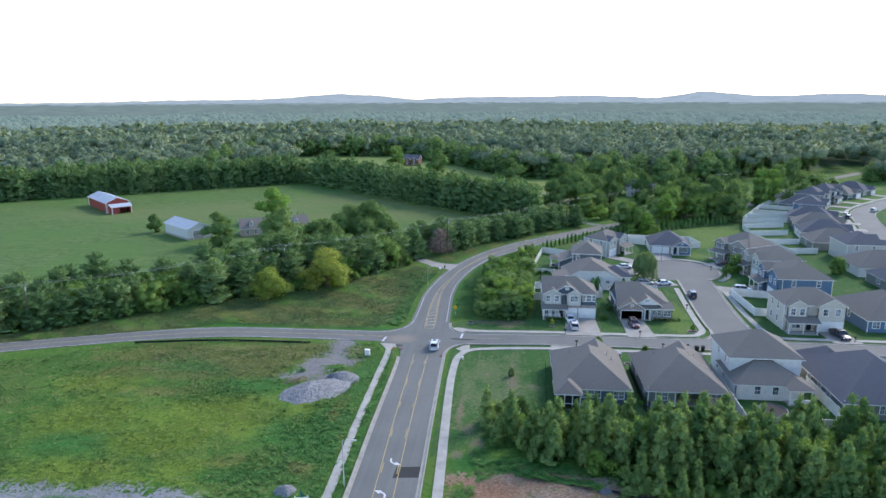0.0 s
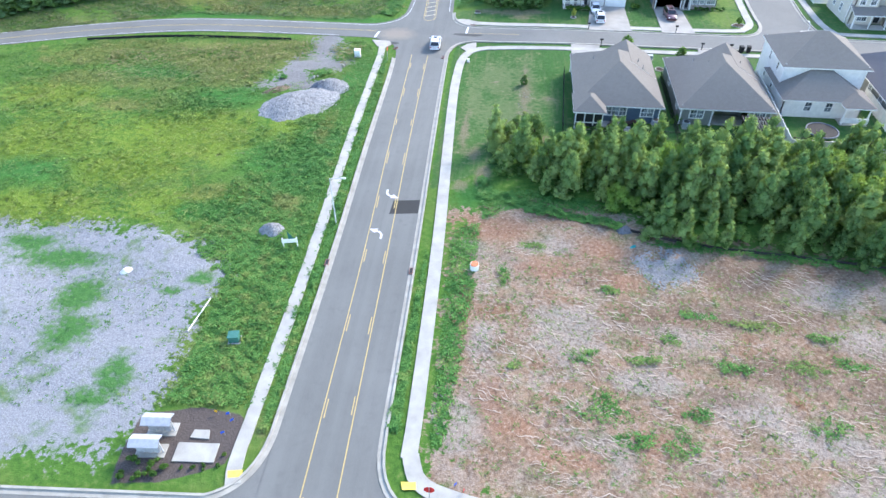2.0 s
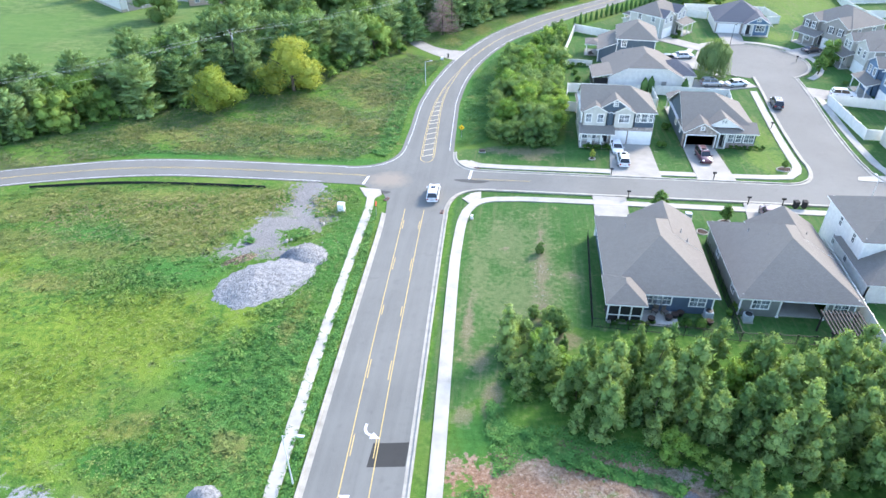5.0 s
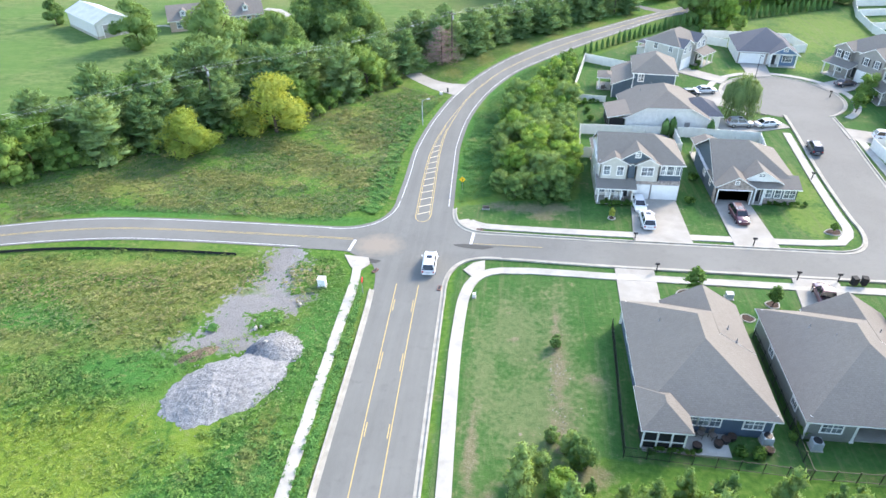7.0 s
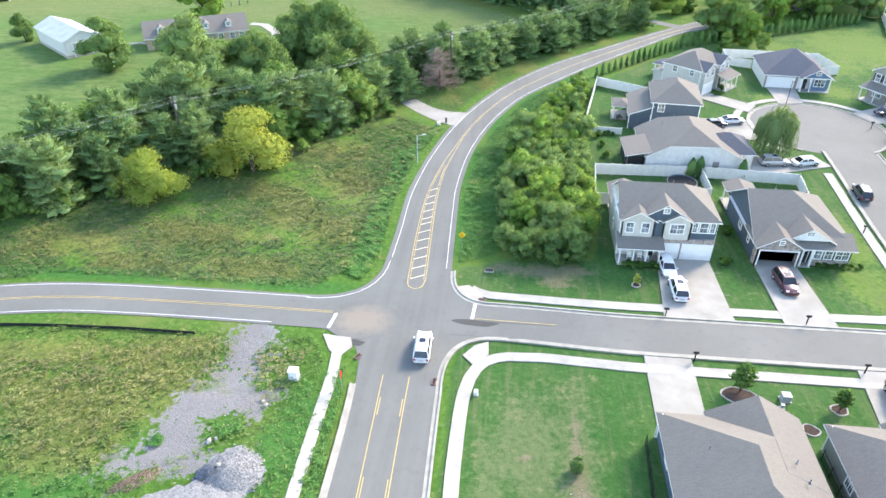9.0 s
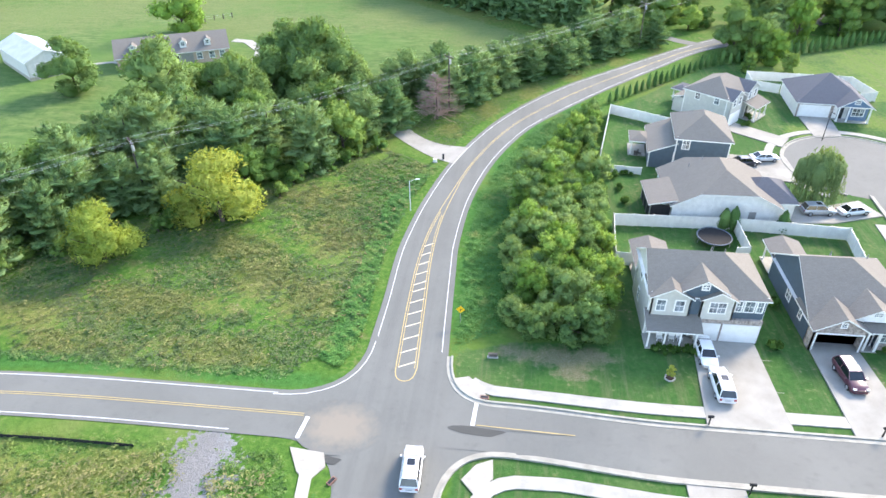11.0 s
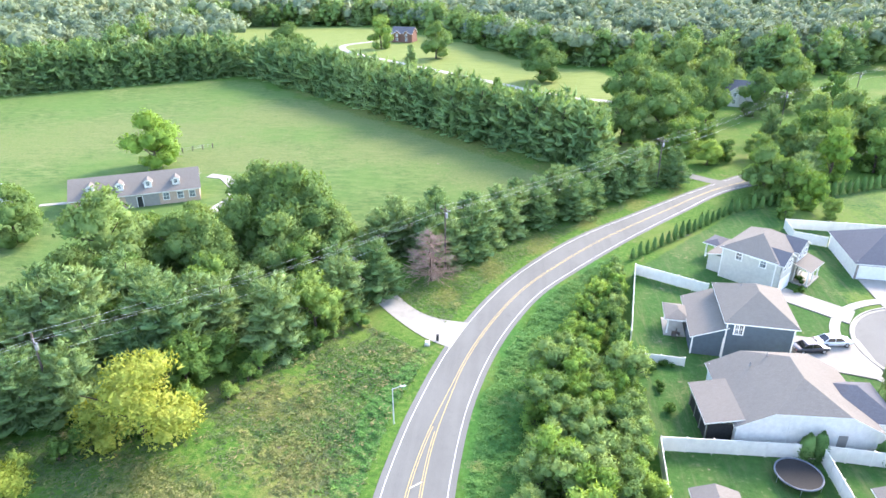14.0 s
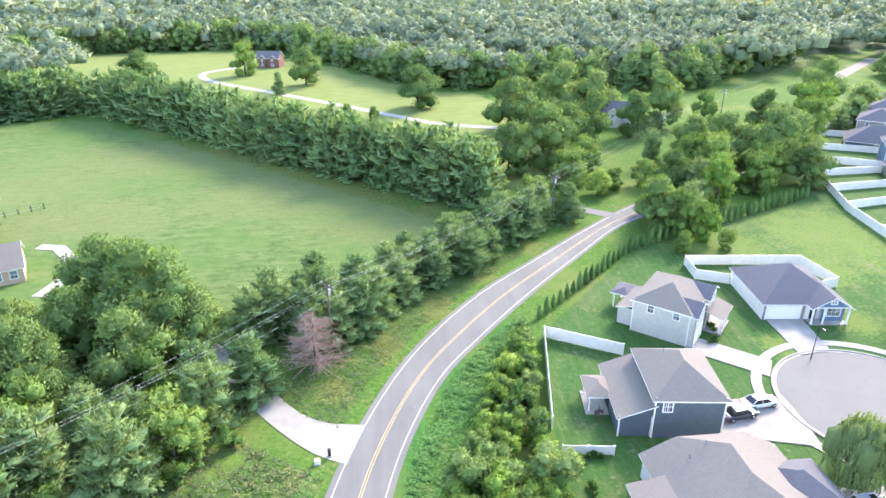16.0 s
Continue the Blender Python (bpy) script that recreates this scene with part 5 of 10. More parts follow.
def house_b():
    h = house_at(23.8, 134.5, 0, "one-storey navy blue house with a stone gabled garage standing open")
    v = (0.1, 11.0, 1.2, 13.2)
    walls(h, v, 0, 2.9, SIDE_NAVY)
    corner_boards(h, v, 0, 2.9)
    roof(h, v, 2.9, "gable_hip", 0.62, ROOF_GREY, 0.4, wall=SIDE_NAVY)
    g = (0, 5.0, 0, 1.35)
    walls(h, g, 0, 2.9, STONE, (("front", 2.5, 0, 4.3, 2.2),))
    roof(h, (0, 5.0, 0, 4.6), 2.9, "gable_y", 0.58, ROOF_GREY, 0.3, wall=STONE)
    # near-black sheet stands in for the shade inside the open garage
    Build().box(0.2, 4.8, 1.36, 1.38, 0, 2.8).make("garage_interior", SCREEN, h)
    Build().box(0.2, 0.35, -0.05, 0, 0, 2.2).make("door_frame", WHITE, h)
    Build().box(4.65, 4.8, -0.05, 0, 0, 2.2).make("door_frame", WHITE, h)
    Build().box(0.2, 4.8, -0.05, 0, 2.2, 2.35).make("door_frame", WHITE, h)
    roof(h, (3.0, 8.6, 1.0, 7.4), 3.3, "gable_y", 0.58, ROOF_GREY, 0.3, wall=WHITE)
    window_at(h, wall_pose((3.0, 8.6, 1.0, 7.0), "front", 2.8, 4.2), 0.7, 0.4, 2)
    window_at(h, wall_pose(g, "front", 2.5, 3.4), 0.4, 0.4, 1)
    for x in (5.3, 6.4):
        post(h, x, 0.4, -0.1, 2.7, 0.25)
    roof(h, (5.0, 11.0, 0.2, 2.4), 2.75, "lean_front", 0.35, ROOF_GREY, 0.2)
    w2 = (6.5, 11.0, 0.8, 1.3)
    walls(h, w2, 0, 2.8, SIDE_NAVY)
    Build().box(6.5, 11.0, 0.72, 0.795, -0.1, 0.8).make("stone_front", STONE, h, "stone veneer base")
    for u in (0.75, 1.95):
        window_at(h, wall_pose(w2, "front", u, 1.6), 0.75, 1.2, 1)
    window_at(h, wall_pose(w2, "front", 3.5, 1.6), 1.4, 1.2, 2)
    front_door(h, wall_pose(v, "front", 5.7, 0.1), DOOR_DARK)
    Build().box(5.0, 6.5, 0.2, 1.2, -0.1, 0.12).make("porch_floor", CONCRETE, h)
    window_at(h, wall_pose(v, "left", 6, 1.6), 1.0, 1.3, 2)
    window_at(h, wall_pose(v, "left", 9.5, 1.6), 0.6, 0.9, 1)
    roof(h, (0.1, 3.6, 13.0, 16.4), 2.6, "gable_y", 0.35, ROOF_GREY, 0.3, wall=SIDE_NAVY)
    for x in (0.3, 3.4):
        post(h, x, 16.2, 0, 2.4)
    Build().box(0, 3.8, 13.3, 16.6, 0, 0.1).make("patio", CONCRETE, h)
    vents(h, [(4, 9.5, 5.6), (8.0, 9.8, 5.2)])


def house_e():
    """White one-storey house seen from its clipped gable end."""
    h = house_at(14.5, 158.1, 1, "one-storey white house with a large grey roof and screened porch")
    v = (0, 13.6, 0, 10.2)
    walls(h, v, 0, 2.9, SIDE_WHITE)
    corner_boards(h, v, 0, 2.9)
    roof(h, v, 2.9, "clipped_y", 0.52, ROOF_GREY, 0.4, wall=SIDE_WHITE)
    g = (9.2, 16.0, 1.6, 7.8)
    roof(h, g, 3.0, "hip", 0.6, ROOF_DARK, 0.4)
    walls(h, (13.6, 16.0, 1.6, 7.8), 0, 3.0, SIDE_WHITE)
    roof(h, (-2.8, 0.4, 0.4, 6.6), 2.6, "lean_left", 0.2, ROOF_GREY, 0.3)
    for y in (0.6, 2.5, 4.4, 6.4):
        post(h, -2.7, y, 0, 2.45, 0.12, SIDE_GREY)
    for y in (0.7, 2.6, 4.5):
        Build().box(-2.72, -2.7, y, y + 1.7, 0.1, 2.35).make("porch_screen", SCREEN, h)
    Build().box(-2.6, -0.1, 0.48, 0.5, 0.1, 2.35).make("porch_screen", SCREEN, h)
    Build().box(9.8, 10.7, -0.04, 0.0, 0, 2.05).make("side_door", SIDE_TAN, h)
    Build().box(4.9, 5.0, -0.06, 0.0, 0, 4.2).make("downpipe", WHITE, h)
    garage_door(h, wall_pose((13.6, 16.0, 1.6, 7.8), "right", 3.1, 0.05), 4.9)
    vents(h, [(3.2, 7.5, 4.9), (5.0, 8.2, 5.8)])


def house_d():
    """Dark blue two-storey house with a low rear wing towards the main road."""
    h = house_at(17.5, 174.0, -6, "two-storey dark blue-grey house with a low rear wing and patio")
    v, w = (0, 7.6, 0, 9.6), (-3.6, 0, 0.2, 10)
    walls(h, v, 0, 5.4, SIDE_NAVY)
    corner_boards(h, v, 0, 5.4)
    roof(h, v, 5.4, "hip", 0.6, ROOF_GREY, 0.4)
    walls(h, w, 0, 2.7, SIDE_NAVY)
    corner_boards(h, w, 0, 2.7)
    roof(h, w, 2.7, "lean_left", 0.42, ROOF_GREY, 0.35)
    roof(h, (-6.2, -3.4, 4.2, 8.0), 2.5, "hip", 0.4, ROOF_GREY, 0.3)
    for y in (4.4, 7.8):
        post(h, -6.0, y, 0, 2.4)
    Build().box(-6.4, -3.7, 3.8, 8.2, 0, 0.12).make("patio", CONCRETE, h)
    Build().box(-3.65, -3.6, 5.0, 7.0, 0.1, 2.2).make("patio_door", SCREEN, h)
    for y in (0.2, 9.9):
        Build().poly((-3.6, y, 2.6), (0, y, 2.6), (0, y, 4.05), (-3.6, y, 2.62)).poly((-3.6, y + 0.1, 2.6), (-3.6, y + 0.1, 2.62), (0, y + 0.1, 4.05), (0, y + 0.1, 2.6)).make("gable", SIDE_NAVY, h)
    window_at(h, wall_pose(v, "front", 1.4, 4.2), 0.9, 1.3, 2)
    garage_door(h, wall_pose(v, "right", 5.6, 0.05), 4.6)
    vents(h, [(2.4, 6.6, 7.0)])


def house_c():
    """Pale two-storey house turned towards the turning head."""
    h = house_at(29.6, 190.8, 50, "two-storey pale grey house with gables, stone entry and porch")
    v = (0, 10.2, 0.8, 8.6)
    walls(h, v, 0, 5.1, SIDE_BEIGE)
    corner_boards(h, v, 0, 5.1)
    roof(h, v, 5.1, "hip", 0.52, ROOF_GREY, 0.35)
    for a, c, zz in ((0.1, 4.4, 4.9), (5.8, 10.1, 5.1)):
        b = (a, c, 0.0, 1.0)
        walls(h, b, 0, zz, SIDE_BEIGE)
        roof(h, (a, c, 0.0, 4.2), zz, "gable_y", 0.55, ROOF_DARK, 0.3, wall=SIDE_BEIGE)
        for u in (1.1, 3.1):
            window_at(h, wall_pose(b, "front", u, 4.1), 0.8, 1.2, 1)
    garage_door(h, wall_pose((0.1, 4.4, 0, 1.0), "front", 2.15, 0.05), 3.8)
    roof(h, (5.6, 10.4, -2.2, 0.2), 2.6, "lean_front", 0.3, ROOF_GREY, 0.25)
    for x in (5.8, 8.0, 10.2):
        post(h, x, -2.0, 0, 2.4)
    Build().box(5.6, 10.4, -2.3, -0.02, 0, 0.18).make("porch_floor", CONCRETE, h)
    front_door(h, wall_pose((5.8, 10.1, 0, 1.0), "front", 1.0, 0.18), DOOR_DARK)
    window_at(h, wall_pose((5.8, 10.1, 0, 1.0), "front", 2.8, 1.5), 1.4, 1.3, 2)
    Build().box(4.4, 5.8, 0.70, 0.78, 0, 5.0).make("stone_front", STONE, h)
    window_at(h, wall_pose((4.4, 5.8, 0.70, 9.5), "front", 0.7, 4.2), 0.8, 1.2, 1)
    for u in (2.5, 6.0):
        window_at(h, wall_pose(v, "left", u, 4.2), 0.8, 1.2, 1)
    walls(h, (1.0, 8.0, 8.6, 11.0), 0, 2.7, SIDE_BEIGE)
    roof(h, (1.0, 8.0, 8.4, 11.0), 2.7, "lean_back", 0.3, ROOF_GREY, 0.3)
    roof(h, (5.0, 8.6, 11.0, 13.4), 2.6, "hip", 0.4, ROOF_DARK, 0.3)
    for x in (5.2, 8.4):
        post(h, x, 13.2, 0, 2.4)


def house_f():
    h = house_at(42.9, 196.2, -5, "one-storey grey house with a blue gabled porch at the turning head")
    v = (0, 11.4, 1.2, 12.8)
    walls(h, v, 0, 2.9, SIDE_WHITE)
    corner_boards(h, v, 0, 2.9)
    roof(h, v, 2.9, "hip", 0.6, ROOF_DARK, 0.4)
    Build().box(0.0, 6.0, 1.14, 1.2, 0, 2.85).make("stone_front", STONE, h)
    garage_door(h, wall_pose((0, 11.4, 1.13, 12.8), "front", 2.9, 0.02), 4.9)
    roof(h, (6.2, 11.6, -0.4, 5.6), 2.9, "gable_y", 0.6, ROOF_DARK, 0.35, wall=SIDE_SKY)
    for x in (6.4, 8.0, 11.4):
        post(h, x, -0.25, 0, 2.8, 0.22)
    Build().box(6.2, 11.6, -0.35, -0.15, 2.65, 2.9).make("porch_beam", WHITE, h)
    Build().box(8.2, 11.4, 0.6, 0.7, 0, 2.8).make("front_wall", SIDE_SKY, h)
    window_at(h, pose(9.8, 0.6, 1.6), 1.8, 1.3, 3)
    window_at(h, pose(8.9, -0.42, 3.8), 0.7, 0.7, 2)
    front_door(h, wall_pose(v, "front", 7.2, 0.1), DOOR_DARK)
    Build().box(6.2, 11.6, -0.5, 1.2, 0, 0.12).make("porch_floor", CONCRETE, h)


def two_storey(x, y, rz, w, d, body, trim_wall, roof_mat, label, shut=None):
    """A two-storey house with two front gables, porch and garage."""
    h = house_at(x, y, rz, label)
    v = (0, w, 1.0, d)
    walls(h, v, 0, 5.6, body)
    corner_boards(h, v, 0, 5.6)
    roof(h, v, 5.6, "hip", 0.55, roof_mat, 0.4)
    for a, c in ((0.2, w * 0.36), (w * 0.52, w - 0.2)):
        b = (a, c, 0.0, 1.2)
        walls(h, b, 0, 5.5, trim_wall)
        roof(h, (a, c, 0.0, 4.0), 5.5, "gable_y", 0.58, roof_mat, 0.3, wall=trim_wall)
        for u in ((c - a) * 0.28, (c - a) * 0.72):
            m = wall_pose(b, "front", u, 4.2)
            window_at(h, m, 0.85, 1.3, 1)
            if shut:
                shutters(h, m, 0.7, 1.3, shut)
    g = (w * 0.52, w - 0.2, 0.0, 1.2)
    garage_door(h, wall_pose(g, "front", (g[1] - g[0]) / 2, 0.02), min(4.9, g[1] - g[0] - 0.6))
    roof(h, (0.0, w * 0.5, -2.0, 0.2), 2.6, "lean_front", 0.3, roof_mat, 0.25)
    for u in (0.15, w * 0.25, w * 0.48):
        post(h, u, -1.8, 0, 2.4)
    Build().box(0, w * 0.5, -2.1, -0.02, 0, 0.18).make("porch_floor", CONCRETE, h)
    front_door(h, wall_pose(v, "front", w * 0.44, 0.18), DOOR_DARK)
    window_at(h, wall_pose((0.2, w * 0.36, 0, 1.2), "front", w * 0.17, 1.5), 1.5, 1.4, 2)
    for z in (1.6, 4.3):
        for u in (2.5, d - 4):
            window_at(h, wall_pose(v, "left", u, z), 0.8, 1.3, 1)
            window_at(h, wall_pose(v, "right", u, z), 0.8, 1.3, 1)
    return h


def one_storey(x, y, rz, w, d, body, roof_mat, label):
    h = house_at(x, y, rz, label)
    v = (0, w, 0, d)
    walls(h, v, 0, 2.8, body)
    corner_boards(h, v, 0, 2.8)
    roof(h, v, 2.8, "hip", 0.6, roof_mat, 0.4)
    roof(h, (w * 0.5, w - 0.3, -1.2, 4.5), 2.8, "gable_y", 0.6, roof_mat, 0.3, wall=body)
    g = (w * 0.5, w - 0.3, -1.2, 0.2)
    walls(h, g, 0, 2.8, STONE)
    garage_door(h, wall_pose(g, "front", (g[1] - g[0]) / 2, 0.02), min(4.9, g[1] - g[0] - 0.6))
    for u in (1.6, 4.0):
        window_at(h, wall_pose(v, "front", u, 1.6), 1.3, 1.3, 2)
    window_at(h, wall_pose(v, "back", w / 2, 1.6), 1.4, 1.3, 2)
    window_at(h, wall_pose(v, "left", d / 2, 1.6), 0.9, 1.2, 1)
    return h


house_s1()
house_s2()
house_s3()
house_s4()
house_a()
house_b()
house_e()
house_d()
house_c()
house_f()
two_storey(55.6, 130.6, 0, 11.5, 9.5, SIDE_CREAM, SIDE_CREAM, ROOF_GREY, "two-storey cream house with front gables and a porch")
two_storey(64.0, 179.4, -86, 10.2, 11, SIDE_TAN, SIDE_BEIGE, ROOF_GREY, "two-storey tan house with a porch beside the blue house")
one_storey(71.8, 131.5, 0, 13, 15, SIDE_SKY, ROOF_GREY, "one-storey blue house with a grey roof and stone garage")
two_storey(62.4, 164.2, -90, 12.6, 12, SIDE_SKY, SIDE_SKY, ROOF_GREY, "two-storey medium blue house with white-trimmed gables")
two_storey(60.4, 193.4, -60, 11.5, 11, SIDE_TAN, SIDE_TAN, ROOF_GREY, "two-storey tan and brick house with shuttered windows", DOOR_DARK)

# ---- trees ----
LEAF_GREEN = leafy("green_leaves", (0.080, 0.165, 0.044), (0.155, 0.285, 0.070), (0.290, 0.420, 0.110), 0.4)
LEAF_OAK = leafy("dull_green_leaves", (0.092, 0.178, 0.057), (0.172, 0.292, 0.092), (0.285, 0.405, 0.138), 0.4)
LEAF_YOUNG = leafy("young_tree_leaves", (0.085, 0.180, 0.062), (0.185, 0.315, 0.100), (0.350, 0.475, 0.165), 0.4)
LEAF_YELLOW = leafy("yellowing_leaves", (0.120, 0.225, 0.050), (0.255, 0.365, 0.070), (0.470, 0.510, 0.110), 0.42)
LEAF_LIME = leafy("yellow_green_leaves", (0.120, 0.240, 0.050), (0.225, 0.395, 0.078), (0.385, 0.530, 0.125), 0.4)
LEAF_PINE = leafy("pine_needles", (0.100, 0.205, 0.084), (0.185, 0.320, 0.128), (0.315, 0.450, 0.185), 0.38)
LEAF_CEDAR = leafy("arborvitae_leaves", (0.050, 0.120, 0.038), (0.098, 0.200, 0.058), (0.165, 0.290, 0.085), 0.25)
LEAF_WILLOW = leafy("willow_leaves", (0.110, 0.180, 0.064), (0.200, 0.285, 0.105), (0.320, 0.395, 0.155), 0.4)
TWIG_DEAD = leafy("dead_needles", (0.190, 0.130, 0.105), (0.310, 0.220, 0.180), (0.420, 0.310, 0.260), 0.1)
LEAF_BUSH = leafy("shrub_leaves", (0.043, 0.110, 0.026), (0.087, 0.189, 0.037), (0.151, 0.259, 0.055))

BALLS = {}


def ico(fine=1):
    """Points and faces of a rough ball."""
    if fine not in BALLS:
        bm = bmesh.new()
        bmesh.ops.create_icosphere(bm, subdivisions=fine, radius=1)
        BALLS[fine] = np.array([v.co[:] for v in bm.verts]), np.array([[v.index for v in f.verts] for f in bm.faces])
        bm.free()
    return BALLS[fine]


def unit(v):
    return v / (np.linalg.norm(v, axis=1)[:, None] + 1e-9)


def cards(p, n, size, r, slim=0.36, stick=0.3, loose=0.55, stir=0.5):
    """Small leaf sprays at points p, one triangle each: they lie along the crown's face n, tilted at random, tips standing out by stick. Gives points, faces and the crown's normals."""
    m = len(p)
    n = unit(n)
    nn = unit(n + r.normal(0, loose, (m, 3)))
    s = unit(np.cross(nn, r.normal(0, 1, (m, 3)))) + n * stick
    t = unit(np.cross(nn, s))
    L = (size * r.uniform(0.6, 1.4, m))[:, None]
    v = np.stack([p - s * L * 0.45 - t * L * slim, p - s * L * 0.45 + t * L * slim, p + s * L * 0.65], 1)
    g = np.cross(v[:, 1] - v[:, 0], v[:, 2] - v[:, 0])
    back = (g * n).sum(1) < 0
    v[back] = v[back][:, ::-1]
    nr = unit(n + r.normal(0, stir, (m, 3)))
    return v.reshape(-1, 3), np.arange(3 * m).reshape(-1, 3), np.repeat(nr, 3, 0)


def lump(r, centre, size, axes=None, fine=1, rough=0.16):
    """One knobbly clump of foliage: points, faces and soft normals. axes: rows of three vectors that shape it."""
    iv, jf = ico(fine)
    q = iv * (1 + r.uniform(-rough, rough, (len(iv), 1)))
    size = np.asarray(size, float)
    v, n = q * size, unit(iv / size)
    if axes is not None:
        v, n = v @ axes, n @ axes
    return v + centre, jf, n


class Foliage:
    """Collects clumps and sprays into one crown mesh."""

    def __init__(self):
        self.v, self.f, self.n, self.k = [], [], [], 0

    def add(self, v, f, n):
        self.v.append(v), self.f.append(f + self.k), self.n.append(n)
        self.k += len(v)

    def make(self, name, mat):
        return raw_mesh(name, np.vstack(self.v), np.vstack(self.f), mat, np.vstack(self.n))


def raw_mesh(name, v, f, mat, normals=None):
    me = bpy.data.meshes.new(name)
    me.vertices.add(len(v))
    me.vertices.foreach_set("co", np.asarray(v, np.float32).ravel())
    k = f.shape[1]
    me.loops.add(f.size)
    me.loops.foreach_set("vertex_index", f.ravel().astype(np.int32))
    me.polygons.add(len(f))
    me.polygons.foreach_set("loop_start", np.arange(0, f.size, k, dtype=np.int32))
    me.update()
    me.validate()
    if normals is not None:
        me.polygons.foreach_set("use_smooth", np.ones(len(f), bool))
        me.attributes.new("custom_normal", "FLOAT_VECTOR", "POINT").data.foreach_set("vector", np.asarray(normals, np.float32).ravel())
    me.materials.append(mat)
    return me


def sphere_points(m, r):
    p = r.normal(0, 1, (m, 3))
    return p / np.linalg.norm(p, axis=1)[:, None]


def lobed_crown(r, lobes, count, size, core=0.66, fine=1):
    """A cluster of leafy lobes: knobbly clumps with leaf sprays over their outer faces. lobes: rows of x, y, z, radius, flattening."""
    fo = Foliage()
    share = lobes[:, 3] ** 2 / (lobes[:, 3] ** 2).sum()
    heart = np.array((0, 0, lobes[:, 2].mean() - 0.3 * np.ptp(lobes[:, 2])))
    for k, (x, y, z, rad, flat) in enumerate(lobes):
        c = np.array((x, y, z))
        v, f, n = lump(r, c, (rad * core, rad * core, rad * core * flat), None, fine)
        fo.add(v, f, unit(n + 0.35 * unit(v - heart)))
        d = sphere_points(max(6, int(count * share[k])), r)
        d[:, 2] = np.where(d[:, 2] < -0.35, -d[:, 2], d[:, 2])
        p = c + d * rad * r.uniform(0.62, 1.12, (len(d), 1)) * (1, 1, flat)
        keep = np.ones(len(p), bool)
        for j, o in enumerate(lobes):
            if j != k:
                q = (p - o[:3]) / (1, 1, o[4])
                keep &= np.linalg.norm(q, axis=1) > o[3] * 0.66
        p, d = p[keep], d[keep]
        fo.add(*cards(p, d + 0.35 * unit(p - heart) + (0, 0, 0.12), size, r, 0.34, 0.55, 0.7))
    return fo


def trunk_mesh(name, r, height, radius, limbs, reach):
    """A tapered, leaning trunk with limbs that rise into the crown."""
    b = Build()
    p, lean = Vector((0, 0, -0.3)), Vector((r.normal(0, 0.04), r.normal(0, 0.04), 1))
    n = 4
    pts = [p + lean * (height * i / n) + Vector((r.normal(0, 0.05), r.normal(0, 0.05), 0)) * i for i in range(n + 1)]
    for i in range(n):
        b.tube(pts[i], pts[i + 1], radius * (1 - 0.8 * i / n), radius * (1 - 0.8 * (i + 1) / n), 6)
    for i in range(limbs):
        a = 2 * math.pi * (i + r.uniform(0, 0.6)) / limbs
        s = pts[1] + (pts[3] - pts[1]) * r.uniform(0.1, 1.0)
        e = s + Vector((math.cos(a) * reach, math.sin(a) * reach, reach * r.uniform(0.5, 1.0)))
        b.tube(s, e, radius * 0.4, radius * 0.12, 4)
    return mesh(name, b.v, b.f, BARK)


def broadleaf(seed, height, radius, mat, count=1500, size=0.42, low=0.22, narrow=1.0, fine=1, lobes=24, core=0.66, even=0.82):
    r = np.random.default_rng(seed)
    n = lobes
    rows = []
    skew = r.uniform(even, 1.15, 8)
    for i in range(n):
        a, u = i * 2.4 + r.uniform(0, 0.8), ((i * 7) % n + r.uniform(0.2, 0.8)) / n
        z = height * (low + (0.93 - low) * u)
        env = radius * math.sin(math.pi * (0.20 + 0.74 * u)) ** 0.75 * skew[int(a / 0.785) % 8]
        rad = radius * r.uniform(0.29, 0.43) * (24 / n) ** 0.25
        d = max(0.0, env - rad * 0.75) * r.uniform(0.76, 1.04)
        rows.append((math.cos(a) * d, math.sin(a) * d, min(z, height - rad * 0.6), rad, r.uniform(0.75, 1.1) * narrow))
    rows.append((0, 0, height * 0.5, radius * 0.5, 1.2))
    return lobed_crown(r, np.array(rows), count, size, core, fine).make("crown", mat), trunk_mesh("trunk", r, height * 0.7, 0.035 * height * 0.7 + 0.05, 5, radius * 0.6)


def sapling(seed, height, radius, mat, count=650, size=0.36):
    """A slim young tree: an upright, loose crown of rising boughs with an uneven top."""
    r = np.random.default_rng(seed)
    rows = []
    tops = r.uniform(0.75, 1.0, 4)
    for i in range(16):
        u = (i + r.uniform(0, 0.9)) / 16
        rad = radius * r.uniform(0.36, 0.56) * (1.15 - 0.42 * u)
        a = i * 2.4 + r.uniform(0, 1)
        d = radius * (0.75 - 0.55 * u ** 1.5) * r.uniform(0.5, 1.1)
        rows.append((math.cos(a) * d, math.sin(a) * d, height * (0.12 + 0.80 * u) * tops[i % 4], rad, 1.35))
    rows.append((0, 0, height * 0.86, radius * 0.3, 1.6))
    return lobed_crown(r, np.array(rows), count, size, 0.7).make("crown", mat), trunk_mesh("trunk", r, height * 0.8, 0.09, 3, radius * 0.4)


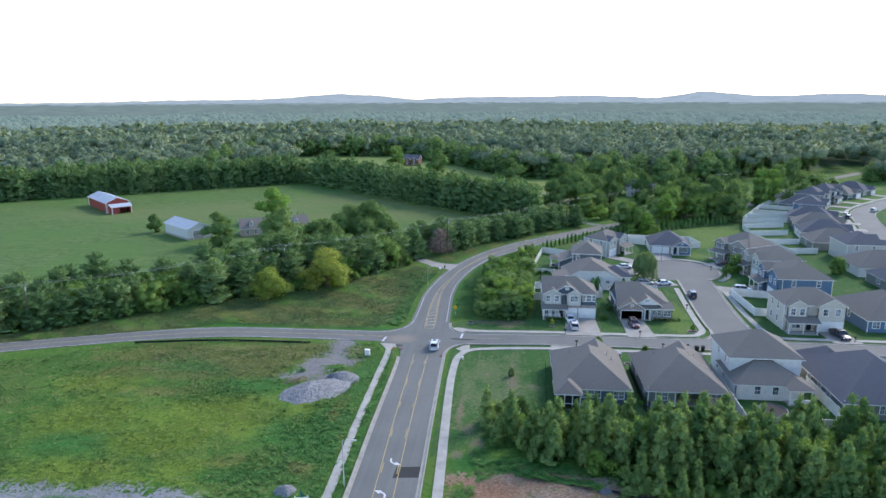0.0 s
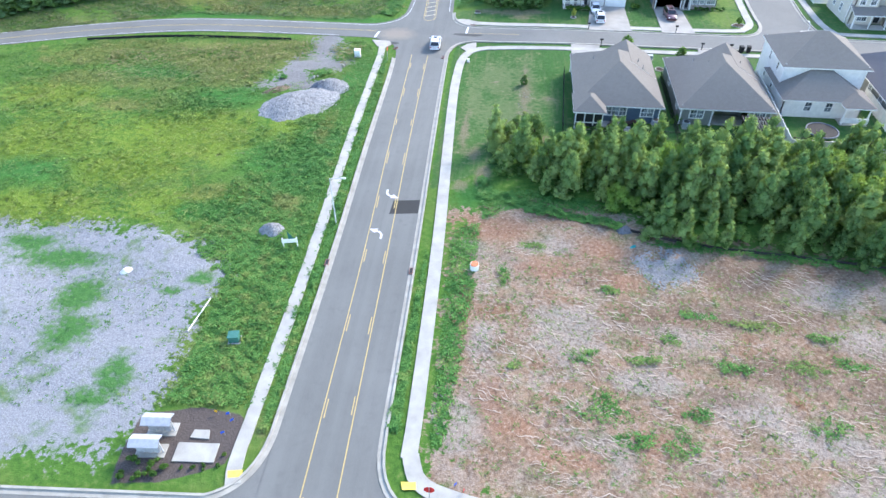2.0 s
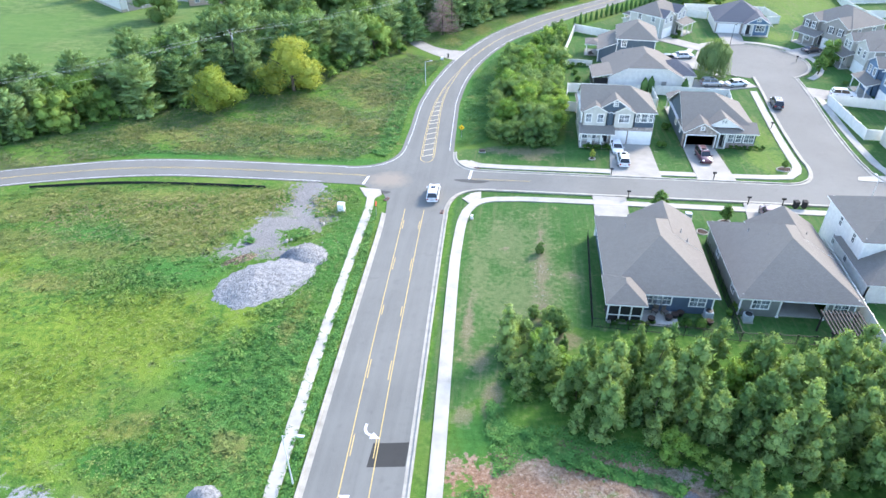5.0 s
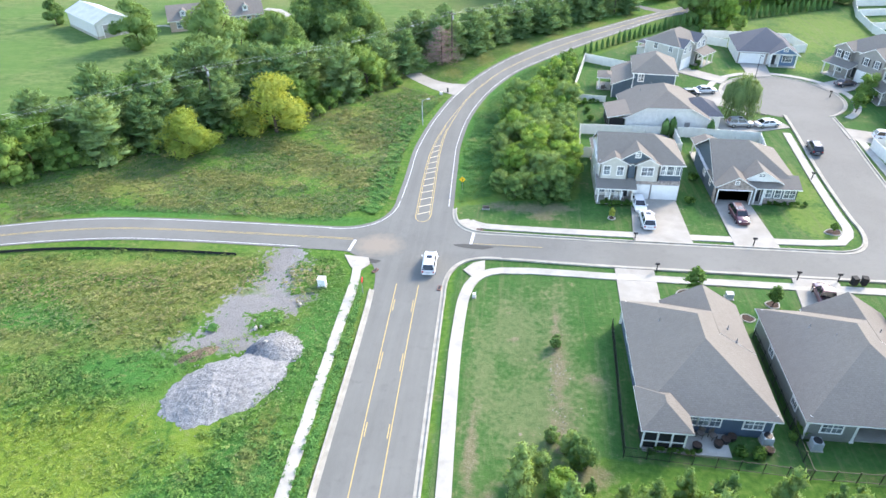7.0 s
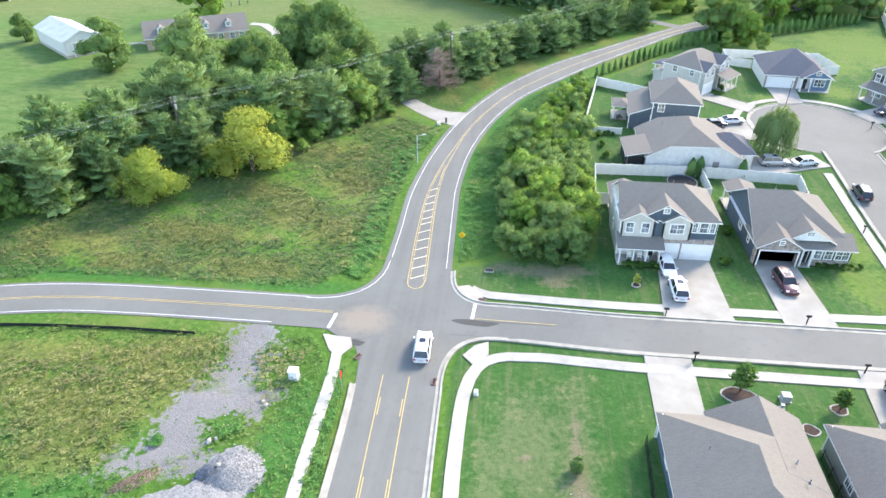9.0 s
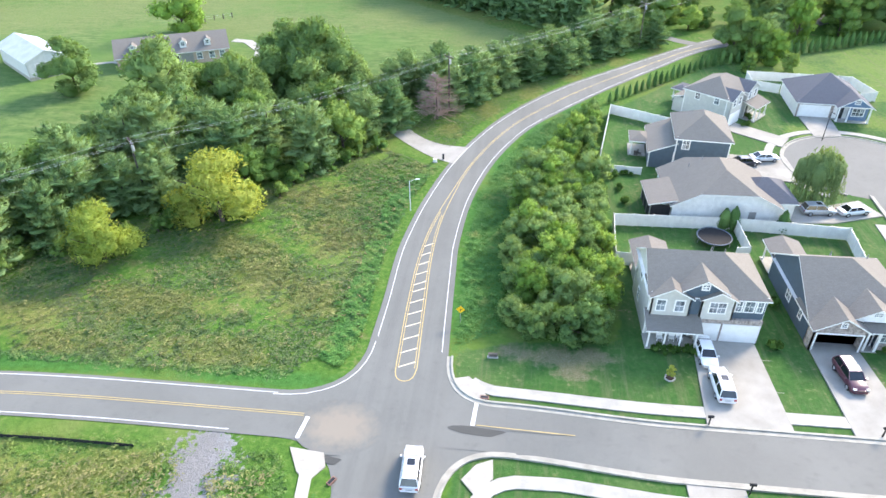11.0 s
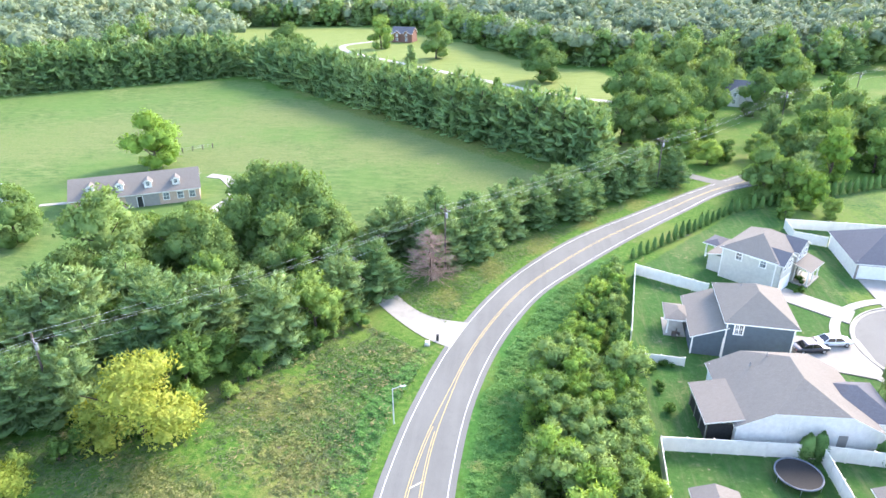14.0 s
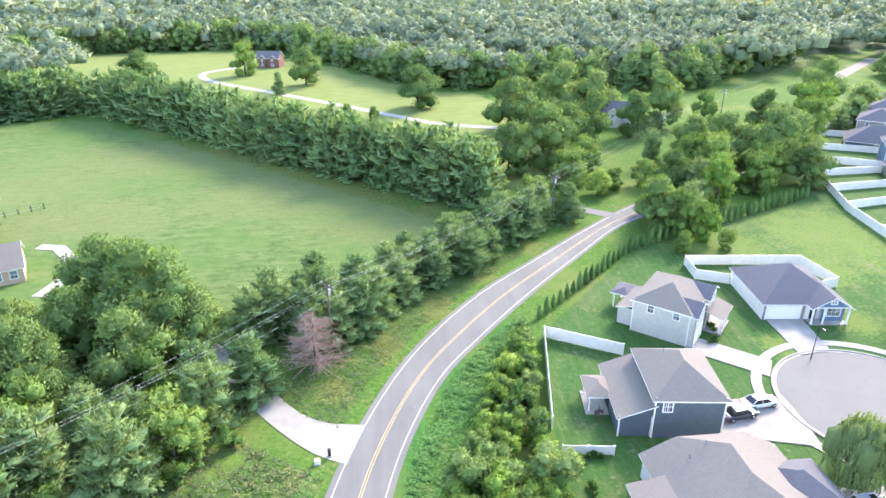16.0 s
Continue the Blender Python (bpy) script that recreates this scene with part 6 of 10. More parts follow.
def pine(seed, height, radius, mat, count=1300, size=0.42, low=0.10, blunt=0.55, levels=9, boughs=7):
    """A soft white pine: whorls of upswept boughs, each a long plume of needle tufts, on a straight trunk."""
    r = np.random.default_rng(seed)
    fo = Foliage()
    plumes = []
    for i in range(levels):
        u = i / (levels - 1)
        z = height * (low + (0.93 - low) * u)
        reach = radius * (1 - u ** 1.6) ** blunt * r.uniform(0.85, 1.08) + 0.35
        n = max(3, int(round(boughs * (1 - 0.5 * u))))
        for k in range(n):
            a = 2 * math.pi * (k + r.uniform(-0.3, 0.3)) / n + 2.4 * i
            plumes.append((a, z + r.normal(0, 0.25), reach * r.uniform(0.72, 1.15), 0.10 + 0.55 * u + r.normal(0, 0.08)))
    plumes.append((0.0, height * 0.93, 0.5, 1.6))
    total = sum(q[2] for q in plumes)
    for a, z, rr, rise in plumes:
        out = np.array((math.cos(a), math.sin(a), rise))
        out /= np.linalg.norm(out)
        side = np.array((-math.sin(a), math.cos(a), 0.0))
        up = np.cross(out, side)
        axes = np.array((out, side, up))
        root = np.array((0, 0, z))
        c = root + out * rr * 0.62
        wide = 0.20 * rr + 0.30
        v, f, nn = lump(r, c - up * wide * 0.15, (rr * 0.34, wide * 0.62, wide * 0.30), axes, 0, 0.3)
        fo.add(v, f, unit(nn + 0.35 * np.array((out[0], out[1], 0.3))))
        m = max(5, int(count * rr / total))
        d = sphere_points(m, r)
        d[:, 2] = np.where(d[:, 2] < -0.3, -d[:, 2], d[:, 2])
        q = c + (d * (rr * 0.48, wide * 1.2, wide * 0.85) * r.uniform(0.35, 1.15, (m, 1))) @ axes
        fo.add(*cards(q, d @ axes + 0.5 * out + (0, 0, 0.25), size, r, 0.24, 1.1, 0.75))
    for i in range(4):
        u = (i + 0.5) / 4
        v, f, nn = lump(r, (0, 0, height * (low + (0.85 - low) * u)), np.array((1, 1, 1.25)) * radius * 0.40 * (1 - 0.6 * u), None, 1, 0.25)
        fo.add(v, f, nn)
    return fo.make("crown", mat), trunk_mesh("trunk", r, height * 0.92, 0.02 * height + 0.04, 0, 0.1)


def dead_pine(seed, height, radius):
    """A leafless conifer: many thin drooping twigs on bare boughs."""
    r = np.random.default_rng(seed)
    b = Build()
    for i in range(120):
        u = r.uniform(0.08, 0.98)
        a = r.uniform(0, 2 * math.pi)
        reach = radius * (1 - u ** 1.8) ** 0.6 * r.uniform(0.7, 1.1) + 0.2
        s, e = Vector((0, 0, height * u)), Vector((math.cos(a) * reach, math.sin(a) * reach, height * u + reach * r.uniform(-0.15, 0.35)))
        b.tube(s, e, 0.035, 0.01, 4)
        for q in np.linspace(0.25, 1, 9):
            c = s.lerp(e, q)
            for _ in range(2):
                d = Vector((r.normal(0, 1) + math.cos(a), r.normal(0, 1) + math.sin(a), r.normal(0, 0.7))) * 0.3
                b.tube(c, c + d * 1.2, 0.024, 0.008, 3)
    return mesh("crown", b.v, b.f, TWIG_DEAD), trunk_mesh("trunk", r, height * 0.9, 0.14, 0, 0.1)


def cone_hedge(seed, height, radius, mat, count=300, size=0.2):
    r = np.random.default_rng(seed)
    fo = Foliage()
    v, f, n = lump(r, (0, 0, height * 0.46), (radius * 0.72, radius * 0.72, height * 0.5), None, 2, 0.14)
    fo.add(v, f, n)
    u = r.uniform(0, 1, count) ** 0.8
    a = r.uniform(0, 2 * math.pi, count)
    rad = radius * np.clip(1 - u, 0, 1) ** 0.7 * r.uniform(0.8, 1.25, count)
    fo.add(*cards(np.c_[np.cos(a) * rad, np.sin(a) * rad, 0.1 + u * height], np.c_[np.cos(a), np.sin(a), np.full(count, 0.5)], size, r))
    return fo.make("crown", mat), trunk_mesh("trunk", r, height * 0.5, 0.04, 0, 0.1)


def willow(seed, height, radius):
    r = np.random.default_rng(seed)
    P, N = [], []
    for i in range(230):
        a, q = r.uniform(0, 2 * math.pi), math.sqrt(r.uniform(0.02, 1))
        top = height * (1 - 0.30 * q * q) * r.uniform(0.9, 1.03)
        bot = height * r.uniform(0.05, 0.25) if q > 0.55 else height * 0.5
        z = np.arange(top, bot, -0.22)
        out = radius * q * (0.72 + 0.28 * np.sqrt(np.linspace(0, 1, len(z)) + 0.02))
        P.append(np.c_[np.cos(a) * out + r.normal(0, 0.07, len(z)), np.sin(a) * out + r.normal(0, 0.07, len(z)), z])
        N.append(np.tile((math.cos(a), math.sin(a), 0.3), (len(z), 1)))
    p, n = np.vstack(P), np.vstack(N)
    m = len(p)
    s = np.tile((0.0, 0.0, 1.0), (m, 1)) + r.normal(0, 0.15, (m, 3))
    t = np.cross(n + r.normal(0, 0.3, (m, 3)), s)
    t /= np.linalg.norm(t, axis=1)[:, None]
    L = r.uniform(0.25, 0.42, m)[:, None]
    v = np.stack([p - s * L, p - t * 0.08, p + s * L * 0.4 + t * 0.08], 1)
    soft = unit(n * (1, 1, 0.6) + (0, 0, 0.35) + r.normal(0, 0.3, (m, 3)))
    back = (np.cross(v[:, 1] - v[:, 0], v[:, 2] - v[:, 0]) * soft).sum(1) < 0
    v[back] = v[back][:, ::-1]
    fo = Foliage()
    fo.add(v.reshape(-1, 3), np.arange(3 * m).reshape(-1, 3), np.repeat(soft, 3, 0))
    for i in range(9):
        a = i * 2.4
        q = 0.62 * radius * math.sqrt(i / 9)
        v, f, k = lump(r, (math.cos(a) * q, math.sin(a) * q, height * (0.68 - 0.16 * i / 9)), (radius * 0.36, radius * 0.36, height * 0.27), None, 1)
        fo.add(v, f, k)
    return fo.make("crown", LEAF_WILLOW), trunk_mesh("trunk", r, height * 0.7, 0.2, 4, radius * 0.4)


def bush(seed, radius, mat, count=260, size=0.2):
    r = np.random.default_rng(seed)
    rows = [(r.normal(0, 0.35) * radius, r.normal(0, 0.35) * radius, radius * r.uniform(0.4, 0.8), radius * r.uniform(0.45, 0.7), 0.9) for _ in range(5)]
    return lobed_crown(r, np.array(rows), count, size, 0.8).make("foliage", mat)




def plant(kind, x, y, scale=1.0, rz=None, label="", category="tree", group="", tall=None):
    """One tree of a kind (crown and trunk meshes shared), set on the ground."""
    crown, trunk, name = kind
    t = thing(name, x, y, gz(y), label=label, category=category, group=group)
    r = random.uniform(0, 360) if rz is None else rz
    t.matrix_basis = pose(x, y, gz(y), 0, 0, r)
    s = scale * (tall or random.uniform(0.92, 1.1))
    t.scale = (scale, scale, s)
    c = new("crown", crown)
    c.parent = t
    k = new("trunk", trunk)
    k.parent = t
    return t


def kinds(name, maker, n, *a, **kw):
    return [(*maker(100 + 17 * i + len(name), *a, **kw), name) for i in range(n)]


OAKS = kinds("shade_tree", broadleaf, 4, 9.0, 4.6, LEAF_OAK, 5200, 0.33, 0.10, lobes=36)
FAR_OAKS = kinds("shade_tree", broadleaf, 4, 9.0, 4.6, LEAF_OAK, 750, 0.70, 0.06, lobes=20)
GREENS = kinds("broadleaf_tree", broadleaf, 4, 7.5, 3.2, LEAF_GREEN, 2700, 0.30, 0.06, lobes=28)
COPSE = kinds("broadleaf_tree", broadleaf, 4, 6.0, 2.6, LEAF_YOUNG, 2700, 0.25, 0.05, lobes=28)
LIMES = kinds("broadleaf_tree", broadleaf, 3, 6.0, 2.4, LEAF_LIME, 2700, 0.24, 0.06, lobes=28)
YELLOWS = kinds("yellowing_tree", broadleaf, 2, 8.0, 4.8, LEAF_YELLOW, 10500, 0.24, -0.02, lobes=30, core=0.52, even=0.62)
YELLOW_OAK = kinds("shade_tree", broadleaf, 1, 9.0, 4.6, LEAF_LIME, 4600, 0.36, 0.10, lobes=36)
SAPLINGS = kinds("young_tree", sapling, 6, 7.2, 1.6, LEAF_YOUNG, 1450, 0.27)
SCRUB = kinds("shrub", broadleaf, 3, 3.0, 1.7, LEAF_GREEN, 620, 0.26, 0.02, lobes=11) + kinds("shrub", broadleaf, 2, 3.0, 1.6, LEAF_LIME, 620, 0.26, 0.02, lobes=11) + kinds("shrub", broadleaf, 1, 3.0, 1.5, LEAF_YOUNG, 620, 0.26, 0.02, lobes=11)
PINES = kinds("pine_tree", pine, 5, 9.0, 3.7, LEAF_PINE, 5400, 0.30, 0.04, 0.42)
FAR_PINES = kinds("pine_tree", pine, 4, 9.0, 3.7, LEAF_PINE, 600, 0.74, 0.02, 0.42, 8, 6)
DEAD = [(*dead_pine(3, 7.0, 3.4), "dead_pine")]
HEDGES = kinds("arborvitae", cone_hedge, 3, 2.5, 0.52, LEAF_CEDAR)

STAND = [(-3.6, 85), (-1.8, 77), (5, 73.5), (13, 71.5), (14.5, 66.8), (30, 66.0), (45, 64.3), (66, 63.2), (66, 83.5), (36, 85.2), (20, 84), (4, 84.5)]
for i, (x, y) in enumerate(scatter(STAND, 190, 1.75, 5)):
    near = min(1.0, 0.74 + 0.08 * float(inside(STAND, np.array([x]), np.array([y]))[0]))
    plant(SAPLINGS[i % 6] if i % 16 else LIMES[i % 3], x, y, near * random.uniform(0.5, 1.15) * (1.0 if i % 16 else 0.7), label="slim young green tree in a dense stand", group="young tree stand")
for x, y, s in ((1.5, 88.5, 0.40), (0.95, 102.3, 0.26), (0.2, 89.5, 0.28), (2.4, 87.2, 0.5), (-1.2, 86.0, 0.5)):
    plant(COPSE[int(y) % 4], x, y, s, label="small sapling on the mown verge")

for i, (x, y) in enumerate(scatter(STAND, 110, 2.1, 15)):
    plant(SCRUB[(0, 5, 1, 2)[i % 4]], x, y, random.uniform(0.55, 0.95), tall=random.uniform(0.5, 0.9), label="low green undergrowth among the young trees", category="shrub", group="undergrowth")
for x, y, k in ((33, 77, 0.9), (36.5, 74, 1.0), (39.5, 77, 0.9), (36, 80, 0.8), (42, 73.5, 0.9)):
    plant(LIMES[int(x) % 3], x, y, k, tall=0.95, label="broad light green tree in the young stand", group="young tree stand")
# the treeline between the meadow and the pasture
PINE_BELT = [(-74, 144), (-62, 150), (-51, 157), (-40, 165), (-36, 170), (-30, 178), (-26.5, 184.5), (-29, 189), (-36, 184), (-44, 181), (-56, 172), (-66, 176), (-76, 164)]
for i, (x, y) in enumerate(scatter(PINE_BELT, 50, 4.3, 31)):
    plant(PINES[i % 5] if i % 5 else GREENS[i % 4], x, y, random.uniform(0.85, 1.35), tall=random.uniform(0.8, 1.05), label="soft blue-green pine of the roadside tree line", group="tree line")
TREELINE = [(-122, 103), (-104, 114), (-92, 121), (-78, 132), (-66, 142), (-60, 147), (-66, 160), (-80, 152), (-100, 138), (-126, 122)]
for i, (x, y) in enumerate(scatter(TREELINE, 64, 4.2, 8)):
    k = PINES[i % 5] if i % 3 else GREENS[i % 4]
    plant(k, x, y, random.uniform(0.8, 1.2), label="dark green tree of the roadside tree line", group="tree line")
for i, (x, y) in enumerate(resample(np.array([(-100, 115.5), (-78, 131), (-66, 140.5), (-58, 144.5), (-40, 158.5), (-36.5, 166.5), (-29, 175.5)]), 34)):
    plant(SCRUB[i % 3], x + random.uniform(-1, 1), y + random.uniform(0, 1.6), random.uniform(0.7, 1.15), label="low leafy scrub at the foot of the tree line", category="shrub", group="tree line scrub")
for x, y, r, h in ((-68.1, 185, 7.2, 1.0), (-54.6, 187, 5.2, 1.05), (-43.4, 199.5, 7.4, 1.0), (-53.4, 209, 6.0, 0.95), (-42.3, 189, 5.4, 1.0), (-60, 178, 4.6, 0.8), (-93.2, 197, 5.6, 0.95), 
                   (-36, 196, 4.4, 1.0), (-125, 214.2, 2.9, 1.15), (-48, 181, 4.2, 0.9)):
    plant(OAKS[int(abs(x) * 3) % 4], x, y, r / 4.6, tall=h, label="rounded dull green shade tree on the farm", group="farm shade trees")
FARM_GROVE = [(-72, 176), (-58, 174), (-38, 184), (-33, 197), (-44, 208), (-58, 206), (-68, 194)]
for i, (x, y) in enumerate(scatter(FARM_GROVE, 13, 5.6, 41)):
    plant(OAKS[i % 4] if i % 3 else GREENS[i % 4], x, y, random.uniform(0.85, 1.15), label="leafy tree of the grove behind the tree line", group="farm shade trees")
plant(YELLOW_OAK[0], -90.5, 239.2, 1.45, tall=0.95, label="round yellow-green tree alone in the pasture")
plant(LIMES[0], -61.5, 196.5, 1.2, label="small bright green tree beside the farmhouse")
plant(YELLOWS[0], -45.0, 152.5, 1.42, 38, tall=0.84, label="large yellow-green broadleaf tree at the meadow's edge")
plant(YELLOWS[1], -56.0, 142.5, 1.05, 60, tall=0.88, label="golden-yellow tree at the meadow's edge")
# pines along the curve
ROAD_BELT = [(-20.5, 192), (-14, 200), (-8, 207), (0, 214.5), (10, 224.5), (19, 232.5), (25, 237.5), (24, 242), (16, 238), (5, 229), (-6, 221), (-16, 211.5), (-29, 205), (-30, 198), (-23.5, 197)]
for i, (x, y) in enumerate(scatter(ROAD_BELT, 50, 3.6, 32, ([(-25.5, 186), (-16, 186), (-16.5, 195.5), (-25.5, 195.5)],))):
    plant(PINES[i % 5], x, y, random.uniform(0.78, 1.05), tall=random.uniform(0.85, 1.08), label="blue-green pine beside the curving road", group="roadside pines")
plant(DEAD[0], -20.4, 190.2, 1.12, tall=1.05, label="bare reddish-brown dead pine beside the road")
# copse inside the curve
COPSE_AREA = [(-5.6, 134.2), (-2, 133.4), (3.4, 134.4), (5.2, 147), (5.2, 158), (5.4, 176), (7.8, 195), (4, 190), (-1.0, 178), (-5.4, 166), (-6.4, 150)]
for i, (x, y) in enumerate(scatter(COPSE_AREA, 72, 2.3, 11)):
    s = random.uniform(0.62, 1.12) * (1.0 if y < 168 else 0.55)
    plant(COPSE[i % 4] if i % 5 in (1, 2, 4) else LIMES[i % 3], x, y, s, tall=random.uniform(0.85, 1.05), label="bushy green tree in the roadside copse", group="roadside copse")
for i, (x, y) in enumerate(scatter([(-4.4, 163), (5.0, 163), (5.4, 178), (8.2, 197), (3.6, 190), (-1.2, 178)], 46, 1.5, 77)):
    plant(SCRUB[(0, 3, 4, 5, 3, 1)[i % 6]], x, y, random.uniform(0.6, 1.15), tall=random.uniform(0.8, 1.3), label="leafy light green shrub between the road and the fence", category="shrub", group="roadside scrub")
for x, y, k in ((-3.6, 133.4, 0.72), (0.4, 133.2, 0.8), (-6.2, 136, 0.6), (2.8, 133.8, 0.66)):
    plant(COPSE[int(x) % 4], x, y, k, label="bushy green tree at the front of the copse", group="roadside copse")
for x, y, k in ((2.6, 136.2, 0.36), (3.6, 150.5, 0.40), (-1.6, 135.6, 0.30), (0.5, 143, 0.34), (2.4, 161, 0.30)):
    plant(LIMES[int(y) % 3], x, y, k * 1.9, tall=1.0, label="yellow-green tree among the roadside copse", group="roadside copse")
# arborvitae row
row = resample(smooth_line([(10.8, 200.5), (21.5, 211.5), (32.8, 222.8), (40, 226.5), (56, 234.5), (80, 246.5)]), 43)
for i, (x, y) in enumerate(row):
    plant(HEDGES[i % 3], x, y, random.uniform(0.85, 1.15) * (1.0 if y < 224 else 1.25), label="narrow green arborvitae in a clipped row", category="shrub", group="arborvitae row")
plant((*willow(5, 6.6, 3.1), "willow_tree"), 35.2, 165.8, 1.15, tall=1.08, label="drooping pale green willow on the lawn")
# trees by the bend and behind the neighbourhood
for k, x, y, r, h in ((OAKS[1], 40.4, 231.6, 4.8, 1.1), (YELLOW_OAK[0], 43, 239, 4.2, 1.0), (YELLOW_OAK[0], 35.2, 252.5, 3.2, 0.9), (GREENS[0], 44, 228.5, 3.4, 1.3), (PINES[0], 47, 233.5, 3.4, 1.1), (LIMES[1], 57.4, 243, 3.8, 1.35), (OAKS[2], 70, 266, 7.5, 1.0), (OAKS[3], 79, 262, 8.0, 1.0),
                      (OAKS[0], 84, 254, 5.5, 0.9), (GREENS[1], 63, 256, 5.0, 1.2), (LIMES[2], 47.4, 226.5, 2.8, 1.2), (PINES[3], 51.9, 238.7, 2.6, 1.2), (GREENS[2], 41.2, 221, 1.7, 1.2), (GREENS[3], 49.5, 221.8, 1.8, 1.1),
                      (OAKS[3], 52, 252, 5.0, 1.0), (PINES[2], 55, 247, 3.4, 1.2), (GREENS[1], 70, 250, 4.2, 1.1), (OAKS[1], 90, 270, 6.5, 1.0), (GREENS[0], 74, 255, 4.4, 1.2), (GREENS[2], 60, 262, 4.5, 1.2), (OAKS[2], 66, 276, 6, 1)):
    base = 4.6 if k in OAKS or k in YELLOW_OAK else 3.2 if k in GREENS else 3.7 if k in PINES else 2.4
    plant(k, x, y, r / base, tall=h, label="leafy green tree on the edge of the open lawn", group="trees by the bend")
for k, x, y, r, h in ((OAKS[0], 25.1, 310, 8, 1.0), (OAKS[1], 44, 326, 9, 1.0), (OAKS[2], 54, 322, 8, 1.0), (OAKS[3], 44.5, 292, 6.3, 1.2), (OAKS[0], 28, 275, 8, 1.0), (OAKS[2], 36, 283, 6.5, 1.1), (OAKS[1], 60, 301, 5.0, 1.3),
                      (OAKS[3], 73, 313, 7.6, 1.1), (GREENS[0], 82.5, 304, 3.8, 1.6), (PINES[1], 55.5, 274, 2.8, 1.4), (OAKS[2], -0.1, 349, 8.6, 0.85), (OAKS[0], -44.8, 398, 7.2, 1.05), (GREENS[1], -75, 426, 6, 1.2),
                      (OAKS[3], 100, 302, 5.8, 1.1), (LIMES[0], 114, 300, 7.0, 1.0), (PINES[2], -53, 379, 2.8, 1.3), (GREENS[2], -24.6, 337, 2.0, 1.1), (GREENS[3], -15.5, 331.5, 2.0, 1.1), (OAKS[1], -118, 414, 9.0, 0.7),
                      (OAKS[0], 18, 268, 6.0, 1.1), (OAKS[3], 8, 262, 5.0, 1.2), (OAKS[1], 96, 285, 6.0, 1.0), (GREENS[2], 108, 292, 4.4, 1.4), (OAKS[2], 124, 318, 7.0, 1.1), (OAKS[0], 138, 334, 7.5, 1.1),
                      (OAKS[3], 35, 299, 6.0, 1.0), (OAKS[1], 32, 320, 7.0, 1.0)):
    base = 4.6 if k in OAKS else 3.2 if k in GREENS else 3.7 if k in PINES else 2.4
    plant(k, x, y, r / base, tall=h, label="broad green tree in the fields past the bend", group="field trees")
for x, y, k in ((40, 256, 0.8), (48, 258, 1.0), (20, 249, 1.0), (30.5, 259, 1.5), (36, 268, 1.5)):
    plant(GREENS[int(x) % 4], x, y, k, tall=0.95, label="leafy green tree hiding the road past the bend", group="trees by the bend")
# both sides of the road past the bend
VERGE = smooth_line([(126, 302), (150, 328), (166, 346), (207, 394), (246, 434), (300, 500), (345, 570)], 8.5)
for i, (x, y) in enumerate(VERGE):
    if 345 < y < 378:
        continue
    for j in range(2 if y > 380 else 1):
        k = FAR_OAKS[(i + j) % 4] if (i + 2 * j) % 4 else FAR_PINES[i % 4]
        plant(k, x + 7.5 * j + random.uniform(-1, 3), y - 6 * j + random.uniform(-3, 3), random.uniform(0.9, 1.3), tall=random.uniform(0.85, 1.05), label="leafy tree hiding the road past the bend", group="trees by the bend")
# windbreak of pines round the pasture
for a, b, n, dep in (((6, 245), (-112, 350), 36, 2), ((-114, 350), (-162, 320), 12, 3), ((-162, 320), (-262, 254), 24, 3)):
    a, b = np.array(a, float), np.array(b, float)
    t = (b - a) / np.linalg.norm(b - a)
    nn = np.array((t[1], -t[0]))
    for i in range(n):
        for j in range(dep):
            p = a + (b - a) * (i + 0.5 * (j % 2)) / n + nn * (4.6 * j + 3.2) + np.random.normal(0, 0.6, 2)
            plant(FAR_PINES[(i * 2 + j) % 4], p[0], p[1], random.uniform(1.3, 1.6), tall=random.uniform(1.0, 1.2), label="tall dark pine of the field windbreak", group="field windbreak")
# woods edge past the fields: individually built trees in front of the far canopy
WOOD_EDGE = smooth_line([(-330, 235), (-262, 268), (-200, 320), (-172, 350), (-190, 440), (-184, 504), (-123, 520), (-80, 521), (-42, 467), (-4, 404), (18, 384), (62, 382), (105, 372), (140, 402), (190, 440)], 9.0)
for i, (x, y) in enumerate(WOOD_EDGE):
    for j in range(2):
        k = FAR_OAKS[i % 4] if (i + j) % 3 else FAR_PINES[i % 4]
        plant(k, x + random.uniform(-3, 3), y + 9.5 * j + random.uniform(-2, 2), random.uniform(1.35, 1.75), tall=random.uniform(0.85, 1.1), label="tall tree at the edge of the woods", group="woods edge")

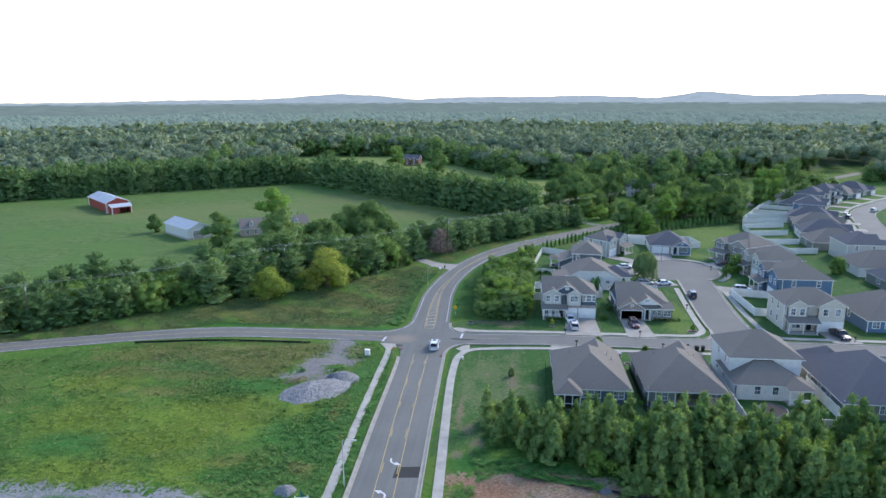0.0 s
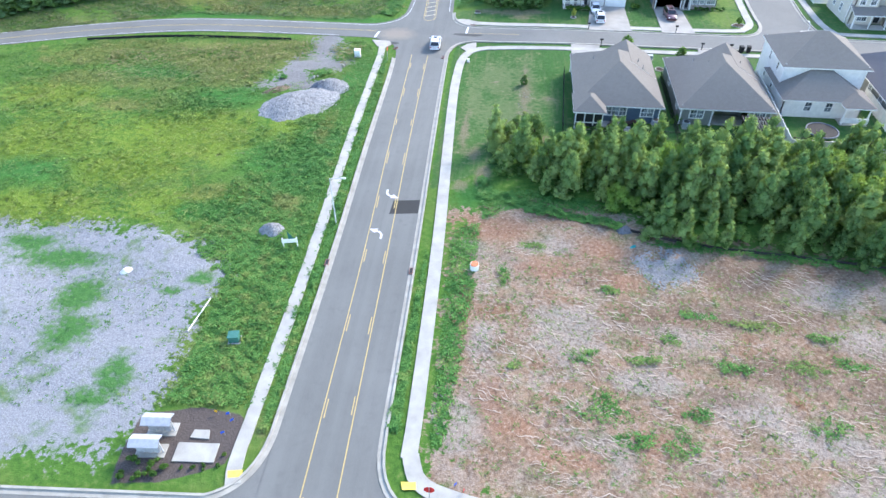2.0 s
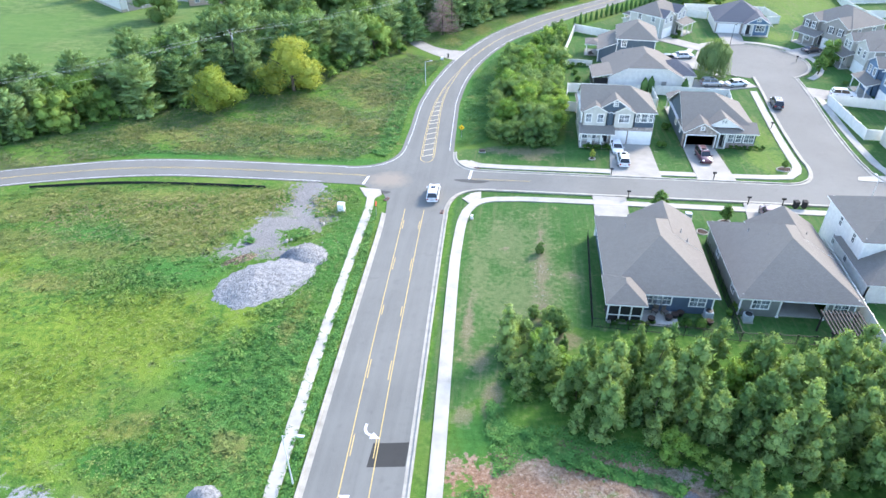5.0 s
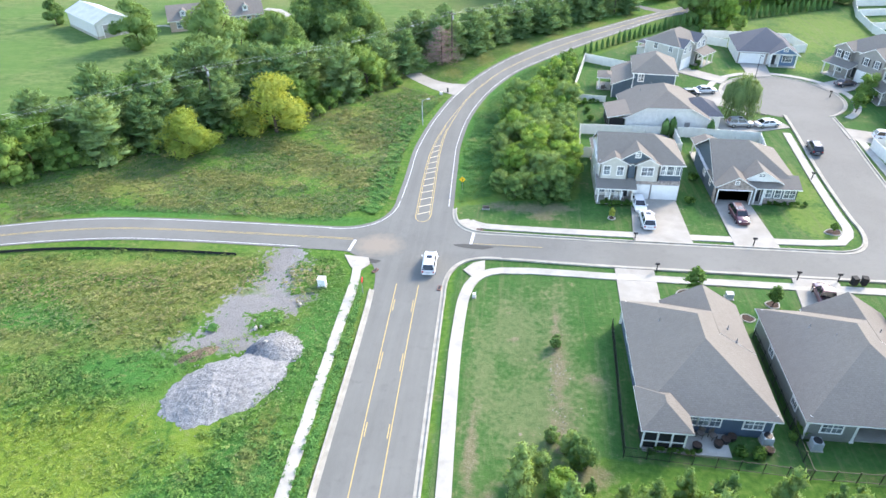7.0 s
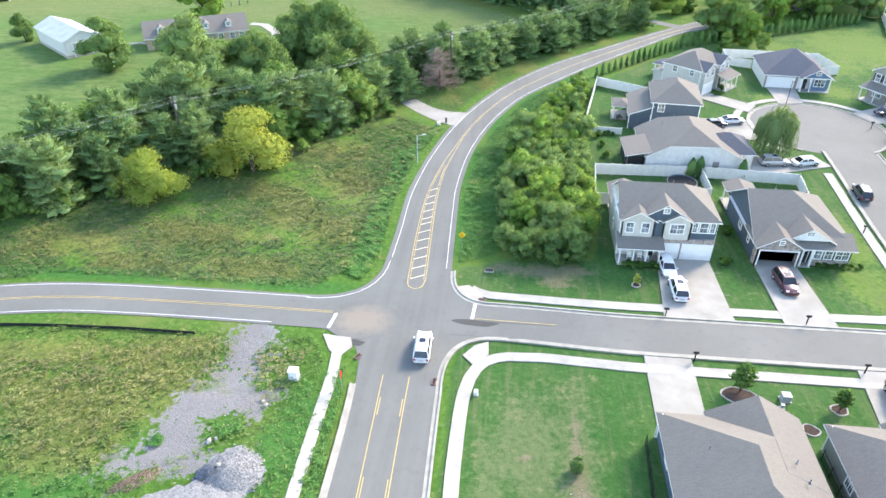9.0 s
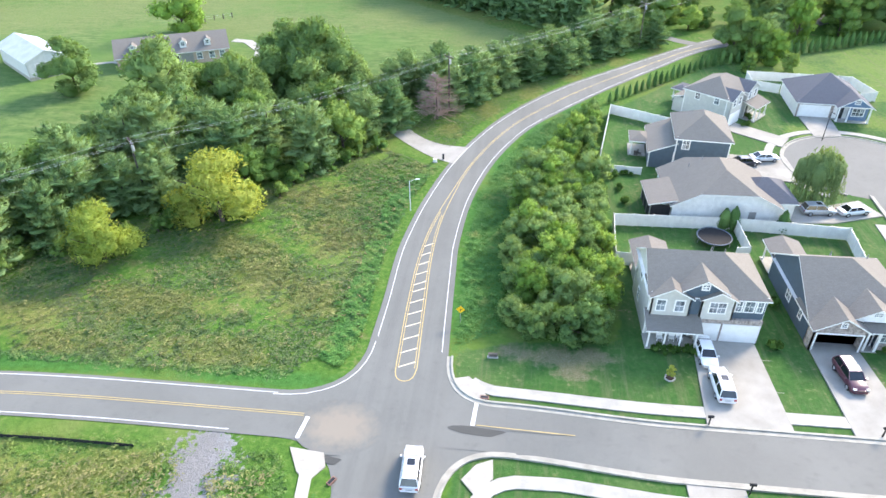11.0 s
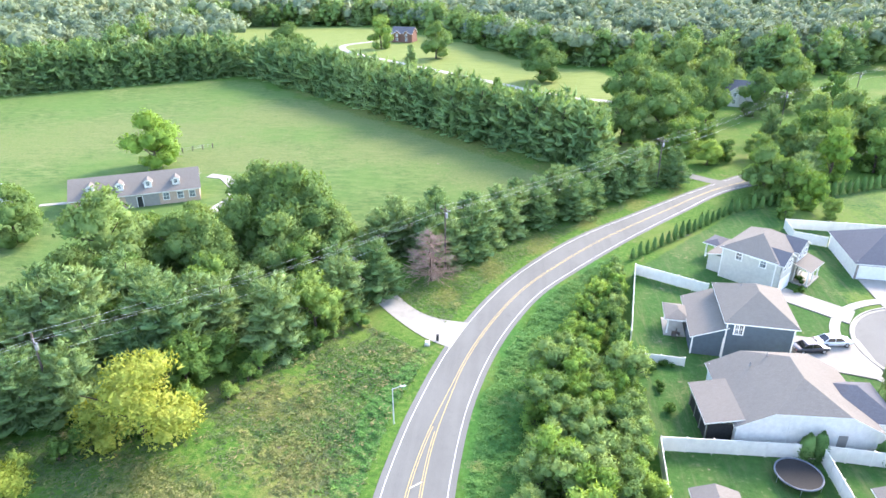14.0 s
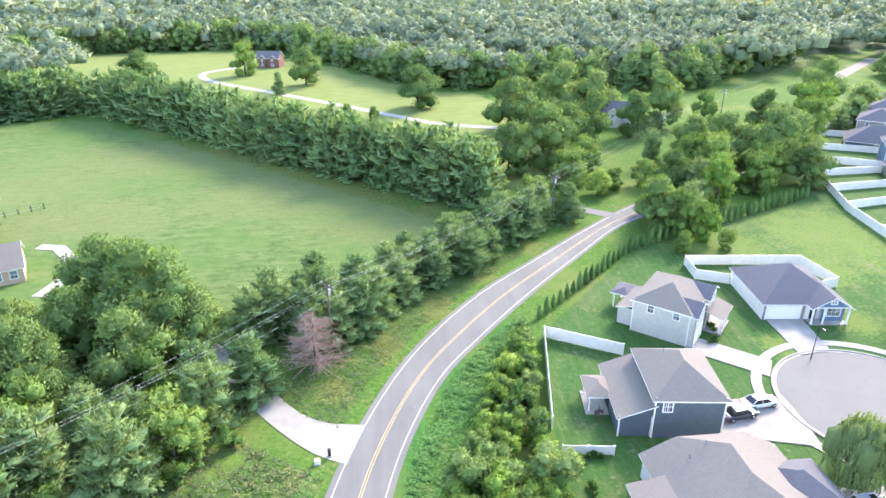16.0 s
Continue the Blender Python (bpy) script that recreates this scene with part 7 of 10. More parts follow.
# ---- wild growth ----
def growth_material(name, stops, patchy):
    k = Nodes(name)
    big, mid = k.noise(0.055, 5), k.noise(0.35, 6)
    isl = k.n.new("ShaderNodeNewGeometry").outputs["Random Per Island"]
    clump = k.noise(1.1, 4)
    t = k.maths("ADD", k.maths("MULTIPLY", isl, 0.2), k.maths("ADD", k.maths("MULTIPLY", mid, 1.1), k.maths("MULTIPLY", clump, 1.1)))
    t = k.maths("SUBTRACT", t, 0.7)
    col = k.ramp(t, (0.2, stops[0]), (0.5, stops[1]), (0.85, stops[2]))
    col = k.mix(k.maths("MULTIPLY", k.ramp(big, (0.48, (0, 0, 0)), (0.66, (1, 1, 1))), patchy), col, stops[3])
    def spot(name, base, over):
        a = k.maths("ADD", k.attr(name), k.maths("ADD", k.maths("MULTIPLY", k.maths("SUBTRACT", mid, 0.5), 3.2), k.maths("MULTIPLY", k.maths("SUBTRACT", clump, 0.5), 1.2)))
        return k.mix(k.ramp(a, (0.22, (0, 0, 0)), (0.9, (0.6, 0.6, 0.6))), base, over)

    col = spot("yellow", col, k.ramp(t, (0.2, (0.135, 0.205, 0.022)), (0.8, (0.22, 0.26, 0.045))))
    col = spot("lush", col, k.ramp(t, (0.2, (0.035, 0.12, 0.025)), (0.8, (0.085, 0.205, 0.05))))
    col = spot("dry", col, k.ramp(t, (0.2, (0.100, 0.118, 0.032)), (0.8, (0.220, 0.212, 0.070))))
    return k.done(col, 0.8, spec=0.15)


def growth(name, area, n, size, mat, label, seed, avoid=(), lift=0.05):
    """Loose leafy growth: many small leaf cards lying over low hummocks of the ground."""
    r = np.random.default_rng(seed)
    p = np.array(area, float)
    c = r.uniform(p.min(0), p.max(0), (n * 3, 2))
    keep = inside(area, c[:, 0], c[:, 1]) > 0.2
    for q in avoid:
        keep &= inside(q, c[:, 0], c[:, 1]) < r.uniform(-0.5, 1.5, len(c))
    c = c[keep][:n]
    q = (c[:, None, :] + r.normal(0, size * 1.1, (len(c), 4, 2))).reshape(-1, 2)
    m = len(q)
    x, y = q[:, 0], q[:, 1]
    hump = 1.1 * np.sin(x * 0.8 + 1.6 * np.sin(y * 0.55)) * np.sin(y * 0.95 + np.sin(x * 0.5)) + np.sin(x * 1.9 + 2.1 * np.sin(y * 0.9)) * np.sin(y * 2.2 + 1.7 * np.sin(x * 1.1)) + 0.6 * np.sin(x * 4.3 + y * 1.3) * np.sin(y * 3.9 - x)
    P = np.c_[q, ground_z(y) + lift + size * 1.0 * np.clip(hump + r.uniform(-0.3, 0.9, m), 0, 2)]
    w = r.uniform(0, 2 * math.pi, m)
    s = np.c_[np.cos(w), np.sin(w), r.normal(0.08, 0.17, m)] * (size * r.uniform(0.7, 1.5, m))[:, None]
    t = np.c_[-np.sin(w), np.cos(w), r.normal(0, 0.17, m)] * (size * r.uniform(0.3, 0.55, m))[:, None]
    v = np.stack([P - s * 0.6 - t, P - s * 0.6 + t, P + s], 1)
    back = np.cross(v[:, 1] - v[:, 0], v[:, 2] - v[:, 0])[:, 2] < 0
    v[back] = v[back][:, ::-1]
    soft = unit(np.array((0, 0, 1.0)) + r.normal(0, 0.3, (m, 3)))
    me = raw_mesh(name, v.reshape(-1, 3), np.arange(3 * m).reshape(-1, 3), mat, np.repeat(soft, 3, 0))
    for key, table in (("yellow", YELLOW_SPOTS), ("dry", DRY_SPOTS), ("lush", LUSH_SPOTS)):
        me.attributes.new(key, "FLOAT", "POINT").data.foreach_set("value", np.repeat(spots(table, x, y), 3).astype(np.float32))
    tagged(new(name, me), label, "weeds", kind="stuff")


def clumps(name, area, n, size, mat, label, seed, avoid=()):
    """Bushy clumps of weeds: half domes of small leaf sprays standing over the grass."""
    r = np.random.default_rng(seed)
    p = np.array(area, float)
    c = r.uniform(p.min(0), p.max(0), (n * 3, 2))
    lush = np.sin(c[:, 0] * 0.23 + 1.7 * np.sin(c[:, 1] * 0.13 + seed)) * np.sin(c[:, 1] * 0.29 + seed)
    keep = (inside(area, c[:, 0], c[:, 1]) > 0.4) & (lush + r.uniform(-0.7, 0.7, len(c)) > 0)
    for q in avoid:
        keep &= inside(q, c[:, 0], c[:, 1]) < -0.3
    c = c[keep][:n]
    R = size * r.uniform(0.5, 1.5, len(c)) ** 1.3
    per = 16
    d = sphere_points(len(c) * per, r)
    d[:, 2] = abs(d[:, 2])
    own = np.repeat(np.arange(len(c)), per)
    at = np.c_[c[own], ground_z(c[own, 1]) + 0.08] + d * R[own][:, None] * r.uniform(0.5, 1.1, (len(own), 1)) * (1, 1, 0.5)
    v, f, k = cards(at, d * 0.6 + (0, 0, 1.0), R[own] * 0.5, r, 0.34, 0.3, 0.35, 0.25)
    me = raw_mesh(name, v, f, mat, k)
    for key, table in (("yellow", YELLOW_SPOTS), ("dry", DRY_SPOTS), ("lush", LUSH_SPOTS)):
        me.attributes.new(key, "FLOAT", "POINT").data.foreach_set("value", np.repeat(spots(table, at[:, 0], at[:, 1]), 3).astype(np.float32))
    tagged(new(name, me), label, "weeds", kind="stuff")


WILD = growth_material("wild_grass", ((0.052, 0.122, 0.026), (0.092, 0.172, 0.038), (0.155, 0.212, 0.060), (0.175, 0.195, 0.052)), 0.6)
LUSH = growth_material("lush_weeds", ((0.042, 0.128, 0.028), (0.070, 0.178, 0.036), (0.115, 0.225, 0.050), (0.115, 0.205, 0.045)), 0.4)
MEADOW_GRASS = growth_material("meadow_grass", ((0.058, 0.106, 0.036), (0.090, 0.136, 0.048), (0.150, 0.180, 0.074), (0.132, 0.136, 0.068)), 0.5)
STRIP_W = [(-20.9, 113), (-19.6, 100), (-18.5, 66), (-18.2, 41), (-19.2, 41), (-19.5, 66), (-20.8, 100), (-21.4, 112)]
WEED_FIELD = [(-72, 112), (-48, 116.3), (-25, 116.5), (-22.9, 112), (-22.3, 100), (-21.1, 66), (-20.9, 43), (-31, 42), (-72, 35), (-112, 40), (-112, 86)]
growth("weeds", WEED_FIELD, 28000, 0.15, WILD, "rough green and yellow weeds of the empty lot", 21, (GRAVEL_PAD, GRAVEL_TRACK, MULCH_BED, PILE_AREA))
growth("weeds", [(-33, 62), (-22, 88), (-21.2, 66), (-21, 43), (-27.5, 43), (-27.6, 56)], 11000, 0.14, LUSH, "lush green weeds beside the sidewalk", 22)
growth("weeds", STRIP_W, 5000, 0.13, LUSH, "green weeds between kerb and sidewalk", 23)
growth("weeds", [(-8.6, 66), (-9.2, 42), (-8.0, 42), (-8.3, 66)], 1800, 0.12, LUSH, "green weeds between kerb and sidewalk", 24)
growth("weeds", [(-6.4, 67), (-5.7, 41), (-4.4, 41), (-3.0, 60), (-3.6, 74), (3, 75), (12, 73), (12, 71), (2, 72)], 5000, 0.14, LUSH, "green weeds on the dirt lot's edge", 25)
growth("weeds", MEADOW, 26000, 0.15, MEADOW_GRASS, "rough brownish-green meadow grass", 26)
growth("weeds", [(-11.6, 131), (-12.0, 150), (-11.1, 163), (-8.3, 174), (-3.3, 187), (2.7, 195.5), (8.8, 203), (9.6, 197), (4, 190), (-1.4, 178), (-6, 166), (-7.2, 150), (-6.4, 134)], 12000, 0.15, LUSH, "lush green ground cover beside the road", 27)
growth("weeds", [(-21.3, 132), (-21.8, 146), (-20.8, 160), (-18, 171), (-19.5, 172), (-24, 160), (-25, 128), (-22.5, 126.5)], 7500, 0.15, LUSH, "lush green verge along the meadow", 28)
growth("weeds", [(-5.5, 66), (60, 62), (60, 37), (-4, 39)], 3200, 0.12, WILD, "scattered weeds on the bare dirt lot", 29)
for i, (cx, cy, p, q) in enumerate(((2.4, 65.3, 1.6, 0.8), (-0.6, 60.5, 0.7, 1.8), (9.5, 59.6, 1.6, 0.6), (0.8, 49.9, 0.8, 0.7), (8.0, 46.0, 2.6, 1.5), (6.7, 51.1, 1.8, 1.0), (11.9, 51.2, 1.8, 0.9), (17.3, 57.0, 2.0, 0.8), (19.5, 51.2, 2.2, 0.8), (25.4, 51.8, 2.4, 0.8),
                                     (13.8, 43.3, 1.4, 1.4), (10.4, 43.3, 2.0, 0.9), (22.8, 56.4, 3.0, 0.9), (27.9, 55.3, 1.6, 0.8), (29.3, 52.6, 1.8, 0.8), (14.6, 53.9, 1.4, 0.7), (26.2, 45.9, 2.2, 1.0), (15.6, 46.1, 1.4, 0.8), (34, 47, 3, 1.2), (37, 58, 3, 1))):
    ring = [(cx + p * math.cos(w) * (1 + 0.3 * math.sin(3 * w + i)), cy + q * math.sin(w) * (1 + 0.3 * math.cos(2 * w + i))) for w in np.linspace(0, 6.1, 14)]
    growth("weeds", ring, int(34 * p * q) + 14, 0.13, LUSH if i % 3 else WILD, "patch of green weeds on the bare dirt", 70 + i)
growth("weeds", [(-30.8, 101.7), (-31.3, 103.6), (-30.4, 104.7), (-28.3, 104.2), (-27.4, 103), (-29, 101.9)], 150, 0.16, LUSH, "tuft of green weeds behind the gravel heap", 101)
growth("weeds", [(-30.4, 86), (-27.2, 86.4), (-25.8, 90), (-27.4, 89.4), (-29, 87.8)], 120, 0.16, WILD, "weeds creeping over the foot of the heap", 102, lift=0.2)
growth("weeds", [(-35.4, 100.4), (-34.4, 100.4), (-34.3, 101.6), (-35.4, 101.8)], 60, 0.16, LUSH, "tuft of green weeds on the gravel track", 103, lift=0.15)
KEEP_OFF = (GRAVEL_PAD, GRAVEL_TRACK, MULCH_BED, PILE_AREA)
clumps("weeds", WEED_FIELD, 2200, 0.34, WILD, "bushy clumps of weeds in the empty lot", 31, KEEP_OFF)
clumps("weeds", [(-36, 62), (-30, 84), (-23.2, 92), (-22.2, 80), (-21.4, 50), (-27, 46), (-27.4, 58)], 520, 0.36, LUSH, "bushy green weeds beside the sidewalk", 81, KEEP_OFF)
clumps("weeds", [(-52, 96), (-38, 100), (-36, 90), (-40, 84), (-56, 86)], 260, 0.36, WILD, "bushy green weeds in the empty lot", 82, KEEP_OFF)
clumps("weeds", MEADOW, 2100, 0.29, MEADOW_GRASS, "taller clumps of grass and weeds in the meadow", 32)
clumps("weeds", [(-23.5, 128), (-23, 146), (-22, 160), (-20, 169), (-30, 168), (-36, 150), (-30, 127)], 360, 0.36, LUSH, "leafy green weeds in the meadow", 83)
SEED = growth_material("dry_seed_heads", ((0.125, 0.120, 0.048), (0.175, 0.165, 0.07), (0.24, 0.225, 0.105), (0.19, 0.155, 0.07)), 0.6)
growth("weeds", [(-66, 108), (-36, 115), (-25, 114), (-26, 106), (-36, 107), (-40, 99), (-62, 96)], 1100, 0.2, SEED, "dry golden seed heads among the weeds", 61, (GRAVEL_TRACK,), lift=0.25)
growth("weeds", MEADOW, 900, 0.2, SEED, "dry golden seed heads in the meadow", 62, lift=0.15)
growth("weeds", [(-4, 78), (-2, 74.5), (5, 71.5), (12, 70), (12, 68.6), (3, 70.5), (-4, 73)], 2500, 0.2, LUSH, "dense green weeds at the trees' edge", 33)
growth("weeds", [(14, 67.6), (30, 66.8), (46, 65), (62, 64), (62, 62.6), (44, 63.6), (30, 65), (14, 66.4)], 1400, 0.18, LUSH, "green weeds along the silt fence", 34)


def rivulets():
    """Pale washed-out silt and straw lying in wavy strands on the bare dirt."""
    r = np.random.default_rng(90)
    V, F = [], []
    for cx, cy in scatter([(-4, 41), (2, 39), (30, 34), (52, 40), (52, 62), (20, 64), (8, 66), (-3, 64)], 140, 1.8, 91):
        lean = -0.25 + 0.45 * math.sin(cx * 0.17 + 1) * math.sin(cy * 0.22) + r.normal(0, 0.12)
        d, n = np.array((math.cos(lean), math.sin(lean))), np.array((-math.sin(lean), math.cos(lean)))
        gap, w = r.uniform(0.22, 0.5), r.uniform(0.014, 0.032)
        for j in range(r.integers(3, 9)):
            L, steps = r.uniform(0.8, 3.0), 11
            u = np.linspace(0, 1, steps)
            mid = np.array((cx, cy)) + n * (j - 3) * gap + d * r.normal(0, 0.8)
            wave = 0.16 * np.sin(u * L * 2.6 + r.uniform(0, 6)) + 0.08 * np.sin(u * L * 6.1 + r.uniform(0, 6)) + r.normal(0, 0.03, steps)
            p = mid + np.outer((u - 0.5) * L, d) + np.outer(wave, n)
            wide = (w * (0.35 + np.sin(u * math.pi)) * r.uniform(0.6, 1.3, steps))[:, None] * n
            a = np.clip(inside(DIRT_LOT, p[:, 0], p[:, 1]) / 2, 0, 1)
            z = ground_z(p[:, 1]) + a * (0.06 * np.sin(p[:, 0] * 0.9 + 2 * np.sin(p[:, 1] * 0.3)) + 0.05 * np.sin(p[:, 1] * 1.1 + p[:, 0] * 0.3)) + 0.045
            b = len(V)
            for q in range(steps):
                V += [(*(p[q] - wide[q]), z[q] - 0.006), (*p[q], z[q]), (*(p[q] + wide[q]), z[q] - 0.006)]
            F += [(b + 3 * q + k, b + 3 * q + 3 + k, b + 3 * q + 4 + k, b + 3 * q + 1 + k) for q in range(steps - 1) for k in range(2)]
    tagged(new("straw", mesh("straw", V, F, STRAW, True)), "pale strands of washed-out straw and silt on bare dirt", "straw", kind="stuff")


STRAW = plain("pale_straw", (0.36, 0.29, 0.215), (0.50, 0.41, 0.32), 1.4, 0.95, 0.4, 14)
rivulets()
# weeds that spill over the edges of the overgrown sidewalk in uneven bunches
for side in (-0.62, 0.62):
    ln = resample(offset(np.array([(-20.0, 43), (-20.3, 65.5), (-21.6, 100), (-22.0, 112)]), side), 300)
    reach = 0.24 + 0.20 * np.sin(np.arange(300) * 0.37 + side) * np.sin(np.arange(300) * 0.113) + 0.16 * np.sin(np.arange(300) * 1.31 + 2 * side)
    inner = np.array([offset(ln, -math.copysign(max(0.03, q), side))[i] for i, q in enumerate(reach)])
    ring = [tuple(p) for p in offset(ln, math.copysign(0.3, side))] + [tuple(p) for p in inner[::-1]]
    growth("weeds", ring, 2600, 0.11, LUSH, "weeds creeping over the sidewalk's edge", 40 + int(side * 10), lift=0.13)
growth("weeds", [(-16.8, 178), (-12.4, 189), (-6.6, 199), (2.2, 211), (14, 224), (12, 226), (-2, 214), (-10, 204), (-17, 195), (-24, 189), (-26, 184)], 5000, 0.15, MEADOW_GRASS, "rough grass between the road and the pines", 51)
growth("weeds", [(-60, 62), (-44, 63.5), (-30, 62), (-28.5, 50), (-30, 42), (-60, 40)], 900, 0.12, LUSH, "weeds coming up through the gravel", 52)

# ---- far woods and hills ----
def far_woods():
    """A bumpy canopy sheet: domed crowns, seen from afar."""
    ang = np.radians(np.arange(-60, 64, 0.6))
    rad = [330.0]
    while rad[-1] < 1350:
        rad.append(rad[-1] * (1.009 if rad[-1] < 800 else 1.014))
    rad = np.array(rad)
    A, R = np.meshgrid(ang, rad)
    x, y = (R * np.sin(A)).ravel(), (R * np.cos(A)).ravel()
    r = np.random.default_rng(12)
    cell = 11.5
    hgt = np.zeros(x.shape)
    gx, gy = np.floor(x / cell), np.floor(y / cell)

    def hsh(a, b, k):
        s = np.sin(a * 127.1 + b * 311.7 + k * 74.7) * 43758.5453
        return s - np.floor(s)
    for dx in (-1, 0, 1):
        for dy in (-1, 0, 1):
            cx, cy = gx + dx, gy + dy
            px, py = (cx + hsh(cx, cy, 1)) * cell, (cy + hsh(cx, cy, 2)) * cell
            d = np.hypot(x - px, y - py)
            h = 7.0 + 5.5 * hsh(cx, cy, 3) ** 1.5 + 2.5 * np.sqrt(np.clip(1 - (d / 6.2) ** 2, 0, 1)) - 6 * np.clip(d / 6 - 0.8, 0, 1)
            hgt = np.maximum(hgt, h)
    hgt = hgt * 0.6 - 2.0 + 0.8 * np.sin(x * 0.9) * np.sin(y * 0.83)
    clear = np.full(x.shape, -1e9)
    for q in (PASTURE, FAR_FIELD, HOUSES_EAST, BEND_TREES, CORRIDOR, BEHIND_WINDBREAK, *FIELDS):
        clear = np.maximum(clear, inside(q, x, y))
    keep_h = np.clip((-clear - 13) / 8, 0, 1) * np.clip((R.ravel() - 332) / 12, 0, 1)
    z = (hgt - 3.0) * keep_h - 1.8 - 3.0 * (1 - keep_h)
    # rounded crowns of several lobes standing over the understorey
    lo, hi = np.array((-1050, 280)) / cell, np.array((1100, 1350)) / cell
    cx, cy = (v.ravel() for v in np.meshgrid(np.arange(*np.floor((lo[0], hi[0]))), np.arange(*np.floor((lo[1], hi[1])))))
    px, py = (cx + hsh(cx, cy, 1)) * cell, (cy + hsh(cx, cy, 2)) * cell
    d, bear = np.hypot(px, py), np.degrees(np.arctan2(px, py))
    out = np.full(px.shape, -1e9)
    for q in (PASTURE, FAR_FIELD, HOUSES_EAST, BEND_TREES, CORRIDOR, BEHIND_WINDBREAK, *FIELDS):
        out = np.maximum(out, inside(q, px, py))
    ok = (d > 338) & (d < 1345) & (bear > -47) & (bear < 50) & (out < -3.5)
    cx, cy, px, py, d = cx[ok], cy[ok], px[ok], py[ok], d[ok]
    wide = 5.4 + 3.6 * hsh(cx, cy, 4)
    grove = np.sin(px * 0.013 + 1.7 * np.sin(py * 0.009)) * np.sin(py * 0.031 + 1.3 * np.sin(px * 0.006)) + 0.5 * np.sin(px * 0.041 + 2) * np.sin(py * 0.067 + px * 0.01)
    top = 12.0 + 5.5 * hsh(cx, cy, 3) ** 1.5 + 3.0 * grove - 1.8
    tone = np.clip(0.45 + 0.32 * grove + 0.5 * (hsh(cx, cy, 5) - 0.5), 0, 1)
    many = np.where(d < 480, 6, np.where(d < 640, 4, np.where(d < 860, 3, np.where(d < 1080, 2, 1))))
    V, F, T, N, base = [], [], [], [], 0
    for near in (True, False):
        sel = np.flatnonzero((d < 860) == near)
        own = np.repeat(sel, many[sel])
        m = len(own)
        nth = np.concatenate([np.arange(n) for n in many[sel]])
        a = nth * 2.4 + 6.3 * hsh(cx[own], cy[own], 6)
        ring = wide[own] * np.where(nth == 0, 0.0, r.uniform(0.38, 0.62, m)) * np.where(many[own] == 2, 0.8, 1)
        size = wide[own] * np.where(nth == 0, 0.62, r.uniform(0.40, 0.56, m)) * np.where(many[own] == 1, 1.45, np.where(many[own] < 4, 1.2, 1))
        zc = top[own] - size * 0.9 - ring * r.uniform(0.15, 0.75, m)
        iv, jf = ico(1)
        up = (iv[jf].mean(1)[:, 2] > -0.45)
        heart = np.c_[px[own] + np.cos(a) * ring, py[own] + np.sin(a) * ring, zc]
        g = iv[None] * ((0.8 if near else 1.0) * size[:, None, None] * r.uniform(0.8, 1.2, (m, len(iv), 1))) * (1, 1, 0.95)
        g += heart[:, None]
        N.append(np.tile(iv, (m, 1)))
        V.append(g.reshape(-1, 3))
        F.append((jf[up][None] + (np.arange(m) * len(iv))[:, None, None]).reshape(-1, 3) + base)
        T.append(np.repeat(tone[own] + r.uniform(-0.08, 0.08, m), len(iv)))
        base += m * len(iv)
        if near:
            few = np.where(many == 6, 30, np.where(many == 4, 20, 7))[own]
            leaf = np.repeat(np.arange(m), few)
            dr = sphere_points(len(leaf), r)
            dr[:, 2] = np.where(dr[:, 2] < -0.2, -dr[:, 2], dr[:, 2])
            at = heart[leaf] + dr * size[leaf][:, None] * r.uniform(0.75, 1.12, (len(leaf), 1))
            v, f, nr = cards(at, dr + (0, 0, 0.15), size[leaf] * 2.0 / np.sqrt(few[leaf]), r, 0.45, 0.4, 0.4, 0.32)
            V.append(v), F.append(f + base), N.append(nr)
            T.append(np.repeat(tone[own][leaf] + r.uniform(-0.1, 0.1, len(leaf)), 3))
            base += len(v)
        if near:
            lv, lf, lt, ln = np.vstack(V), np.vstack(F), np.concatenate(T), np.vstack(N)
            V, F, T, N, base = [], [], [], [], 0
    # farthest treetops: blue-grey emission paints the haze in front of them
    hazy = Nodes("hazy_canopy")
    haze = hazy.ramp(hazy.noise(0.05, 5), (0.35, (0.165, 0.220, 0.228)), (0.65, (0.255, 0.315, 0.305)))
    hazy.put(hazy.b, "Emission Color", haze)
    hazy.put(hazy.b, "Emission Strength", HAZE_GLOW * 0.68)
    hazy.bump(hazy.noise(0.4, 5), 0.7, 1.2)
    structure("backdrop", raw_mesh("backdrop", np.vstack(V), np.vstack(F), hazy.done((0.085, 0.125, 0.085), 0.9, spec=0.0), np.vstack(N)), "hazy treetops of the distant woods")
    na, nr = len(ang), len(rad)
    idx = np.arange(na * nr).reshape(nr, na)
    f = np.stack([idx[:-1, :-1], idx[:-1, 1:], idx[1:, 1:], idx[1:, :-1]], -1).reshape(-1, 4)[:, ::-1]
    k = Nodes("far_canopy")
    v = k.add("ShaderNodeTexVoronoi", Scale=0.105)
    k.l.new(k.coord(), v.inputs["Vector"])
    n2, n3 = k.noise(0.35, 5), k.noise(0.006, 4)
    col = k.ramp(v.outputs["Color"], (0.1, (0.060, 0.098, 0.048)), (0.55, (0.080, 0.125, 0.060)), (0.95, (0.115, 0.160, 0.078)))
    col = k.mix(k.ramp(n2, (0.4, (0.6, 0.6, 0.6)), (0.6, (0, 0, 0))), col, (0.055, 0.090, 0.050))
    col = k.mix(k.ramp(n3, (0.45, (0, 0, 0)), (0.7, (0.5, 0.5, 0.5))), col, (0.10, 0.14, 0.07))
    k.bump(n2, 0.9, 1.2)
    me = raw_mesh("far_woods", np.c_[x, y, z], f, k.done(col, 0.9, spec=0.1))
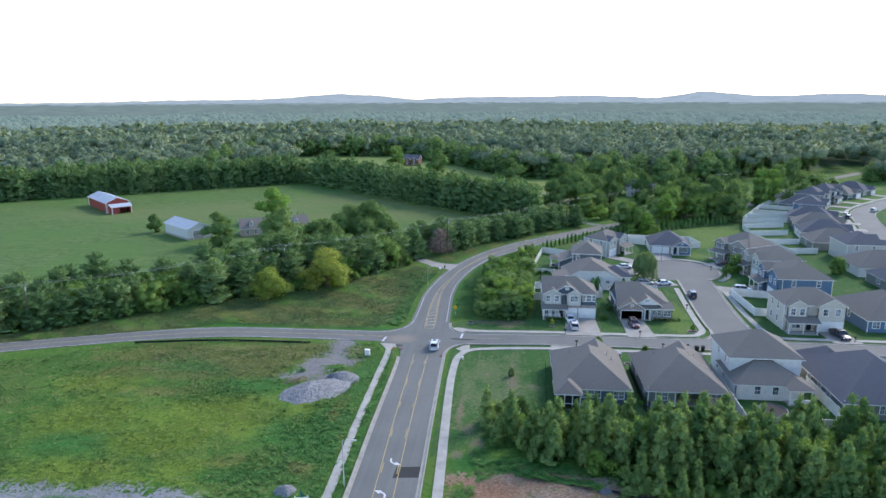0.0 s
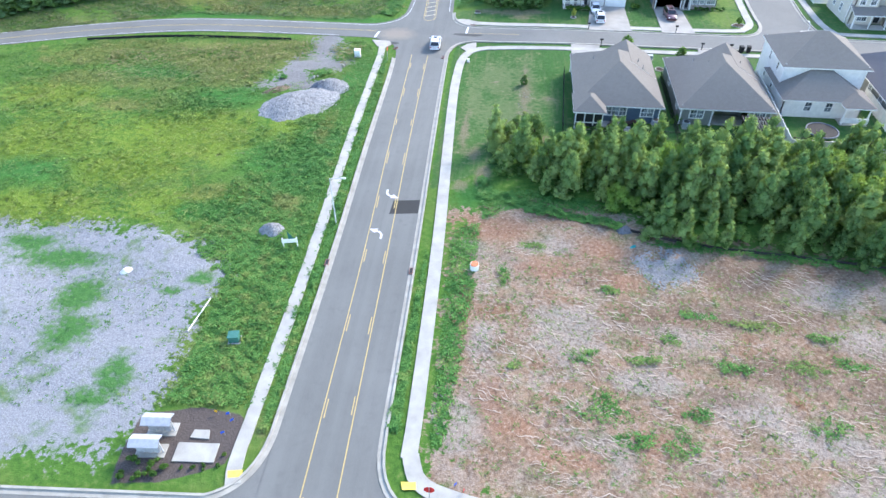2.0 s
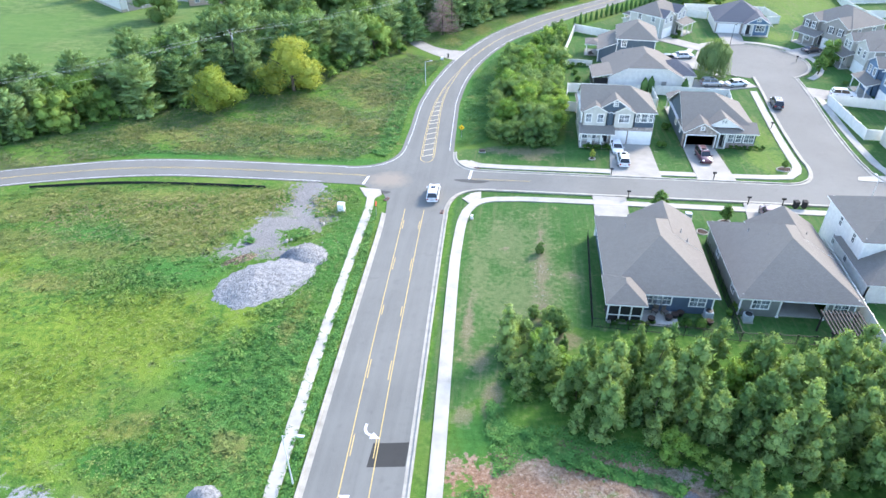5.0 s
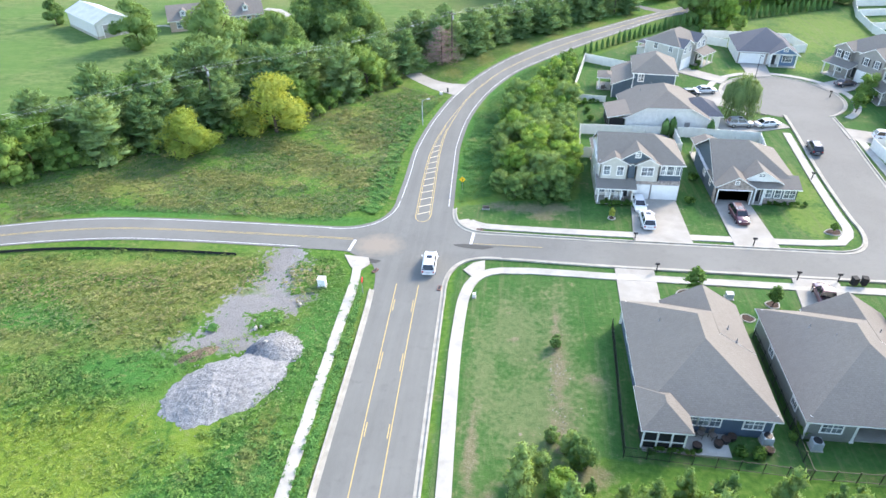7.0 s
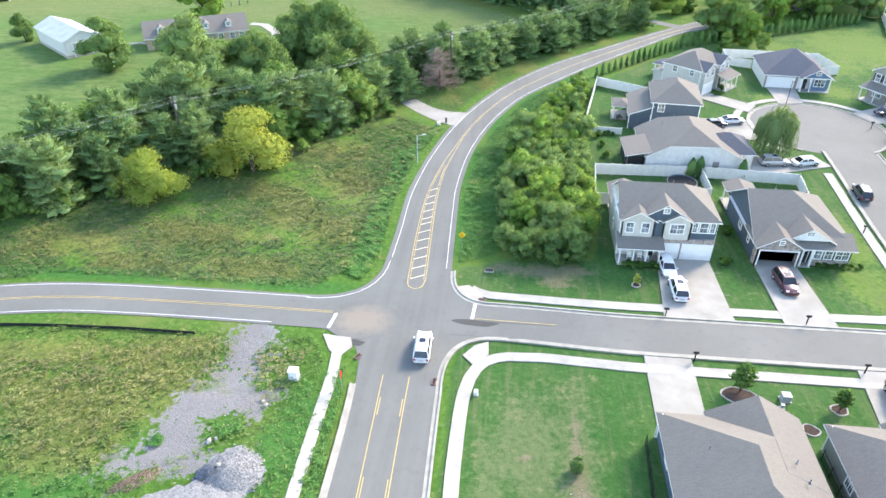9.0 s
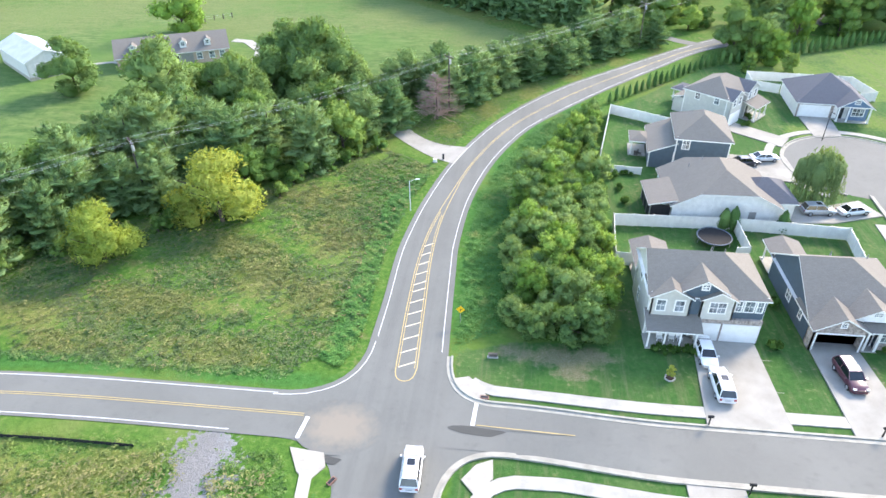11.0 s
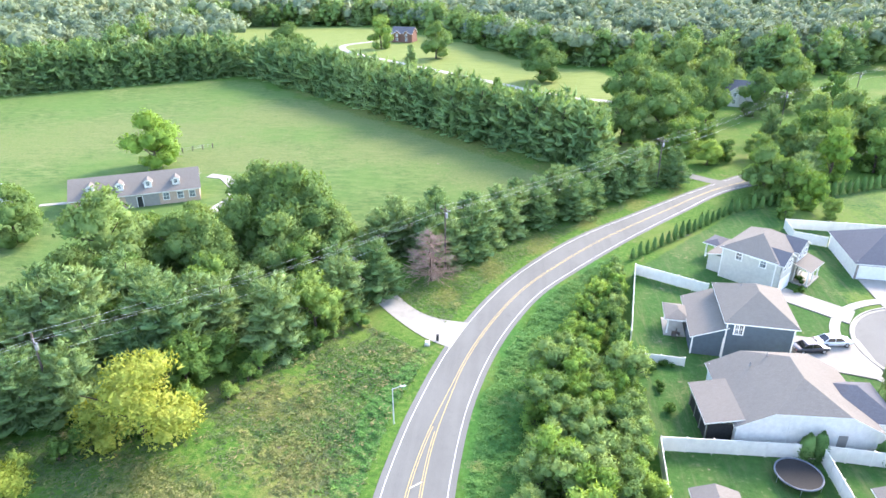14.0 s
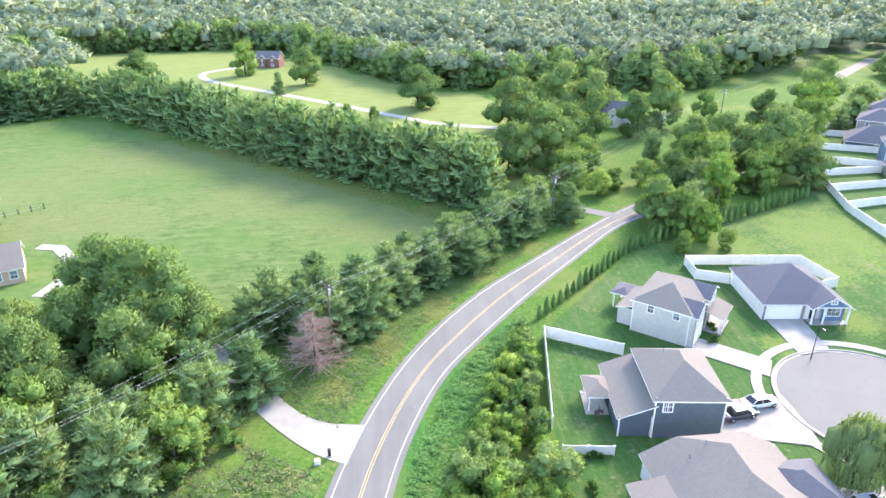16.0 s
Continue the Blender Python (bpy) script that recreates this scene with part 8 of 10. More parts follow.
    me.polygons.foreach_set("use_smooth", np.ones(len(me.polygons), bool))
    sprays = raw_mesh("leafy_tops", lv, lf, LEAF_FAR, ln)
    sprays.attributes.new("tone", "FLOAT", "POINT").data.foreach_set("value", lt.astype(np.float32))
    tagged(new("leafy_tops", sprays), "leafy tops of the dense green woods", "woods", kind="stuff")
    tagged(new("far_woods", me), "dense green woods reaching to the horizon", "woods", kind="stuff")


# emission strength that puts haze into hills, plain and farthest treetops
HAZE_GLOW = 0.42
# paler and bluer than the near leaves: distance haze mixed into the colour
LEAF_FAR = leafy("haze_tinted_leaves", (0.108, 0.170, 0.118), (0.200, 0.270, 0.172), (0.345, 0.405, 0.220), by="tone", grain=0.55, relief=1.0)
BEHIND_WINDBREAK = [(-92, 322), (-84, 334), (-104, 360), (-118, 384), (-150, 376), (-172, 356), (-290, 292), (-330, 250), (-260, 240), (-162, 310)]
CORRIDOR = [(70, 290), (112, 335), (143, 372), (190, 414), (228, 448), (244, 436), (208, 396), (160, 340), (100, 270)]
BEND_TREES = [(-20, 300), (10, 240), (110, 250), (200, 330), (160, 392), (100, 375), (62, 390), (26, 380), (-10, 360)]
HOUSES_EAST = [(60, 120), (84, 222), (92, 262), (104, 300), (150, 340), (260, 400), (420, 330), (420, 100), (100, 60)]
FIELDS = ([(-60, 1150), (180, 1120), (200, 1180), (-40, 1210)], [(240, 700), (420, 690), (430, 725), (260, 735)], [(-700, 1500), (-420, 1480), (-400, 1620), (-720, 1640)],
          [(130, 560), (190, 555), (195, 585), (128, 590)])
far_woods()


def hills():
    """Ridges of low wooded hills closing the horizon: height by bearing, haze painted as blue glow."""
    def ridge(dist, table, seed, colour, name, depth=500):
        r = np.random.default_rng(seed)
        a = np.radians(np.arange(-75, 85, 0.2))
        b = np.array(table, float)
        u = np.degrees(a)
        h = np.interp(u, b[:, 0], b[:, 1])
        h = np.convolve(np.pad(h, 6, mode="edge"), np.hanning(13) / np.hanning(13).sum(), "valid")
        h += 1.2 * np.sin(u * 2.3 + seed) + 0.8 * np.sin(u * 5.1) + r.normal(0, 0.5, a.shape)
        V, rows = [], 6
        for j in range(rows):
            w = j / (rows - 1)
            d = dist + depth * w
            V.append(np.c_[np.sin(a) * d, np.cos(a) * d, -4 + (np.maximum(h, 6) + 4) * math.sin(w * math.pi / 2)])
        V = np.vstack(V)
        n = len(a)
        idx = np.arange(n * rows).reshape(rows, n)
        f = np.stack([idx[:-1, :-1], idx[:-1, 1:], idx[1:, 1:], idx[1:, :-1]], -1).reshape(-1, 4)[:, ::-1]
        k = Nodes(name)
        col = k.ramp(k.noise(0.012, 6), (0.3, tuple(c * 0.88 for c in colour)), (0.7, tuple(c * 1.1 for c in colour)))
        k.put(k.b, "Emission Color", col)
        k.put(k.b, "Emission Strength", HAZE_GLOW)
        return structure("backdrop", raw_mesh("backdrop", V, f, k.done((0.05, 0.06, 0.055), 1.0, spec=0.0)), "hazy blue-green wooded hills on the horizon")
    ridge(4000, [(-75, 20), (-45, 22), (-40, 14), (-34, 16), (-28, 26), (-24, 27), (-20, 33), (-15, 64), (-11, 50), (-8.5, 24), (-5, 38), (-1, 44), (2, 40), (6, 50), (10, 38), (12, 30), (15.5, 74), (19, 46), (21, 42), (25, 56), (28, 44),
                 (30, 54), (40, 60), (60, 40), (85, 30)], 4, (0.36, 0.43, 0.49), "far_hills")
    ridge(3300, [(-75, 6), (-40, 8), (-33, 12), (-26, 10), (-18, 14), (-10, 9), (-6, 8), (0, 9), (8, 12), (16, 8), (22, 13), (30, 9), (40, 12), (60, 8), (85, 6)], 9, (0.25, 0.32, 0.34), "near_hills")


hills()


def hazy_plain():
    """The wooded plain between the near woods and the hills, its haze painted as emission."""
    a = np.radians(np.arange(-75, 85, 0.25))
    rad = 1340 * 1.03 ** np.arange(38)
    A, R = np.meshgrid(a, rad)
    x, y = (R * np.sin(A)).ravel(), (R * np.cos(A)).ravel()
    z = 7 + 4 * np.sin(x * 0.021 + 2 * np.sin(y * 0.013)) * np.sin(y * 0.017 + x * 0.006) + 2.5 * np.sin(x * 0.071) * np.sin(y * 0.05)
    n = len(a)
    idx = np.arange(len(x)).reshape(len(rad), n)
    f = np.stack([idx[:-1, :-1], idx[:-1, 1:], idx[1:, 1:], idx[1:, :-1]], -1).reshape(-1, 4)[:, ::-1]
    k = Nodes("hazy_plain")
    flat = k.add("ShaderNodeMapping")
    k.l.new(k.coord(), flat.inputs[0])
    flat.inputs["Scale"].default_value = (1, 0.45, 1)
    # blue-green haze painted into the colour, which also glows
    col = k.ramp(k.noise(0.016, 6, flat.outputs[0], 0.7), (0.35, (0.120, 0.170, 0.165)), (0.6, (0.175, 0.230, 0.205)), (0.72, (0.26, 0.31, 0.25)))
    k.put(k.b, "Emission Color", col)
    k.put(k.b, "Emission Strength", HAZE_GLOW)
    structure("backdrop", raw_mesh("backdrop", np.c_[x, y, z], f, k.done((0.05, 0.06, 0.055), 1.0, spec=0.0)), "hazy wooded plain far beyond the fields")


hazy_plain()

# ---- farm buildings and further houses ----
METAL_ROOF = plain("pale_metal_roof", (0.34, 0.36, 0.39), (0.46, 0.48, 0.51), 0.5, 0.5, 0.1)
METAL_WALL = siding("cream_metal_wall", (0.55, 0.55, 0.52), 0.3)
PALE_BRICK = plain("pale_brick", (0.42, 0.29, 0.21), (0.58, 0.43, 0.33), 4, 0.9, 0.4, 14)
RED_WALL = siding("red_barn_boards", (0.30, 0.06, 0.045), 0.25)


def farm_garage():
    h = thing("farm_garage", -106.5, 202.3, gz(202), 52, "cream metal farm garage with a pale roof and closed door", "garage")
    v = (0, 8.2, 0, 18)
    walls(h, v, 0, 4.0, METAL_WALL)
    roof(h, v, 4.0, "gable_y", 0.42, METAL_ROOF, 0.35, wall=METAL_WALL)
    garage_door(h, wall_pose(v, "front", 3.6, 0.02), 3.8, 3.1, SIDE_TAN, "taupe panelled garage door")
    for i in range(7):
        Build().box(1.82 + 0.52 * i, 2.2 + 0.52 * i, -0.05, -0.036, 1.72, 2.0).make("door_glass", GLASS, h)
    Build().box(-0.05, 8.25, -0.03, 18.03, 0.0, 0.7).make("plinth", KERB, h, "grey concrete base")


def red_barn():
    h = thing("barn", -167, 251.3, gz(251), 48, "red wooden barn with a pale metal roof and low annex", "barn")
    v, w = (0, 9.0, 0, 26), (0.5, 8.0, -6.0, -0.2)
    walls(h, v, 0, 4.2, RED_WALL)
    roof(h, v, 4.2, "gable_y", 0.40, METAL_ROOF, 0.5, wall=RED_WALL)
    walls(h, w, 0, 3.0, RED_WALL, (("front", 5, 0, 4.0, 2.4),))
    roof(h, w, 3.0, "gable_x", 0.30, METAL_ROOF, 0.5, wall=RED_WALL)
    Build().box(2.5, 6.5, -0.06, 0, 0, 3.2).make("barn_door", WHITE, h)
    for q, z in ((v, 4.2), (w, 3.0)):
        for x, y in ((q[0], q[2]), (q[1], q[2]), (q[0], q[3])):
            post(h, x, y, 0, z - 0.1, 0.3, WHITE)


def ranch():
    h = thing("farmhouse", -91.4, 209.8, gz(211), 26, "long brick farmhouse with a grey roof and four dormers", "house")
    v = (0, 23.0, 0, 9.0)
    walls(h, v, 0, 2.9, PALE_BRICK)
    roof(h, v, 2.9, "gable_x", 0.60, ROOF_GREY, 0.4, wall=PALE_BRICK)
    Build().box(9.5, 15.5, -0.06, 0, 0, 2.8).make("porch_wall", SIDE_TAN, h)
    for i in range(4):
        x = 3.6 + i * 5.1
        d = (x - 0.7, x + 0.7, 0.9, 3.2)
        walls(h, d, 3.0, 4.6, WHITE)
        roof(h, d, 4.6, "gable_y", 0.7, ROOF_GREY, 0.15, wall=WHITE)
        window_at(h, wall_pose(d, "front", 0.7, 4.2), 0.6, 0.7, 1)
    for u in (2.2, 5.0, 7.6, 16.8, 19.4, 21.6):
        window_at(h, wall_pose(v, "front", u, 1.6), 1.0, 1.3, 1)
    v2 = (0, 23.0, -0.06, 9)
    front_door(h, wall_pose(v2, "front", 12.0, 0.05), DOOR_DARK)
    window_at(h, wall_pose(v, "right", 4.5, 1.6), 1.0, 1.2, 2)


def field_house(x, y, rz, body, label):
    h = house_at(x, y, rz, label)
    v = (0, 11, 0, 8)
    walls(h, v, 0, 4.6, body)
    roof(h, v, 4.6, "gable_x", 0.7, ROOF_DARK, 0.4, wall=body)
    for a in (1.5, 6.5):
        d = (a, a + 3.0, -0.6, 3.0)
        walls(h, d, 0, 4.6, body)
        roof(h, d, 4.6, "gable_y", 0.8, ROOF_DARK, 0.25, wall=body)
        window_at(h, wall_pose(d, "front", 1.5, 3.6), 0.9, 1.2, 1)
        window_at(h, wall_pose(d, "front", 1.5, 1.5), 0.9, 1.2, 1)


def pasture_fence():
    """Weathered posts with two strands of wire beside the lone tree."""
    a, b = np.array((-93.5, 247.5)), np.array((-84.0, 255.0))
    t = thing("fence", a[0], a[1], gz(a[1]), math.degrees(math.atan2(b[1] - a[1], b[0] - a[0])), "short run of weathered dark fence posts in the pasture", "fence")
    w = float(np.linalg.norm(b - a)) / 5
    for i in range(6):
        Build().box(-0.09, 0.09, -0.09, 0.09, 0, 1.3).make("post", WOOD, t, m=pose(w * i, 0, 0, 2 - i % 3, i % 2, 9 * i))
    for z in (0.6, 1.1):
        Build().box(0, w * 5, -0.012, 0.012, z, z + 0.024).make("wire", GREY_METAL, t)


pasture_fence()
slab("driveway", [(-75.5, 234.3), (-71.5, 233.4), (-66.2, 227.0), (-64.5, 221), (-66, 214)], 2.4, 0.0, 0.10, CONCRETE, "pale concrete drive beside the farmhouse", False)
slab("driveway", [(-101, 213.6), (-96, 215.6), (-90, 214)], 1.2, 0.0, 0.10, CONCRETE, "pale path to the farmhouse", False)
farm_garage()
red_barn()
ranch()
field_house(55.5, 315, -25, SIDE_BEIGE, "pale grey two-storey house among the far trees")
field_house(-74, 449, -10, BRICK, "red brick house at the end of the lane")

# row of houses along the far street
FAR_ROAD = smooth_line([(118, 130), (117.5, 165), (118, 195), (121, 215), (131, 245), (137, 262), (146, 280), (168, 304), (230, 362)], 4)
sheet("road", offset(FAR_ROAD, -4), offset(FAR_ROAD, 4), 0.05, ASPHALT, "grey asphalt street through the far houses", 1)
slab("sidewalk", offset(FAR_ROAD, -6), 1.3, 0, 0.1, CONCRETE, "pale sidewalk along the far street", False)
slab("kerb", offset(FAR_ROAD, -4.2), 0.3, 0, 0.15, KERB, "pale kerb of the far street", False)
slab("kerb", offset(FAR_ROAD, 4.2), 0.3, 0, 0.15, KERB, "pale kerb of the far street", False)
ROW = ((107, 160, 90), (107, 175, 90), (107, 190, 88), (108.5, 204.5, 85), (111.5, 218.5, 78), (115, 232.5, 74), (118, 246, 66), (121, 260, 60), (125, 274, 56), (132, 287, 50), (142, 299, 46), (154, 311, 44), (166, 322, 44))
for i, (x, y, r) in enumerate(ROW):
    if i in (2, 7, 9, 10):
        two_storey(x, y, r, 11, 11, (SIDE_GREY, SIDE_TAN, SIDE_BEIGE, SIDE_SKY)[i % 4], (SIDE_NAVY, SIDE_TAN)[i % 2], ROOF_DARK, "two-storey house with a dark roof in the far row")
    else:
        one_storey(x, y, r, 11.5, 15, (SIDE_GREY, SIDE_WHITE, SIDE_NAVY)[i % 3], ROOF_GREY if i % 2 else ROOF_DARK, "one-storey house with a dark roof in the far row")
    c, s = math.cos(radians(r)), math.sin(radians(r))
    q = [(x + c * u - s * w, y + s * u + c * w) for u, w in ((6.2, -1.3), (10.8, -1.3), (11.0, -9.0), (6.0, -9.0))]
    driveway(q, "pale concrete driveway of the far row")
for x, y, r in ((136, 205, -95), (140, 222, -105), (150, 240, -115), (162, 256, -125)):
    one_storey(x, y, r, 12, 14, SIDE_BEIGE, ROOF_DARK, "one-storey house across the far street")


# ---- fences ----
def fence(pts, height, label, mat=None, panel=2.4, parts=True, name="fence"):
    """Post-and-panel fence along a polyline."""
    p0 = pts[0]
    t = thing(name, p0[0], p0[1], gz(p0[1]), 0, label, "fence")
    mat = mat or VINYL
    for a, b in zip(pts, pts[1:]):
        a, b = np.array(a, float), np.array(b, float)
        L = np.linalg.norm(b - a)
        n = max(1, round(L / panel))
        ang = math.degrees(math.atan2(b[1] - a[1], b[0] - a[0]))
        for i in range(n + 1):
            q = a + (b - a) * i / n
            z = gz(q[1]) - gz(p0[1])
            m = pose(q[0] - p0[0], q[1] - p0[1], z, 0, 0, ang)
            Build().box(-0.065, 0.065, -0.065, 0.065, 0, height + 0.08).box(-0.085, 0.085, -0.085, 0.085, height + 0.08, height + 0.12).make("post", mat, t, m=m)
            if i < n:
                w = L / n
                pn = Build().box(0.065, w - 0.065, -0.02, 0.02, 0.08, height - 0.05).make("panel", mat, t, m=m)
                Build().box(0.065, w - 0.065, -0.035, 0.035, height - 0.10, height + 0.04).make("rail", mat, pn)
    return t


VF = "white vinyl privacy fence round a back yard"
fence([(6.2, 147.6), (6.9, 156.6), (22.4, 156.9), (22.4, 150.2), (20.8, 149.9)], 1.8, VF)
fence([(8.3, 147.4), (6.2, 147.6)], 1.8, VF)
fence([(22.4, 156.9), (36.0, 155.8)], 1.8, VF)
fence([(36.0, 155.8), (34.9, 147.6)], 1.8, VF)
fence([(7.0, 176.2), (10.4, 195.4), (19.8, 190.0)], 1.8, VF)
fence([(7.2, 172.2), (12.6, 171.6)], 1.2, "low grey picket fence beside the patio")
fence([(43.6, 208.6), (39.0, 210.8), (39.5, 216.2), (58.9, 214.4), (60.1, 206), (55.2, 204.5)], 1.8, VF)
fence([(53.2, 155.0), (53.6, 140.2), (56.0, 140.0)], 1.8, VF)
fence([(53.2, 155.0), (64.0, 152.6)], 1.8, VF)
fence([(33.8, 106), (33.4, 86.2), (47.2, 86.0), (47.3, 102)], 1.8, VF)
EASTERN = [(84.5, 196), (83.0, 210), (81.5, 223), (83.6, 238), (89, 254), (97, 268), (104, 281), (112, 293), (124, 306), (140, 320), (160, 340)]
fence(EASTERN, 1.8, "long white vinyl fence behind the far houses")
for (x, y), (u, w) in zip([(84.0, 200), (82.6, 213), (81.8, 226), (83.8, 239), (87.5, 250), (93, 261), (99, 272), (106, 284), (116, 298), (130, 312), (148, 328)], [(93, 201), (93, 214), (95, 228), (99, 242), (104, 252), (111, 262), (114, 264), (121, 277), (131, 290), (143, 303), (158, 318)]):
    fence([(x, y), (u, w)], 1.8, "white vinyl fence between two back yards", panel=3.0)


def picket_fence(pts, height, label):
    """Black metal fence: posts, two rails to a bay, and thin pickets in one mesh."""
    p0 = pts[0]
    t = thing("metal_fence", p0[0], p0[1], gz(p0[1]), 0, label, "fence")
    pk = Build()
    for a, b in zip(pts, pts[1:]):
        a, b = np.array(a, float), np.array(b, float)
        L = np.linalg.norm(b - a)
        n = max(1, round(L / 1.8))
        ang = math.degrees(math.atan2(b[1] - a[1], b[0] - a[0]))
        w = L / n
        for i in range(n):
            q = a + (b - a) * i / n
            m = pose(q[0] - p0[0], q[1] - p0[1], gz(q[1]) - gz(p0[1]), 0, 0, ang)
            Build().box(-0.03, 0.03, -0.03, 0.03, 0, height + 0.08).make("post", BLACK, t, m=m)
            for z in (height - 0.12, 0.15):
                Build().box(0.03, w - 0.03, -0.015, 0.015, z, z + 0.04).make("rail", BLACK, t, m=m)
            k = int(w / 0.13)
            for j in range(1, k):
                c = m @ Vector((w * j / k, 0, 0))
                pk.box(c.x - 0.008, c.x + 0.008, c.y - 0.008, c.y + 0.008, c.z + 0.08, c.z + height)
    tagged(pk.make("railing", BLACK, t), "thin black metal pickets", kind="stuff")


picket_fence([(6.7, 106.0), (6.0, 88.4), (20.4, 87.6)], 1.3, "black metal picket fence behind the blue house")
picket_fence([(20.6, 106.0), (20.4, 87.6), (36.0, 87.9)], 1.3, "black metal picket fence between two yards")

# ---- cars ----
def loft(stations):
    """Rings of (x, half width, z low, z shoulder, z top, top half width) joined into a closed shell."""
    b = Build()
    ring = []
    for x, w, z0, zs, zt, wt in stations:
        ring.append([(x, -w * 0.88, z0), (x, -w, z0 + 0.22), (x, -w, zs), (x, -wt, zt), (x, wt, zt), (x, w, zs), (x, w, z0 + 0.22), (x, w * 0.88, z0)])
    for r in ring:
        b.v += r
    n = 8
    for i in range(len(ring) - 1):
        for k in range(n):
            b.f.append((i * n + k, i * n + (k + 1) % n, (i + 1) * n + (k + 1) % n, (i + 1) * n + k))
    b.f.append(tuple(range(n)))
    b.f.append(tuple(len(b.v) - 1 - k for k in range(n)))
    return b


def car(x, y, rz, paint, label, style="suv", lift=0.14):
    """A parked car, its nose towards +x of its own axes: body, glasshouse, roof, wheels, lamps."""
    t = thing("car", x, y, gz(y) + lift, rz, label, "car")
    long_, top, w = {"suv": (4.7, 1.68, 0.93), "sedan": (4.8, 1.42, 0.91), "pickup": (5.7, 1.82, 0.98)}[style]
    h = long_ / 2
    zs = 0.98 if style != "sedan" else 0.86
    hood = zs + 0.06
    st = [(-h, w * 0.86, 0.42, 0.70, zs - 0.06, w * 0.78), (-h + 0.12, w * 0.95, 0.32, 0.78, zs + 0.02, w * 0.86), (-h + 0.7, w, 0.24, 0.82, zs + 0.04, w * 0.90), (0, w, 0.22, 0.82, zs + 0.03, w * 0.90),
          (h - 1.35, w, 0.24, 0.82, hood + 0.02, w * 0.88), (h - 0.5, w * 0.98, 0.26, 0.76, hood - 0.08, w * 0.84), (h - 0.12, w * 0.90, 0.30, 0.66, hood - 0.22, w * 0.74), (h, w * 0.78, 0.40, 0.60, hood - 0.32, w * 0.64)]
    loft(st).make("body", paint, t, bevel=0.05, smooth=True)
    if style == "pickup":
        a, b_, c, d = -0.55, -0.35, 0.75, 1.45
        Build().box(-h + 0.15, -0.7, -w * 0.72, w * 0.72, zs + 0.03, zs + 0.07).make("bed_cover", RUBBER, t)
    elif style == "sedan":
        a, b_, c, d = -h + 0.65, -h + 1.45, 0.55, 1.35
    else:
        a, b_, c, d = -h + 0.12, -h + 0.5, 0.45, 1.2
    wb, wt = w * 0.89, w * 0.70
    lo, hi = zs + 0.02, top - 0.05
    q = [(a, -wb, lo), (d, -wb, lo), (d, wb, lo), (a, wb, lo), (b_, -wt, hi), (c, -wt, hi), (c, wt, hi), (b_, wt, hi)]
    for f in ((0, 1, 5, 4), (1, 2, 6, 5), (2, 3, 7, 6), (3, 0, 4, 7)):
        Build().poly(*[q[k] for k in f]).make("window", CAR_GLASS, t, "dark tinted window")
    r = Build()
    r.poly((b_ - 0.05, -wt - 0.02, hi), (c + 0.05, -wt - 0.02, hi), (c - 0.1, -wt + 0.1, top), (b_ + 0.1, -wt + 0.1, top))
    r.poly((b_ - 0.05, wt + 0.02, hi), (c + 0.05, wt + 0.02, hi), (c - 0.1, wt - 0.1, top), (b_ + 0.1, wt - 0.1, top))
    r.poly((b_ - 0.05, -wt - 0.02, hi), (b_ - 0.05, wt + 0.02, hi), (b_ + 0.1, wt - 0.1, top), (b_ + 0.1, -wt + 0.1, top))
    r.poly((c + 0.05, -wt - 0.02, hi), (c + 0.05, wt + 0.02, hi), (c - 0.1, wt - 0.1, top), (c - 0.1, -wt + 0.1, top))
    r.poly((b_ + 0.1, -wt + 0.1, top), (c - 0.1, -wt + 0.1, top), (c - 0.1, wt - 0.1, top), (b_ + 0.1, wt - 0.1, top))
    rf = r.make("roof", paint, t)
    if style == "suv":
        Build().box(c - 0.95, c - 0.25, -wt * 0.55, wt * 0.55, top, top + 0.012).make("sunroof", CAR_GLASS, rf)
        for s in (-1, 1):
            Build().box(b_ + 0.2, c - 0.2, s * (wt - 0.12) - 0.02, s * (wt - 0.12) + 0.02, top + 0.01, top + 0.06).make("roof_rail", GREY_METAL, rf)
    mid = (b_ + c) / 2
    for s in (-1, 1):
        for (x0, x1) in ((a, b_), (d, c), (mid, mid)):
            Build().tube((x0, s * (wb + 0.005), lo), (x1, s * (wt + 0.005), hi), 0.045, 0.045, 5).make("pillar", paint, t)
        Build().box(d - 0.35, d - 0.2, s * (w + 0.12) - 0.1, s * (w + 0.12) + 0.1, zs, zs + 0.14).make("mirror", paint, t)
        Build().box(h - 0.28, h - 0.06, s * w * 0.68 - 0.14, s * w * 0.68 + 0.14, hood - 0.30, hood - 0.17).make("headlight", WHITE, t)
        Build().box(-h - 0.01, -h + 0.12, s * w * 0.74 - 0.12, s * w * 0.74 + 0.12, 0.66, zs - 0.06).make("tail_light", TAIL, t)
        for xx in (-h + 0.95, h - 0.95):
            wh = Build().tube((xx, s * (w - 0.17), 0.34), (xx, s * (w + 0.01), 0.34), 0.34, 0.34, 16).make("wheel", RUBBER, t)
            Build().tube((xx, s * (w - 0.02), 0.34), (xx, s * (w + 0.02), 0.34), 0.22, 0.20, 10).make("rim", GREY_METAL, wh)
    Build().box(-h - 0.02, -h + 0.02, -0.28, 0.28, 0.62, 0.76).make("rear_plate", GREY_METAL, t)
    t.scale = (0.92, 0.92, 0.92)
    return t


